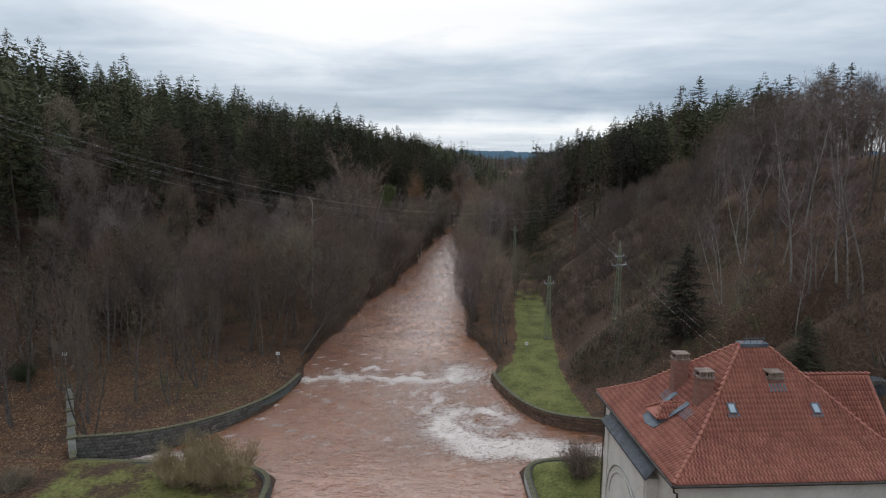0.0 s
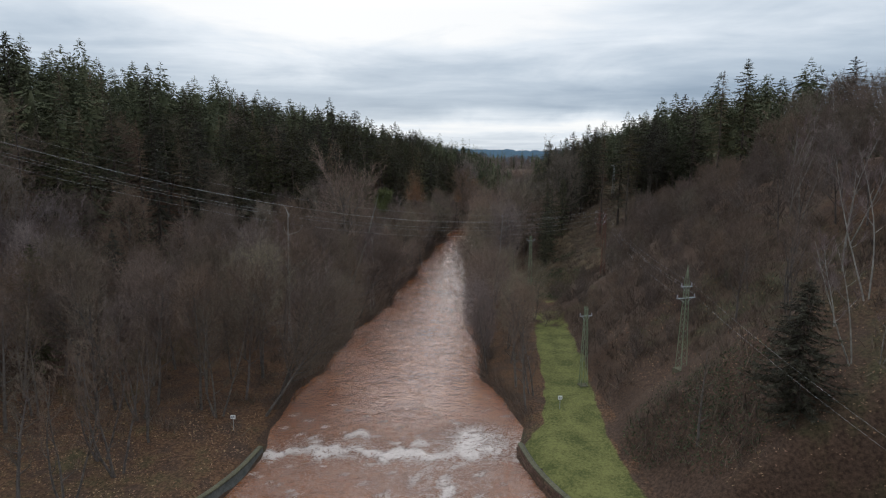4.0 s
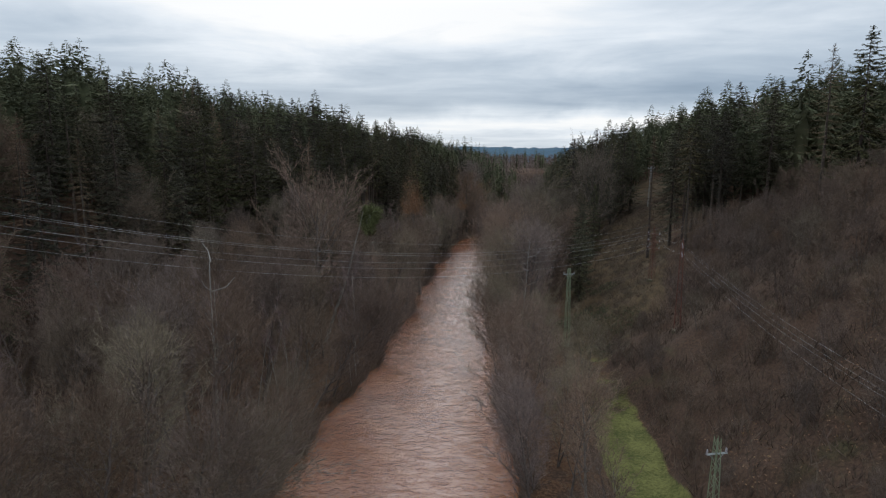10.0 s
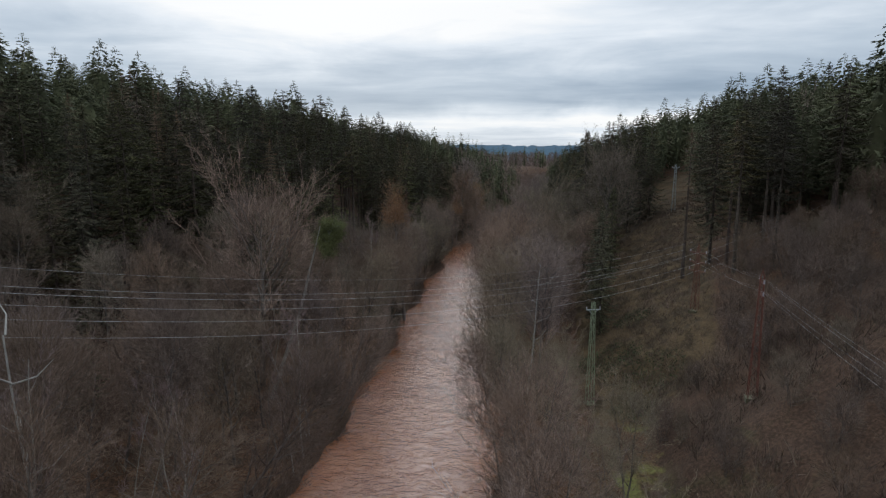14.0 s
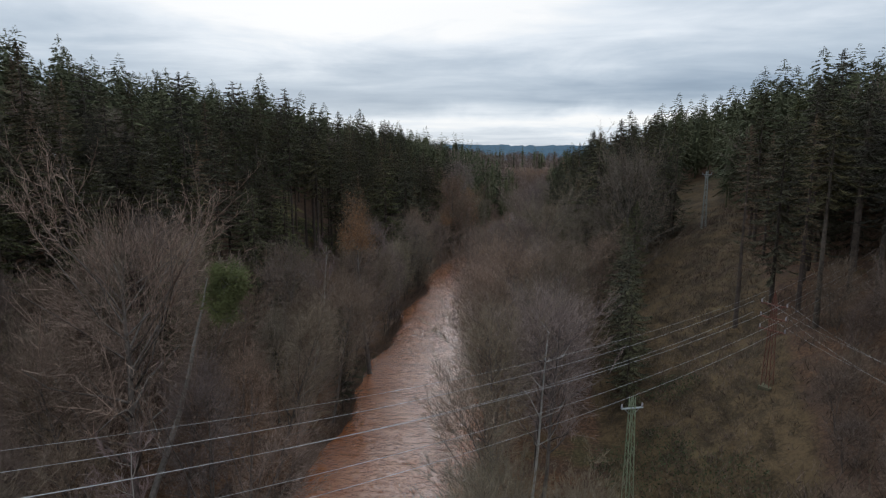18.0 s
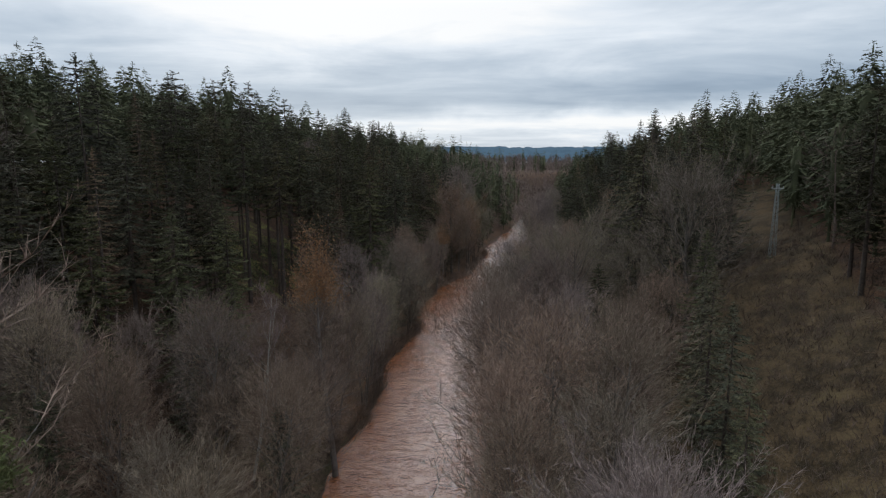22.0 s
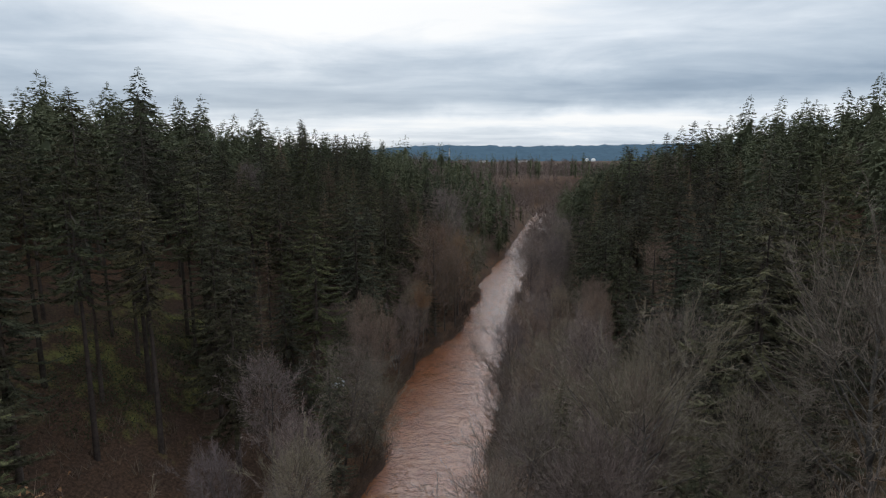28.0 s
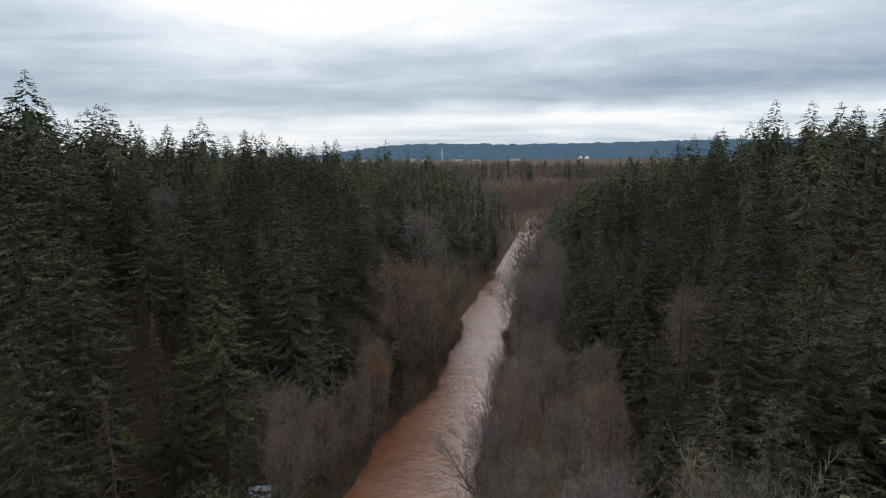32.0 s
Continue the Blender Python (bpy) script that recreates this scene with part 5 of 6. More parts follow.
# ---------------------------------------------------------------- power line
def part(name, bm_or_mesh, mat, parent, label=""):
    """Links a mesh as one object under a thing or a part."""
    me = bm_or_mesh
    if isinstance(me, bmesh.types.BMesh):
        me = bpy.data.meshes.new(name)
        bm_or_mesh.to_mesh(me)
        bm_or_mesh.free()
    if mat and not me.materials:
        me.materials.append(mat)
    ob = new(name, me)
    ob.parent = parent
    if label:
        ob["label"] = label
    return ob


def box(bm, lo, hi, m=None):
    vs = [Vector((x, y, z)) for x in (lo[0], hi[0]) for y in (lo[1], hi[1]) for z in (lo[2], hi[2])]
    vs = [bm.verts.new(m @ v if m else v) for v in vs]
    for f in ((0, 1, 3, 2), (4, 6, 7, 5), (0, 4, 5, 1), (2, 3, 7, 6), (0, 2, 6, 4), (1, 5, 7, 3)):
        bm.faces.new([vs[i] for i in f])


def bar(bits, a, b, r):
    tube(bits, np.array([a, b]), [r, r], 4)


def thing(name, x, y, z, turn, label, category, group=""):
    root = new(name)
    root.empty_display_size = 0.3
    root.matrix_basis = pose(x, y, z, 0, 0, turn)
    return tagged(root, label, category, group)


def mast(x, y, H, turn, paint, arms, spike, label, z=None):
    """A square lattice mast: four angle legs, zigzag bracing, crossarms with insulators, on a concrete foot."""
    g = float(ground_z(x, y))
    if z is not None:
        arms, H = [(h + z - g, w) for h, w in arms], H + z - g
    root = thing("lattice_mast", x, y, g, turn, label, "power mast", "masts of the power line")
    b0, b1 = 0.42, 0.16

    def half(h):
        return b0 + (b1 - b0) * h / H

    for sx in (-1, 1):
        for sy in (-1, 1):
            leg = Bits()
            bar(leg, (sx * b0, sy * b0, 0), (sx * b1, sy * b1, H), 0.045)
            part("leg", mesh_from("leg", *leg.arrays()), paint, root)
    n = 15
    for face in range(4):
        zig, pts = Bits(), []
        for k in range(n + 1):
            h = 0.3 + (H - 0.4) * k / n
            q = ((1 if k % 2 else -1) * half(h), half(h), h)
            for _ in range(face):
                q = (-q[1], q[0], q[2])
            pts.append(q)
        tube(zig, np.array(pts), np.full(n + 1, 0.028), 4)
        part("bracing", mesh_from("bracing", *zig.arrays()), paint, root)
    bm = bmesh.new()
    box(bm, (-0.62, -0.62, -0.8), (0.62, 0.62, 0.06))
    part("foot", bm, MOSS, root, "mossy concrete foot")
    if spike:
        sp = Bits()
        for sx in (-1, 1):
            for sy in (-1, 1):
                bar(sp, (sx * b1, sy * b1, H), (0, 0, H + spike), 0.04)
        tube(sp, np.array([(0, 0, H + spike * 0.8), (0, 0, H + spike + 0.25)]), [0.05, 0.02], 5)
        part("peak", mesh_from("peak", *sp.arrays()), paint, root)
    tips = []
    for h, w in arms:
        arm = Bits()
        for sy in (-1, 1):
            bar(arm, (-w, sy * half(h) * 0.4, h), (w, sy * half(h) * 0.4, h), 0.05)
        for s in (-1, 1):
            bar(arm, (s * half(h), 0, h - 0.5), (s * w * 0.75, 0, h), 0.03)
        part("crossarm", mesh_from("crossarm", *arm.arrays()), STEEL_GREY if paint is not STEEL_RUST else STEEL_RUST, root)
        for s in (-1, 1):
            ins = Bits()
            zs = np.linspace(0.0, 0.42, 9)
            tube(ins, np.stack([np.full(9, s * (w - 0.06)), np.zeros(9), h + zs], 1), [0.05, 0.09, 0.05, 0.09, 0.05, 0.09, 0.05, 0.07, 0.02], 8)
            part("insulator", mesh_from("insulator", *ins.arrays()), CERAMIC, root, "glazed insulator")
            tips.append(root.matrix_basis @ Vector((s * (w - 0.06), 0, h + 0.42)))
    return tips


def cable(a, b, sag, label, r=0.006):
    t = np.linspace(0, 1, 40)[:, None]
    a, b = np.array(a, float), np.array(b, float)
    p = a + (b - a) * t
    p[:, 2] -= sag * 4 * (t * (1 - t))[:, 0]
    bits = Bits()
    tube(bits, p, np.full(40, r), 5)
    tagged(new("power_cable", mesh_from("power_cable", *bits.arrays(), WIRE, True)), label, "cable", "cables over the valley")


tip_a = mast(25.5, 83.4, 10.4, 20, STEEL_GREEN, [(9.9, 0.75), (8.6, 1.25)], 1.7, "green lattice mast with two crossarms on the slope", 7.0)
mast(17.4, 95.0, 10.9, 10, STEEL_GREEN, [(9.6, 0.85)], 0, "green lattice mast with one crossarm on the grass", 0.7)
mast(17.8, 148.7, 11.3, 10, STEEL_GREEN, [(10.3, 0.95)], 0, "green lattice mast with one crossarm by the clearing", 2.8)
mast(57.7, 224.8, 12.0, -10, STEEL_GREY, [(11.2, 0.9)], 0, "grey lattice mast at the edge of the spruces", 18.2)
tip_w = mast(36.5, 162.0, 9.9, 120, STEEL_RUST, [(9.5, 1.35), (8.1, 1.35), (6.8, 1.35)], 0.9, "rust-red lattice mast where the cables turn", 8.6)
tip_v = mast(30.0, 133.5, 8.9, 70, STEEL_RUST, [(8.4, 1.2), (7.2, 1.2)], 0.6, "rust-red lattice mast on the brushy slope", 11.6)
LINE = radians(215)


def valley_cable(drop, off, r=0.015):
    """A cable across the valley, hanging in the plane of the line."""
    s = np.linspace(1.5, 165, 60)
    z = 19.07 - 0.0822 * s + 0.00176 * s ** 2 + drop * np.clip(0.9 + s / 600, 0, 1)
    p = np.stack([36.5 + s * math.cos(LINE) - off * math.sin(LINE), 162 + s * math.sin(LINE) + off * math.cos(LINE), z], 1)
    bits = Bits()
    tube(bits, p, np.full(60, r), 5)
    tagged(new("power_cable", mesh_from("power_cable", *bits.arrays(), WIRE, True)), "thin grey power cable sagging across the valley", "cable", "cables over the valley")


for drop, off, r in ((1.0, 0, 0.008), (-0.5, -1.3, 0.012), (-0.45, 1.3, 0.012), (-1.8, -1.3, 0.012), (-2.2, 1.3, 0.012), (-3.4, 1.3, 0.012)):
    valley_cable(drop, off, r)
for s, t in zip(tip_w[:4], tip_v):
    cable(s, t, 0.5, "thin grey power cable along the slope")
for s, t in zip(tip_v, tip_a):
    cable(s, t, 1.2, "thin grey power cable along the slope")
for s, t in zip(tip_a[:2], [(24.5, 41, 13.5), (25.5, 41, 13.5)]):
    cable(s, t, 0.8, "thin grey power cable towards the house", 0.006)
for k, s in enumerate(tip_w):
    cable(s, (s.x + 90, s.y + 63, s.z + 24), 3.5, "thin grey power cable climbing through the spruces")


# ---------------------------------------------------------------- house
HOUSE = thing("house", 12.5, 29.0, 0.0, 3.5, "cream rendered house with a red tiled hipped roof", "house")
TILE = plain("red_roof_tile", (0.240, 0.088, 0.063), (0.360, 0.142, 0.103), 2.0, 0.75, 0.3, vary=0.10)
TILE_JOINED = plain("red_roof_tiles", (0.240, 0.088, 0.063), (0.360, 0.142, 0.103), 0.8, 0.75, 0.3, vary=0.10, island=True)
RENDER = plain("cream_render", (0.50, 0.47, 0.41), (0.62, 0.59, 0.53), 0.6, 0.9, 0.15)
W, D, EAVE, RISE, RIDGE = 15.6, 13.0, 13.0, 5.85, 1.5
RUN = D / 2


def roof_z(d):
    """The height of the roof over its eave, d metres in from it: flatter at the foot."""
    return np.interp(d, [0, 2.2, RUN], [0, 1.45, RISE])


SLATE = plain("dark_slate", (0.03, 0.034, 0.04), (0.075, 0.082, 0.092), 2.0, 0.6, 0.3, vary=0.1)
LEAD = plain("grey_sheet_metal", (0.055, 0.066, 0.08), (0.115, 0.13, 0.15), 1.5, 0.6, 0.15)
GUTTER = plain("dark_brown_gutter", (0.03, 0.025, 0.015), (0.06, 0.05, 0.045), 2.0, 0.5, 0.05)
BRICK_CAP = plain("weathered_chimney_cap", (0.11, 0.072, 0.056), (0.27, 0.205, 0.17), 3.0, 0.9, 0.5)
# near-black painted shade for the flue openings and the dormer window
BLACK = plain("unlit_opening_black", (0.01, 0.01, 0.01), (0.02, 0.02, 0.02), 3.0, 0.95, 0)


def brick_material():
    m, n = material("red_chimney_brick")
    co = n.add("ShaderNodeTexCoord").outputs["Object"]
    sp = n.add("ShaderNodeSeparateXYZ", {0: co})
    flat = n.add("ShaderNodeCombineXYZ", {0: n.math("ADD", sp.outputs[0], sp.outputs[1]), 1: sp.outputs[2], 2: 0.0}).outputs[0]
    br = n.add("ShaderNodeTexBrick", {"Vector": flat, "Color1": (0.23, 0.075, 0.052, 1), "Color2": (0.28, 0.115, 0.08, 1), "Mortar": (0.20, 0.17, 0.15, 1), "Scale": 1.0,
                                      "Mortar Size": 0.008, "Brick Width": 0.25, "Row Height": 0.077})
    col = n.mix(n.maprange(n.noise(co, 2.5, 5.0, 0.65), 0.4, 0.7, 0, 0.5), br.outputs[0], (0.09, 0.07, 0.06))
    finish(n, col, 0.9, n.add("ShaderNodeBump", {"Strength": 0.4, "Distance": 0.01, "Height": br.outputs[1]}).outputs[0])
    return m


def glass_material():
    m, n = material("sky_tinted_glass")
    # the mirrored sky is put into the pale blue base colour
    finish(n, (0.25, 0.31, 0.36), 0.06, spec=0.9)
    return m


BRICK, GLASS = brick_material(), glass_material()
SIDE = (W - RIDGE) / 2


def on_roof(face, a, d):
    """A point of the roof: face 0 front, 1 right, 2 back, 3 left; a metres along its eave, d metres in (as on the front)."""
    e = d * SIDE / RUN
    z = EAVE + float(roof_z(d))
    return Vector(((a, d, z), (W - e, a, z), (W - a, D - d, z), (e, D - a, z))[face])


bm = bmesh.new()
box(bm, (0.55, 0.55, -2.5), (W - 0.55, D - 0.55, EAVE + 0.10))
part("wall", bm, RENDER, HOUSE)
V = []
for d in (0, 2.2, RUN):
    ex = d * SIDE / RUN
    V += [(ex, d, EAVE + roof_z(d) - 0.03), (W - ex, d, EAVE + roof_z(d) - 0.03), (W - ex, D - d, EAVE + roof_z(d) - 0.03), (ex, D - d, EAVE + roof_z(d) - 0.03)]
F = [(i + 4 * k, (i + 1) % 4 + 4 * k, (i + 1) % 4 + 4 * k + 4, i + 4 * k + 4) for k in range(2) for i in range(4)]
V += [(0, 0, EAVE - 0.18), (W, 0, EAVE - 0.18), (W, D, EAVE - 0.18), (0, D, EAVE - 0.18)]
F += [(12, 13, 1, 0), (13, 14, 2, 1), (14, 15, 3, 2), (15, 12, 0, 3), (15, 14, 13, 12)]
ROOF = part("roof", mesh_from("roof", V, F), TILE_JOINED, HOUSE)

# one pantile: an S-shaped slab, 0.30 wide and 0.42 long, lying on the lower edge of the next
TW, TL, STEP = 0.225, 0.40, 0.335
prof = [(-0.113, 0.0), (-0.075, 0.095), (-0.015, 0.115), (0.03, 0.05), (0.08, 0.004), (0.113, 0.005)]
tv = [(x, y, z + (0.03 if y < 0 else 0.0)) for y in (-0.03, TL - 0.03) for x, z in prof] + [(x, -0.03, z + 0.005) for x, z in prof]
tf = [(i, i + 1, i + 7, i + 6) for i in range(5)] + [(12 + i, 13 + i, i + 1, i) for i in range(5)]
TILE_MESH = mesh_from("roof_tile", tv, tf, TILE)
tile_v, tile_f = np.array(tv), np.array(tf)


def tile_roof():
    joined_v, joined_f, n, single = [], [], 0, 0
    for face in range(4):
        run = RUN if face in (0, 2) else SIDE
        length = W if face in (0, 2) else D
        slope_rows, d = [], 0.0
        while d < RUN - 0.1:
            h0, h1 = float(roof_z(d)), float(roof_z(d + 0.05))
            ang = math.atan2(h1 - h0, 0.05 * run / RUN)
            slope_rows.append((d, ang))
            d += STEP * math.cos(ang) * RUN / run
        for k, (d, ang) in enumerate(slope_rows):
            inset = d * SIDE / RUN if face in (0, 2) else d
            a = inset + TW / 2 + 0.05
            while a < length - inset - TW / 2:
                p = on_roof(face, a, d)
                m = Matrix.Translation(p) @ Matrix.Rotation((0, math.pi / 2, math.pi, -math.pi / 2)[face], 4, "Z") @ Matrix.Rotation(ang, 4, "X")
                if face == 0 and single < 300 and 2.3 < d < 4.3 and a < 9.2:
                    ob = new("roof_tile", TILE_MESH)
                    ob.parent, ob.matrix_basis = ROOF, m
                    single += 1
                else:
                    mm = np.array(m)
                    joined_v.append(tile_v @ mm[:3, :3].T + mm[:3, 3])
                    joined_f.append(tile_f + n)
                    n += len(tile_v)
                a += TW
    tagged(part("roof_tiles", mesh_from("roof_tiles", np.concatenate(joined_v), np.concatenate(joined_f)), TILE_JOINED, HOUSE), "red pantiles in rows", kind="stuff")


tile_roof()


def half_round(length, r):
    bits = Bits()
    tube(bits, [(0, 0, 0.05), (0, length * 0.12, 0.05), (0, length, 0.0)], [r * 1.22, r * 1.2, r * 0.82], 8)
    return mesh_from("hip_tile", *bits.arrays(), TILE)


HIP = half_round(0.42, 0.105)
for c0, c1, side in (((0, 0), (SIDE, RUN), 1), ((W, 0), (W - SIDE, RUN), -1), ((0, D), (SIDE, D - RUN), 1), ((W, D), (W - SIDE, D - RUN), -1)):
    t, dt = 0.0, 0.042
    while t < 0.985:
        p0 = Vector((c0[0] + (c1[0] - c0[0]) * t, c0[1] + (c1[1] - c0[1]) * t, EAVE + 0.05 + float(roof_z(RUN * t))))
        p1 = Vector((c0[0] + (c1[0] - c0[0]) * (t + dt), c0[1] + (c1[1] - c0[1]) * (t + dt), EAVE + 0.05 + float(roof_z(RUN * (t + dt)))))
        ob = new("hip_tile", HIP)
        ob.parent = ROOF
        ob.matrix_basis = Matrix.Translation(p0) @ (p1 - p0).to_track_quat("Y", "Z").to_matrix().to_4x4()
        t += dt * 0.86
bm = bmesh.new()
box(bm, (SIDE - 0.15, RUN - 0.35, EAVE + RISE - 0.12), (W - SIDE + 0.15, RUN + 0.35, EAVE + RISE + 0.10))
cap = part("ridge_platform", bm, LEAD, HOUSE, "grey metal cap on the ridge")
for k in range(4):
    rail = Bits()
    x = SIDE + 0.1 + k * 0.43
    tube(rail, [(x, RUN - 0.2, EAVE + RISE + 0.1), (x, RUN - 0.2, EAVE + RISE + 0.42)], [0.025, 0.025], 5)
    part("rail_post", mesh_from("rail_post", *rail.arrays()), LEAD, cap)
rail = Bits()
tube(rail, [(SIDE, RUN - 0.2, EAVE + RISE + 0.42), (W - SIDE, RUN - 0.2, EAVE + RISE + 0.42)], [0.025, 0.025], 5)
part("rail", mesh_from("rail", *rail.arrays()), LEAD, cap)


def chimney(u, v, w, dp, z0, z1):
    """A brick stack with a stepped head, flue openings shaded by a black block under a slab, and a lead apron at its
    foot.
    """
    root = new("chimney")
    root.parent = HOUSE
    root.matrix_basis = pose(u, v, 0)
    bm = bmesh.new()
    box(bm, (0, 0, z0), (w, dp, z1 - 0.42))
    part("shaft", bm, BRICK, root)
    bm = bmesh.new()
    box(bm, (-0.07, -0.07, z1 - 0.50), (w + 0.07, dp + 0.07, z1 - 0.36))
    part("collar", bm, BRICK_CAP, root)
    for i in range(5):
        x = i * (w - 0.14) / 4
        for y in (0, dp - 0.14):
            bm = bmesh.new()
            box(bm, (x, y, z1 - 0.36), (x + 0.14, y + 0.14, z1 - 0.12))
            part("pier", bm, BRICK_CAP, root)
    bm = bmesh.new()
    box(bm, (0.1, 0.16, z1 - 0.37), (w - 0.1, dp - 0.16, z1 - 0.13))
    part("flue", bm, BLACK, root)
    bm = bmesh.new()
    box(bm, (-0.05, -0.05, z1 - 0.12), (w + 0.05, dp + 0.05, z1))
    bmesh.ops.bevel(bm, geom=bm.edges[:], offset=0.03, segments=1, affect="EDGES")
    part("slab", bm, BRICK_CAP, root)
    return root


def apron(pts, name="flashing"):
    bm = bmesh.new()
    top = [bm.verts.new(p) for p in pts]
    low = [bm.verts.new(Vector(p) - Vector((0, 0, 0.06))) for p in pts]
    bm.faces.new(top)
    bm.faces.new(low[::-1])
    for i in range(len(pts)):
        j = (i + 1) % len(pts)
        bm.faces.new((top[j], top[i], low[i], low[j]))
    return part(name, bm, LEAD, HOUSE, "grey lead flashing")


chimney(3.1, 7.1, 0.92, 0.66, 14.6, 18.0)
chimney(3.35, 4.4, 0.92, 0.66, 14.6, 17.8)
chimney(7.85, 4.5, 0.9, 0.66, 15.6, 17.65)
LIFT = Vector((0, 0, 0.13))
for a0, a1, d0, d1 in ((7.75, 8.85, 4.15, 4.5),):
    apron([on_roof(0, a0, d0) + LIFT, on_roof(0, a1, d0) + LIFT, on_roof(0, a1, d1) + LIFT, on_roof(0, a0, d1) + LIFT])
for v0, v1 in ((6.95, 8.0), (4.25, 5.3)):
    e0, e1 = 2.35, 2.85
    apron([on_roof(3, D - v1, e0) + LIFT, on_roof(3, D - v0, e0) + LIFT, on_roof(3, D - v0, e1) + LIFT, on_roof(3, D - v1, e1) + LIFT])


def skylight(a, d, w, h):
    p0, p1 = on_roof(0, a, d), on_roof(0, a, d + 0.5)
    root = new("roof_window")
    root.parent = HOUSE
    ang = math.atan2(p1.z - p0.z, 0.5)
    root.matrix_basis = Matrix.Translation(p0) @ Matrix.Rotation(ang, 4, "X")
    for lo, hi in (((0, 0, 0), (w, 0.07, 0.2)), ((0, h - 0.07, 0), (w, h, 0.2)), ((0, 0.07, 0), (0.07, h - 0.07, 0.2)), ((w - 0.07, 0.07, 0), (w, h - 0.07, 0.2))):
        bm = bmesh.new()
        box(bm, lo, hi)
        part("frame", bm, LEAD, root)
    bm = bmesh.new()
    box(bm, (0.07, 0.07, 0.05), (w - 0.07, h - 0.07, 0.17))
    part("pane", bm, GLASS, root, "glass tinted pale blue for the mirrored sky")
    bm = bmesh.new()
    box(bm, (-0.12, -0.18, 0.02), (w + 0.12, 0.0, 0.11))
    part("flashing", bm, LEAD, root)


skylight(4.7, 3.25, 0.5, 0.66)
skylight(9.9, 3.2, 0.5, 0.66)


def dormer():
    """A small hipped dormer on the river side of the roof."""
    root = new("dormer")
    root.parent = HOUSE
    u0, v0 = 1.5, 6.1
    z = EAVE + float(roof_z(u0 * RUN / SIDE))
    bm = bmesh.new()
    vs = [bm.verts.new(q) for q in ((u0, v0 - 0.62, z - 0.1), (u0, v0 + 0.62, z - 0.1), (u0, v0 + 0.62, z + 0.47), (u0, v0 - 0.62, z + 0.47),
                                    (u0 + 0.9, v0 - 0.62, z + 0.47), (u0 + 0.9, v0 + 0.62, z + 0.47))]
    for f in ((0, 1, 2, 3), (0, 3, 4), (1, 5, 2), (3, 2, 5, 4)):
        bm.faces.new([vs[i] for i in f])
    part("cheek", bm, LEAD, root, "grey metal cheeks")
    half, low, top = 0.88, z + 0.42, z + 1.12
    bm = bmesh.new()
    vs = [bm.verts.new(q) for q in ((u0 - 0.28, v0 - half, low), (u0 - 0.28, v0 + half, low), (u0 + 0.5, v0, top), (u0 + 1.75, v0, top),
                                    (u0 + 0.75, v0 - half, low), (u0 + 0.75, v0 + half, low))]
    for f in ((0, 1, 2), (0, 2, 3, 4), (1, 5, 3, 2)):
        bm.faces.new([vs[i] for i in f])
    r = bmesh.ops.extrude_face_region(bm, geom=bm.faces[:])
    bmesh.ops.translate(bm, verts=[g for g in r["geom"] if isinstance(g, bmesh.types.BMVert)], vec=(0, 0, 0.05))
    cover = part("dormer_roof", bm, TILE_JOINED, root, "red tiled dormer roof")
    tilt = math.atan2(top - low, half)
    for s, turn in ((-1, 0), (1, math.pi)):
        for k in range(3):
            f = k * 0.30
            for c in range(9):
                u = u0 - 0.16 + c * TW
                if u0 - 0.28 + 0.78 * f + 0.08 < u < u0 + 0.75 + 1.0 * f + 0.1:
                    ob = new("roof_tile", TILE_MESH)
                    ob.parent = cover
                    ob.matrix_basis = Matrix.Translation((u, v0 + s * half * (1 - f), low + (top - low) * f + 0.05)) @ Matrix.Rotation(turn, 4, "Z") @ Matrix.Rotation(tilt, 4, "X")
    for p, q, m in (((u0 - 0.28, v0 - half, low), (u0 + 0.5, v0, top), 4), ((u0 - 0.28, v0 + half, low), (u0 + 0.5, v0, top), 4), ((u0 + 0.45, v0, top), (u0 + 1.75, v0, top), 4)):
        p, q = Vector(p) + Vector((0, 0, 0.06)), Vector(q) + Vector((0, 0, 0.06))
        for k in range(m):
            ob = new("hip_tile", HIP)
            ob.parent = cover
            ob.matrix_basis = Matrix.Translation(p + (q - p) * k / m) @ (q - p).to_track_quat("Y", "Z").to_matrix().to_4x4() @ Matrix.Diagonal((0.7, 0.85, 0.7, 1))
    for s in (-1, 1):
        bm = bmesh.new()
        vs = []
        for du, dv in ((-0.62, 0.0), (-0.45, 0.9), (1.75, 1.05), (1.75, 0.62), (0.0, 0.60), (-0.05, 0.0)):
            u = u0 + du
            vs.append(bm.verts.new((u, v0 + s * dv, EAVE + float(roof_z(u * RUN / SIDE)) + 0.14)))
        bm.faces.new(vs if s < 0 else vs[::-1])
        r = bmesh.ops.extrude_face_region(bm, geom=bm.faces[:])
        bmesh.ops.translate(bm, verts=[g for g in r["geom"] if isinstance(g, bmesh.types.BMVert)], vec=(0, 0, 0.03))
        part("valley_flashing", bm, LEAD, root)
    bm = bmesh.new()
    box(bm, (u0 - 0.03, v0 - 0.5, z + 0.06), (u0 + 0.05, v0 + 0.5, z + 0.42))
    part("pane", bm, BLACK, root, "window, its unlit inside painted black")


dormer()

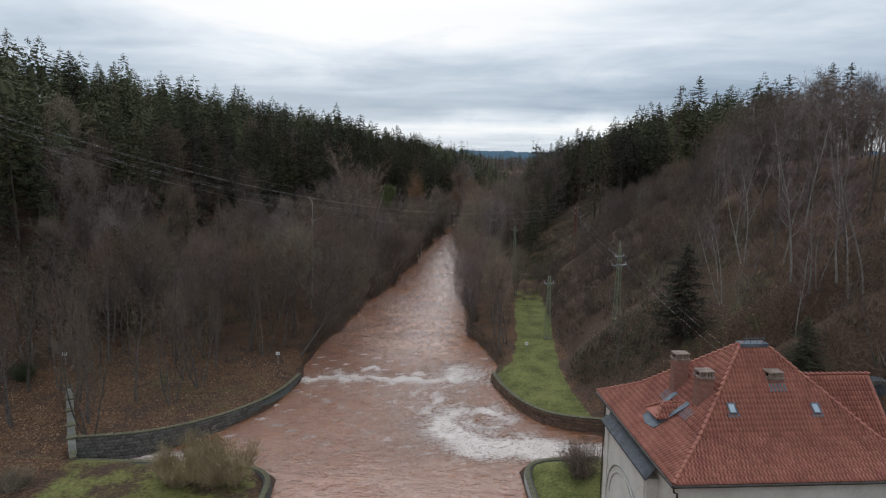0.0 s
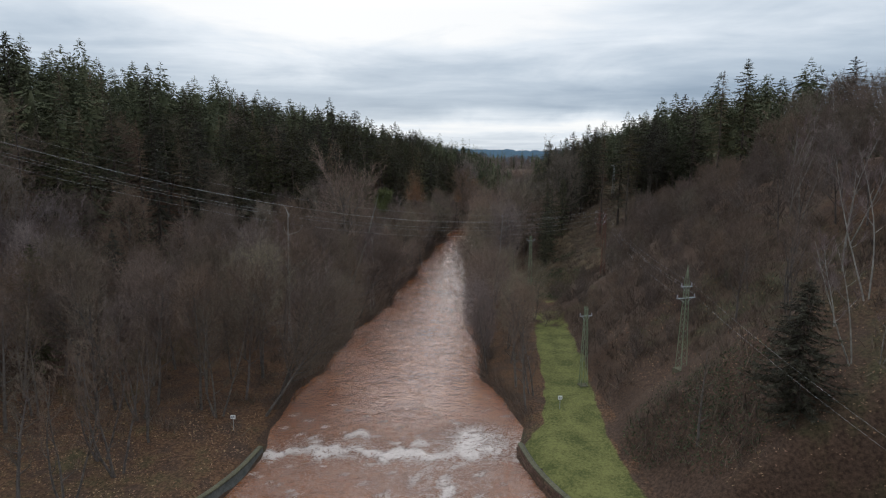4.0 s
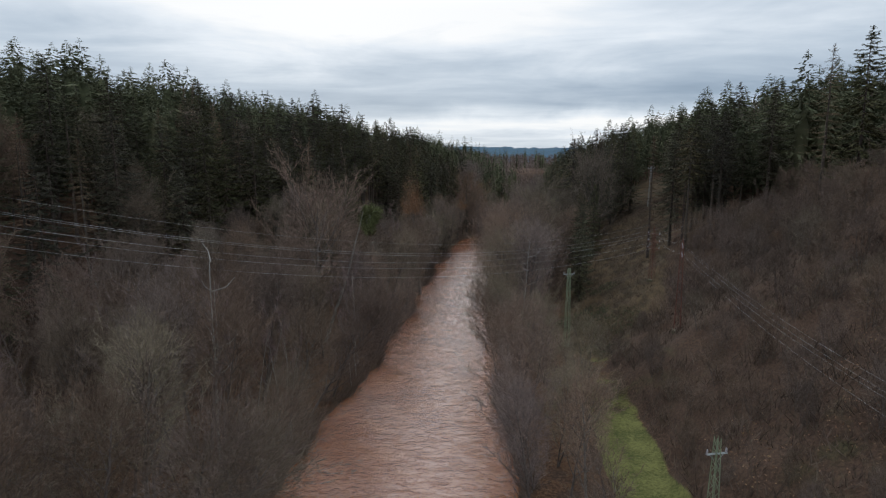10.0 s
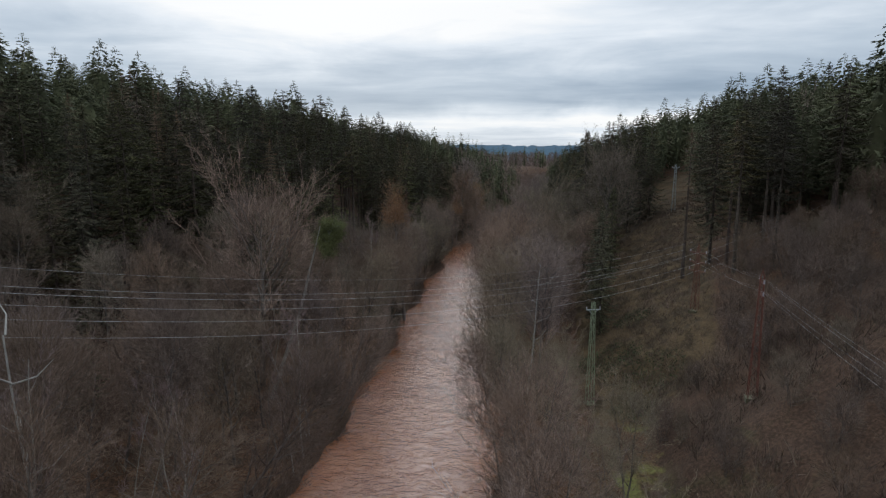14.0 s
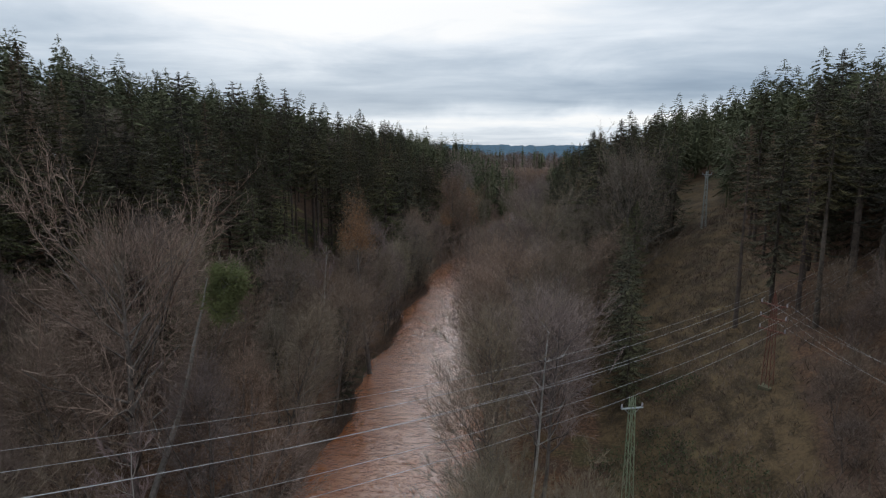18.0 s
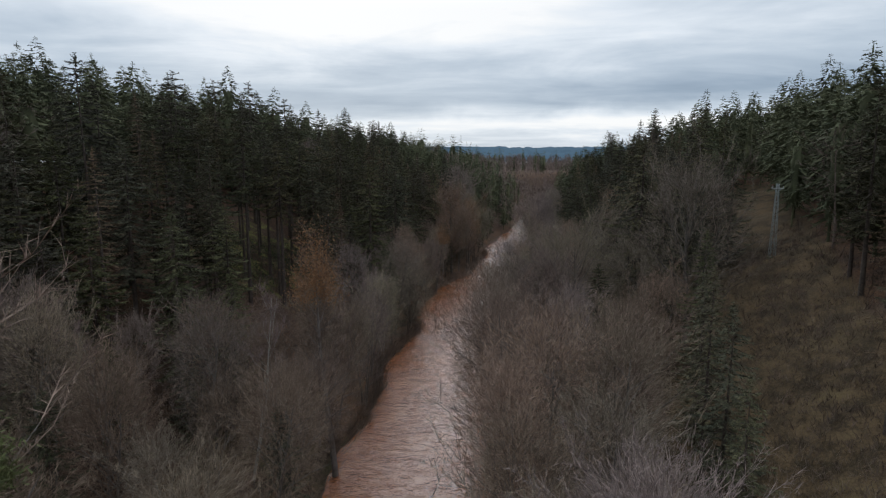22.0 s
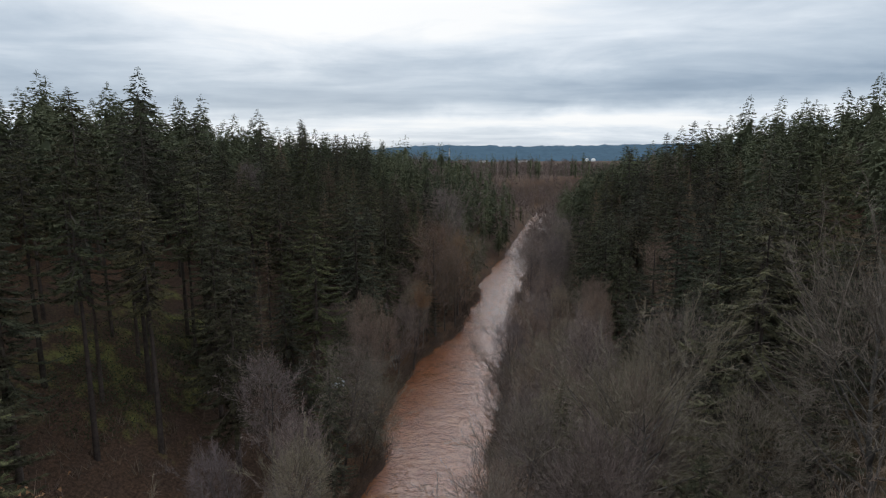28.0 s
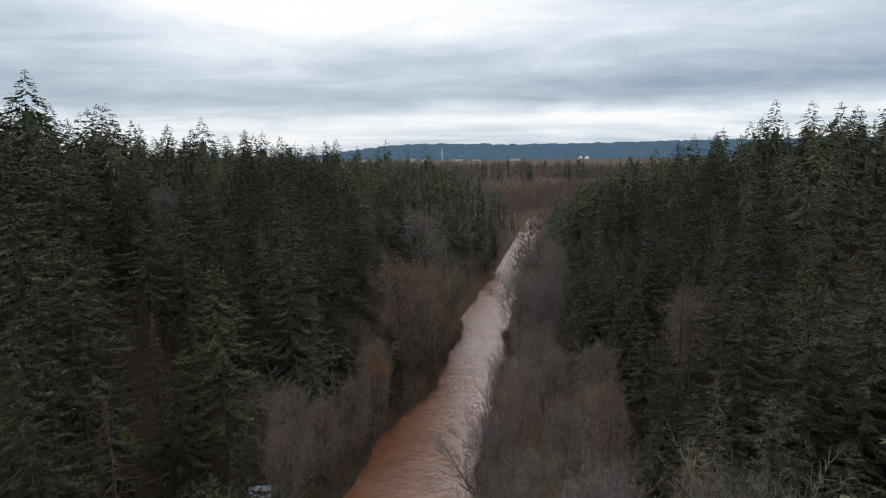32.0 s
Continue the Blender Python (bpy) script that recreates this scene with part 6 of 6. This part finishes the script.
# gutters and the downpipe at the corner
for a, b in (((-0.06, -0.08), (W + 0.06, -0.08)), ((-0.08, D), (-0.08, -0.08))):
    g = Bits()
    tube(g, [(a[0], a[1], EAVE - 0.06), (b[0], b[1], EAVE - 0.06)], [0.085, 0.085], 8)
    part("gutter", mesh_from("gutter", *g.arrays()), GUTTER, HOUSE)
g = Bits()
tube(g, [(0.0, 0.0, EAVE - 0.1), (0.05, 0.05, EAVE - 0.45), (0.48, 0.48, EAVE - 0.8), (0.48, 0.48, 0)], [0.055] * 4, 7)
part("downpipe", mesh_from("downpipe", *g.arrays()), GUTTER, HOUSE)
g = Bits()
tube(g, [(0.0, D, EAVE - 0.1), (0.48, D - 0.48, EAVE - 0.8), (0.46, D - 0.5, 0)], [0.055] * 3, 7)
part("downpipe", mesh_from("downpipe", *g.arrays()), GUTTER, HOUSE)

# the river front: a shallow bay with a slate pent roof and a moulded blind arch
bm = bmesh.new()
box(bm, (-0.15, 3.0, -2.0), (0.56, 10.2, 11.6))
BAY = part("bay", bm, RENDER, HOUSE, "cream rendered bay")
bm = bmesh.new()
vs = [bm.verts.new(q) for q in ((-0.42, 2.6, 11.7), (-0.42, 10.6, 11.7), (0.56, 10.2, 12.5), (0.56, 3.0, 12.5))]
bm.faces.new(vs)
r = bmesh.ops.extrude_face_region(bm, geom=bm.faces[:])
bmesh.ops.translate(bm, verts=[q for q in r["geom"] if isinstance(q, bmesh.types.BMVert)], vec=(0, 0, 0.12))
PENT = part("pent_roof", bm, SLATE, HOUSE, "dark slate pent roof")
for row in range(5):
    for k in range(22):
        bm = bmesh.new()
        f0, f1 = row / 5, (row + 1.15) / 5
        y0 = 2.75 + k * 0.354 + (0.17 if row % 2 else 0)
        vs = [bm.verts.new((-0.44 + 1.0 * f, y, 11.83 + 0.8 * f + (0.025 if f == f0 else 0.005))) for f, y in ((f0, y0), (f0, y0 + 0.34), (min(f1, 1), y0 + 0.34), (min(f1, 1), y0))]
        bm.faces.new(vs[::-1])
        r = bmesh.ops.extrude_face_region(bm, geom=bm.faces[:])
        bmesh.ops.translate(bm, verts=[q for q in r["geom"] if isinstance(q, bmesh.types.BMVert)], vec=(0, 0, 0.015))
        part("slate", bm, SLATE, PENT)
for rad, wd in ((2.9, 0.16), (2.4, 0.10)):
    g = Bits()
    t = np.linspace(0, math.pi, 25)
    tube(g, np.stack([np.full(25, -0.16), 6.6 + rad * np.cos(t), 7.2 + rad * np.sin(t)], 1), np.full(25, wd / 2), 6)
    part("arch_moulding", mesh_from("arch_moulding", *g.arrays()), CONCRETE, BAY)
for y in (3.4, 9.8):
    bm = bmesh.new()
    box(bm, (-0.24, y - 0.2, 0), (-0.14, y + 0.2, 11.4))
    part("pilaster", bm, RENDER, BAY)

# the annex
ANNEX = new("annex")
ANNEX.parent = HOUSE
bm = bmesh.new()
box(bm, (11.5, 5.0, -2.0), (16.4, 9.8, 13.05))
part("wall", bm, RENDER, ANNEX)
bm = bmesh.new()
R_, A_ = 16.35, 12.85
vs = [bm.verts.new(q) for q in ((11.3, 4.55, A_), (16.75, 4.55, A_), (16.75, 7.4, R_), (11.3, 7.4, R_), (11.3, 10.25, A_), (16.75, 10.25, A_))]
bm.faces.new((vs[0], vs[1], vs[2], vs[3]))
bm.faces.new((vs[3], vs[2], vs[5], vs[4]))
r = bmesh.ops.extrude_face_region(bm, geom=bm.faces[:])
bmesh.ops.translate(bm, verts=[q for q in r["geom"] if isinstance(q, bmesh.types.BMVert)], vec=(0, 0, -0.14))
part("roof", bm, TILE_JOINED, ANNEX)
tvs, tfs, n = [], [], 0
ang = math.atan2(R_ - A_, 2.85)
for k in range(13):
    for j in range(23):
        m = np.array(pose(11.5 + j * TW, 4.55 + k * STEP * math.cos(ang), A_ + k * STEP * math.sin(ang) + 0.01) @ Matrix.Rotation(ang, 4, "X"))
        if k * STEP * math.cos(ang) < 2.75:
            tvs.append(tile_v @ m[:3, :3].T + m[:3, 3])
            tfs.append(tile_f + n)
            n += len(tile_v)
tagged(part("roof_tiles", mesh_from("roof_tiles", np.concatenate(tvs), np.concatenate(tfs)), TILE_JOINED, ANNEX), "red pantiles in rows", kind="stuff")
for k in range(14):
    ob = new("ridge_tile", HIP)
    ob.parent = ANNEX
    ob.matrix_basis = Matrix.Translation((11.4 + k * 0.385, 7.4, R_ + 0.02)) @ Matrix.Rotation(-math.pi / 2, 4, "Z")
bm = bmesh.new()
box(bm, (16.45, 5.2, 13.0), (16.5, 9.6, 13.1))
vs = [bm.verts.new(q) for q in ((16.4, 4.9, 12.9), (16.4, 9.9, 12.9), (16.4, 7.4, R_ - 0.15))]
bm.faces.new(vs)
part("gable", bm, RENDER, ANNEX)
g = Bits()
tube(g, [(11.4, 4.47, A_ - 0.08), (16.8, 4.47, A_ - 0.08)], [0.08, 0.08], 8)
part("gutter", mesh_from("gutter", *g.arrays()), GUTTER, ANNEX)


# ---------------------------------------------------------------- walls by the water
def curve_points(pts, step):
    """Points at even steps along a smooth curve through pts."""
    pts = np.array(pts, float)
    seg = np.concatenate([[0], np.cumsum(np.linalg.norm(np.diff(pts[:, :2], axis=0), axis=1))])
    s = np.linspace(0, seg[-1], max(2, int(seg[-1] / step)))
    out = np.stack([np.interp(s, seg, pts[:, i]) for i in range(pts.shape[1])], 1)
    for _ in range(6):
        out[1:-1] = (out[:-2] + out[2:]) / 4 + out[1:-1] / 2
    return out


def river_wall(name, pts, side, stone, label, seed):
    """A retaining wall along the water: core, coping stones and a face of separate stones. pts: x, y, top."""
    r = np.random.default_rng(seed)
    c = curve_points(pts, 0.8)
    d = unit(np.gradient(c[:, :2], axis=0))
    nrm = np.stack([-d[:, 1], d[:, 0]], 1) * side          # towards the water
    root = thing(name, 0, 0, 0, 0, label, "wall")
    k = len(c)
    V = []
    for off, up in ((0.25, -3.5), (0.0, 0.0), (-0.55, 0.0), (-0.55, -3.5)):
        z = np.full(k, -3.0) if up < -1 else c[:, 2]
        V.append(np.stack([c[:, 0] + nrm[:, 0] * off, c[:, 1] + nrm[:, 1] * off, z], 1))
    V = np.concatenate(V)
    i = np.arange(k - 1)
    F = np.concatenate([np.stack([i + a * k, i + 1 + a * k, i + 1 + b * k, i + b * k], 1) for a, b in ((0, 1), (1, 2), (2, 3))])
    part("core", mesh_from("core", V, F), MORTAR, root)
    unit_stone = bmesh.new()
    bmesh.ops.create_cube(unit_stone, size=1.0)
    bmesh.ops.bevel(unit_stone, geom=unit_stone.edges[:], offset=0.14, segments=1, affect="EDGES")
    shapes = []
    for q in range(4):
        me = bpy.data.meshes.new("stone")
        b2 = unit_stone.copy()
        for v in b2.verts:
            v.co += Vector(r.normal(0, 0.05, 3))
        b2.to_mesh(me)
        b2.free()
        me.materials.append(stone)
        shapes.append(me)
    cop = bpy.data.meshes.new("coping_stone")
    unit_stone.to_mesh(cop)
    unit_stone.free()
    cop.materials.append(MOSS)
    for j in range(k - 1):
        p, q = c[j], c[j + 1]
        w = np.linalg.norm(q[:2] - p[:2])
        mid = (p + q) / 2
        ang = math.degrees(math.atan2(*(q[:2] - p[:2])[::-1]))
        ob = new("coping_stone", cop)
        ob.parent = root
        ob.matrix_basis = pose(mid[0] - nrm[j][0] * 0.16, mid[1] - nrm[j][1] * 0.16, mid[2] + 0.04, 0, 0, ang) @ Matrix.Diagonal((w * 0.985, 0.5, 0.16, 1))
    made = 0
    for j in range(k - 1):
        p, q = c[j], c[j + 1]
        h = min(p[2], q[2]) + 0.9
        rows = max(1, int(h / 0.36))
        for row in range(rows):
            for u in (0.25, 0.75):
                if made >= 290:
                    break
                m = p + (q - p) * (u + (0.12 if row % 2 else -0.12))
                zz = min(p[2], q[2]) - 0.22 - row * 0.36
                ob = new("stone", shapes[r.integers(0, 4)])
                ob.parent = root
                ang = math.degrees(math.atan2(*(q[:2] - p[:2])[::-1]))
                f = 0.02 + 0.25 * (row * 0.36) / 3.5
                ob.matrix_basis = pose(m[0] + nrm[j][0] * f, m[1] + nrm[j][1] * f, zz, 0, 0, ang) @ Matrix.Diagonal((r.uniform(0.36, 0.47), 0.22, r.uniform(0.29, 0.38), 1))
                made += 1


river_wall("river_wall", [(-37.6, 54.4, 2.3), (-34, 55.6, 2.0), (-31, 57.2, 1.7), (-27.6, 60.4, 1.3), (-25.2, 63.9, 0.9), (-22.8, 68.2, 0.6), (-21.4, 73, 0.35), (-20.8, 78.4, 0.15)], -1, STONE,
           "curved grey stone wall with mossy coping beside the river", 3)
river_wall("river_wall", [(22, 61.2, 1.3), (18.6, 62.4, 1.1), (15, 63.2, 1.0), (12.2, 64.6, 0.8), (10, 67.6, 0.65), (8.6, 70.7, 0.6), (7.4, 74.5, 0.5), (6.7, 79.2, 0.35)], 1, STONE_BROWN,
           "curved brown stone wall below the grass strip", 4)
river_wall("quay_edge", [(7.6, 20, 0.15), (8.1, 48, 0.15), (7.8, 53.8, 0.15), (9.5, 55.2, 0.15), (16, 55.6, 0.15)], 1, CONCRETE, "low concrete edge of a small lawn", 5)
river_wall("quay_edge", [(-18.5, 30, 0.3), (-16.2, 47, 0.3), (-16.6, 51.4, 0.3), (-19, 52.9, 0.35), (-29, 53.4, 0.4), (-37, 53.6, 0.4)], -1, STONE, "low stone edge of a grassy spit", 6)


def balustrade():
    """A row of pale stone pillars with caps on a low mossy wall."""
    root = thing("pillar_fence", 0, 0, 0, 0, "pale stone pillars on a mossy low wall", "fence")
    a, b = np.array([-45.4, 65.2]), np.array([-37.0, 52.8])
    for t, h in ((0.0, 1.7), (0.22, 1.5), (0.45, 1.5), (0.7, 1.5), (0.88, 1.9)):
        p = a + (b - a) * t
        z = float(ground_z(*p)) + 0.4
        pil = new("pillar")
        pil.parent = root
        pil.matrix_basis = pose(p[0], p[1], z, 0, 0, 34)
        bm = bmesh.new()
        box(bm, (-0.35, -0.35, -1.5), (0.35, 0.35, h))
        bmesh.ops.bevel(bm, geom=bm.edges[:], offset=0.04, segments=1, affect="EDGES")
        part("shaft", bm, CONCRETE, pil)
        bm = bmesh.new()
        box(bm, (-0.45, -0.45, h), (0.45, 0.45, h + 0.18))
        bmesh.ops.bevel(bm, geom=bm.edges[:], offset=0.05, segments=1, affect="EDGES")
        part("cap", bm, MOSS, pil)
    d = b - a
    ang = math.degrees(math.atan2(d[1], d[0]))
    L = float(np.linalg.norm(d))
    bm = bmesh.new()
    box(bm, (0, -0.25, -2.5), (L, 0.25, 1.0))
    ob = part("low_wall", bm, MOSS, root)
    ob.matrix_basis = pose(a[0], a[1], float(ground_z(*a)) - 0.4, 0, 2.5, ang)


balustrade()


def sign(x, y, h, w, z=None):
    root = thing("small_sign", x, y, float(ground_z(x, y)), 0, "small white sign with dark print on a thin post", "sign", "signs by the water")
    g = Bits()
    tube(g, [(0, 0, -0.3), (0, 0, h)], [0.035, 0.03], 6)
    part("post", mesh_from("post", *g.arrays()), STEEL_GREY, root)
    bm = bmesh.new()
    box(bm, (-w / 2, -0.045, h - 0.12), (w / 2, -0.03, h + 0.33))
    part("plate", bm, WHITE, root)
    for s in (-1, 1):
        bm = bmesh.new()
        box(bm, (s * w * 0.2 - 0.06, -0.051, h), (s * w * 0.2 + 0.06, -0.046, h + 0.2))
        part("print", bm, DARK, root)


sign(-54.0, 77.4, 1.5, 0.75)
sign(-24.9, 81.2, 1.5, 0.55)
sign(12.8, 87.5, 1.4, 0.5)


TWIG_TAN = plain("tan_bush_twigs", (0.185, 0.140, 0.078), (0.310, 0.240, 0.135), 0.4, 0.95, 0, vary=0.1)


def shrub(seed, x, y, rad, h, n, mat, label):
    """A dense leafless bush of many thin stems."""
    r = np.random.default_rng(seed)
    root = thing("bush", x, y, float(ground_z(x, y)), 0, label, "bush", "bushes by the water")
    st, tw = Bits(), Bits()
    ends = []
    for k in range(46):
        az, q = r.uniform(0, 6.28), rad * math.sqrt(r.uniform(0, 1))
        p = path(r, [q * 0.35 * math.cos(az), q * 0.35 * math.sin(az), -0.2], [math.cos(az) * q / rad, math.sin(az) * q / rad, 1.1], h * r.uniform(0.7, 1.1), 4, 0.12, 0.05)
        tube(st, p, np.linspace(1, 0.3, 5) * 0.03, 3)
        ends.append(p)
    E = np.concatenate([e[1:] for e in ends])
    b = E[r.integers(0, len(E), n)] + r.normal(0, 0.25, (n, 3))
    slivers(tw, b, unit(r.normal(0, 0.6, (n, 3)) + [0, 0, 0.9]) * r.uniform(0.4, 1.0, (n, 1)), r.uniform(0.02, 0.045, n), r)
    part("stem", mesh_from("stem", *st.arrays()), BARK, root)
    part("crown", mesh_from("crown", *tw.arrays()), mat, root)


shrub(1, -24.4, 50.0, 3.7, 3.5, 11000, TWIG_TAN, "dense olive-brown leafless bush on the grassy spit")
shrub(2, -20.6, 49.6, 3.4, 3.2, 9000, TWIG_TAN, "dense olive-brown leafless bush on the grassy spit")
shrub(3, 13.4, 51.5, 2.0, 2.9, 3600, TWIG, "grey leafless bush on the small lawn")
shrub(4, -56.0, 72.0, 2.0, 2.2, 2000, BRAMBLE, "dark evergreen bush on the leaf-covered slope")
shrub(5, -38.5, 47.0, 1.8, 1.6, 1500, TWIG_PALE, "dry bush beside the stone pillars")


DEAD_WOOD = plain("bleached_dead_wood", (0.20, 0.19, 0.175), (0.36, 0.345, 0.32), 1.5, 0.9, 0.3)


def dead_trunk(x, y, top, r):
    """A leaning dead trunk, bare and pale."""
    root = thing("dead_trunk", x, y, float(ground_z(x, y)), 0, "pale leaning dead trunk among bare trees", "tree")
    g = Bits()
    q = np.linspace(0, 1, 8)[:, None]
    p = np.array([0, 0, -0.5]) + (np.array(top) - [x, y, float(ground_z(x, y))] + [0, 0, 0.5]) * q
    tube(g, p + np.array([0.12, 0.05, 0]) * np.sin(q * 5), np.linspace(r, r * 0.35, 8), 7)
    part("trunk", mesh_from("trunk", *g.arrays()), DEAD_WOOD, root)
    for k in range(9):
        g = Bits()
        b = p[3 + k % 5]
        a = k * 2.1
        e = b + np.array([math.cos(a), math.sin(a), 0.6 + 0.3 * math.sin(k * 1.7)]) * (1.1 + 0.6 * math.sin(k * 2.3))
        tube(g, [b, e, e + np.array([math.cos(a + 0.6), math.sin(a + 0.6), 1.0]) * 0.9], [0.07, 0.045, 0.015], 4)
        part("stub", mesh_from("stub", *g.arrays()), DEAD_WOOD, root)


dead_trunk(10.2, 152.0, (12.1, 154.5, 17.5), 0.15)
dead_trunk(-27.5, 113.0, (-26.0, 110.5, 22.0), 0.14)




def hut(x, y, w, h, peak, roof, label):
    """A small plank hut with a four-sided roof."""
    root = thing("garden_hut", x, y, float(ground_z(x, y)), 12, label, "hut")
    for k in range(4):
        wall = new("wall")
        wall.parent = root
        wall.matrix_basis = pose(0, 0, 0, 0, 0, 90 * k)
        for i in range(8):
            bm = bmesh.new()
            a = -w / 2 + i * w / 8
            box(bm, (a + 0.01, -w / 2 - 0.02 * (i % 2), -0.4), (a + w / 8 - 0.005, -w / 2 + 0.05, h))
            part("plank", bm, BARK_DARK, wall)
    bm = bmesh.new()
    e = w / 2 + 0.3
    vs = [bm.verts.new(q) for q in ((-e, -e, h - 0.05), (e, -e, h - 0.05), (e, e, h - 0.05), (-e, e, h - 0.05), (0, 0, h + peak))]
    for i in range(4):
        bm.faces.new((vs[i], vs[(i + 1) % 4], vs[4]))
    bm.faces.new(vs[3::-1])
    part("roof", bm, roof, root, "pale sheet roof")
    for k in range(4):
        g = Bits()
        a = math.radians(45 + 90 * k)
        tube(g, [(e * 1.414 * math.cos(a), e * 1.414 * math.sin(a), h - 0.03), (0, 0, h + peak + 0.02)], [0.05, 0.05], 5)
        part("roof_ridge", mesh_from("roof_ridge", *g.arrays()), roof, root)


ROOF_SHEET = plain("pale_sheet_roof", (0.30, 0.34, 0.37), (0.48, 0.52, 0.55), 1.2, 0.6, 0.1)
hut(-10.8, 266, 2.3, 2.0, 1.1, ROOF_SHEET, "small hut with a pale sheet roof under spruces")
hut(-1.6, 282, 1.5, 1.1, 0.25, STONE, "low dark shed with a pale lid on the bank")


def arch(x, y, z):
    """A dark stone arch with a pale rim, set into the slope."""
    root = thing("stone_arch", x, y, z, -20, "dark stone culvert arch with a pale rim on the slope", "arch")
    q = np.linspace(0, math.pi, 15)
    outer = [(1.9 * math.cos(a), 0, 1.9 * math.sin(a)) for a in q]
    bm = bmesh.new()
    vs = [bm.verts.new(p) for p in outer + [(-1.9, 0, -2.5), (1.9, 0, -2.5)]]
    f = bm.faces.new(vs)
    r = bmesh.ops.extrude_face_region(bm, geom=[f])
    bmesh.ops.translate(bm, verts=[g for g in r["geom"] if isinstance(g, bmesh.types.BMVert)], vec=(0, 2.6, 0))
    part("vault", bm, SLATE, root)
    for k in range(14):
        bm = bmesh.new()
        a0, a1 = q[k] + 0.01, q[k + 1] - 0.01
        c = [bm.verts.new((rr * math.cos(a), yy, rr * math.sin(a))) for yy in (-0.12, 0.05) for rr, a in ((1.65, a0), (2.0, a0), (2.0, a1), (1.65, a1))]
        for fc in ((0, 1, 2, 3), (7, 6, 5, 4), (0, 4, 5, 1), (1, 5, 6, 2), (2, 6, 7, 3), (3, 7, 4, 0)):
            bm.faces.new([c[i] for i in fc])
        part("stone", bm, STONE, root)


arch(37.8, 47.5, 10.0)


# ---------------------------------------------------------------- far plain: a town before the plateau
PALE = plain("pale_far_walls", (0.45, 0.45, 0.44), (0.6, 0.6, 0.59), 0.05, 0.9, 0)


def far_block(x, y, w, d, h, name, label):
    root = thing(name, x, y, 10.5, 0, label, "building", "buildings of the far town")
    bm = bmesh.new()
    box(bm, (-w / 2, -d / 2, 0), (w / 2, d / 2, h))
    part("wall", bm, PALE, root)
    bm = bmesh.new()
    vs = [bm.verts.new(q) for q in ((-w / 2 - 1, -d / 2 - 1, h), (w / 2 + 1, -d / 2 - 1, h), (w / 2 + 1, d / 2 + 1, h), (-w / 2 - 1, d / 2 + 1, h), (-w / 2, 0, h + d * 0.3), (w / 2, 0, h + d * 0.3))]
    for f in ((0, 1, 5, 4), (2, 3, 4, 5), (0, 4, 3), (1, 2, 5)):
        bm.faces.new([vs[i] for i in f])
    part("roof", bm, SLATE, root)


for x, y, w, h in ((-700, 3300, 60, 28), (-560, 3350, 50, 22), (-330, 3400, 70, 16), (-260, 3420, 30, 14), (-60, 3300, 60, 18), (20, 3350, 40, 14), (190, 3250, 60, 12), (300, 3300, 50, 10), (520, 3380, 70, 10), (-950, 3320, 60, 20)):
    far_block(x, y, w, 16, h, "far_building", "pale far building in the town below the plateau")
for x in (945, 985):
    root = thing("gas_dome", x, 3600, 11, 0, "white dome far off on the plain", "dome", "white domes")
    bm = bmesh.new()
    bmesh.ops.create_uvsphere(bm, u_segments=20, v_segments=10, radius=13)
    bmesh.ops.translate(bm, verts=bm.verts[:], vec=(0, 0, 6))
    part("shell", bm, WHITE, root)
    g = Bits()
    tube(g, [(0, 0, -2), (0, 0, 4)], [13.2, 13.2], 20)
    part("base", mesh_from("base", *g.arrays()), PALE, root)
root = thing("factory_chimney", 118, 3400, 11, 0, "tall slender chimney far off in the town", "chimney")
g = Bits()
tube(g, [(0, 0, -2), (0, 0, 50), (0, 0, 78)], [4.0, 3.2, 2.6], 10)
part("stack", mesh_from("stack", *g.arrays()), PALE, root)
g = Bits()
tube(g, [(0, 0, 70), (0, 0, 74)], [3.2, 3.2], 10)
part("band", mesh_from("band", *g.arrays()), STEEL_RUST, root)
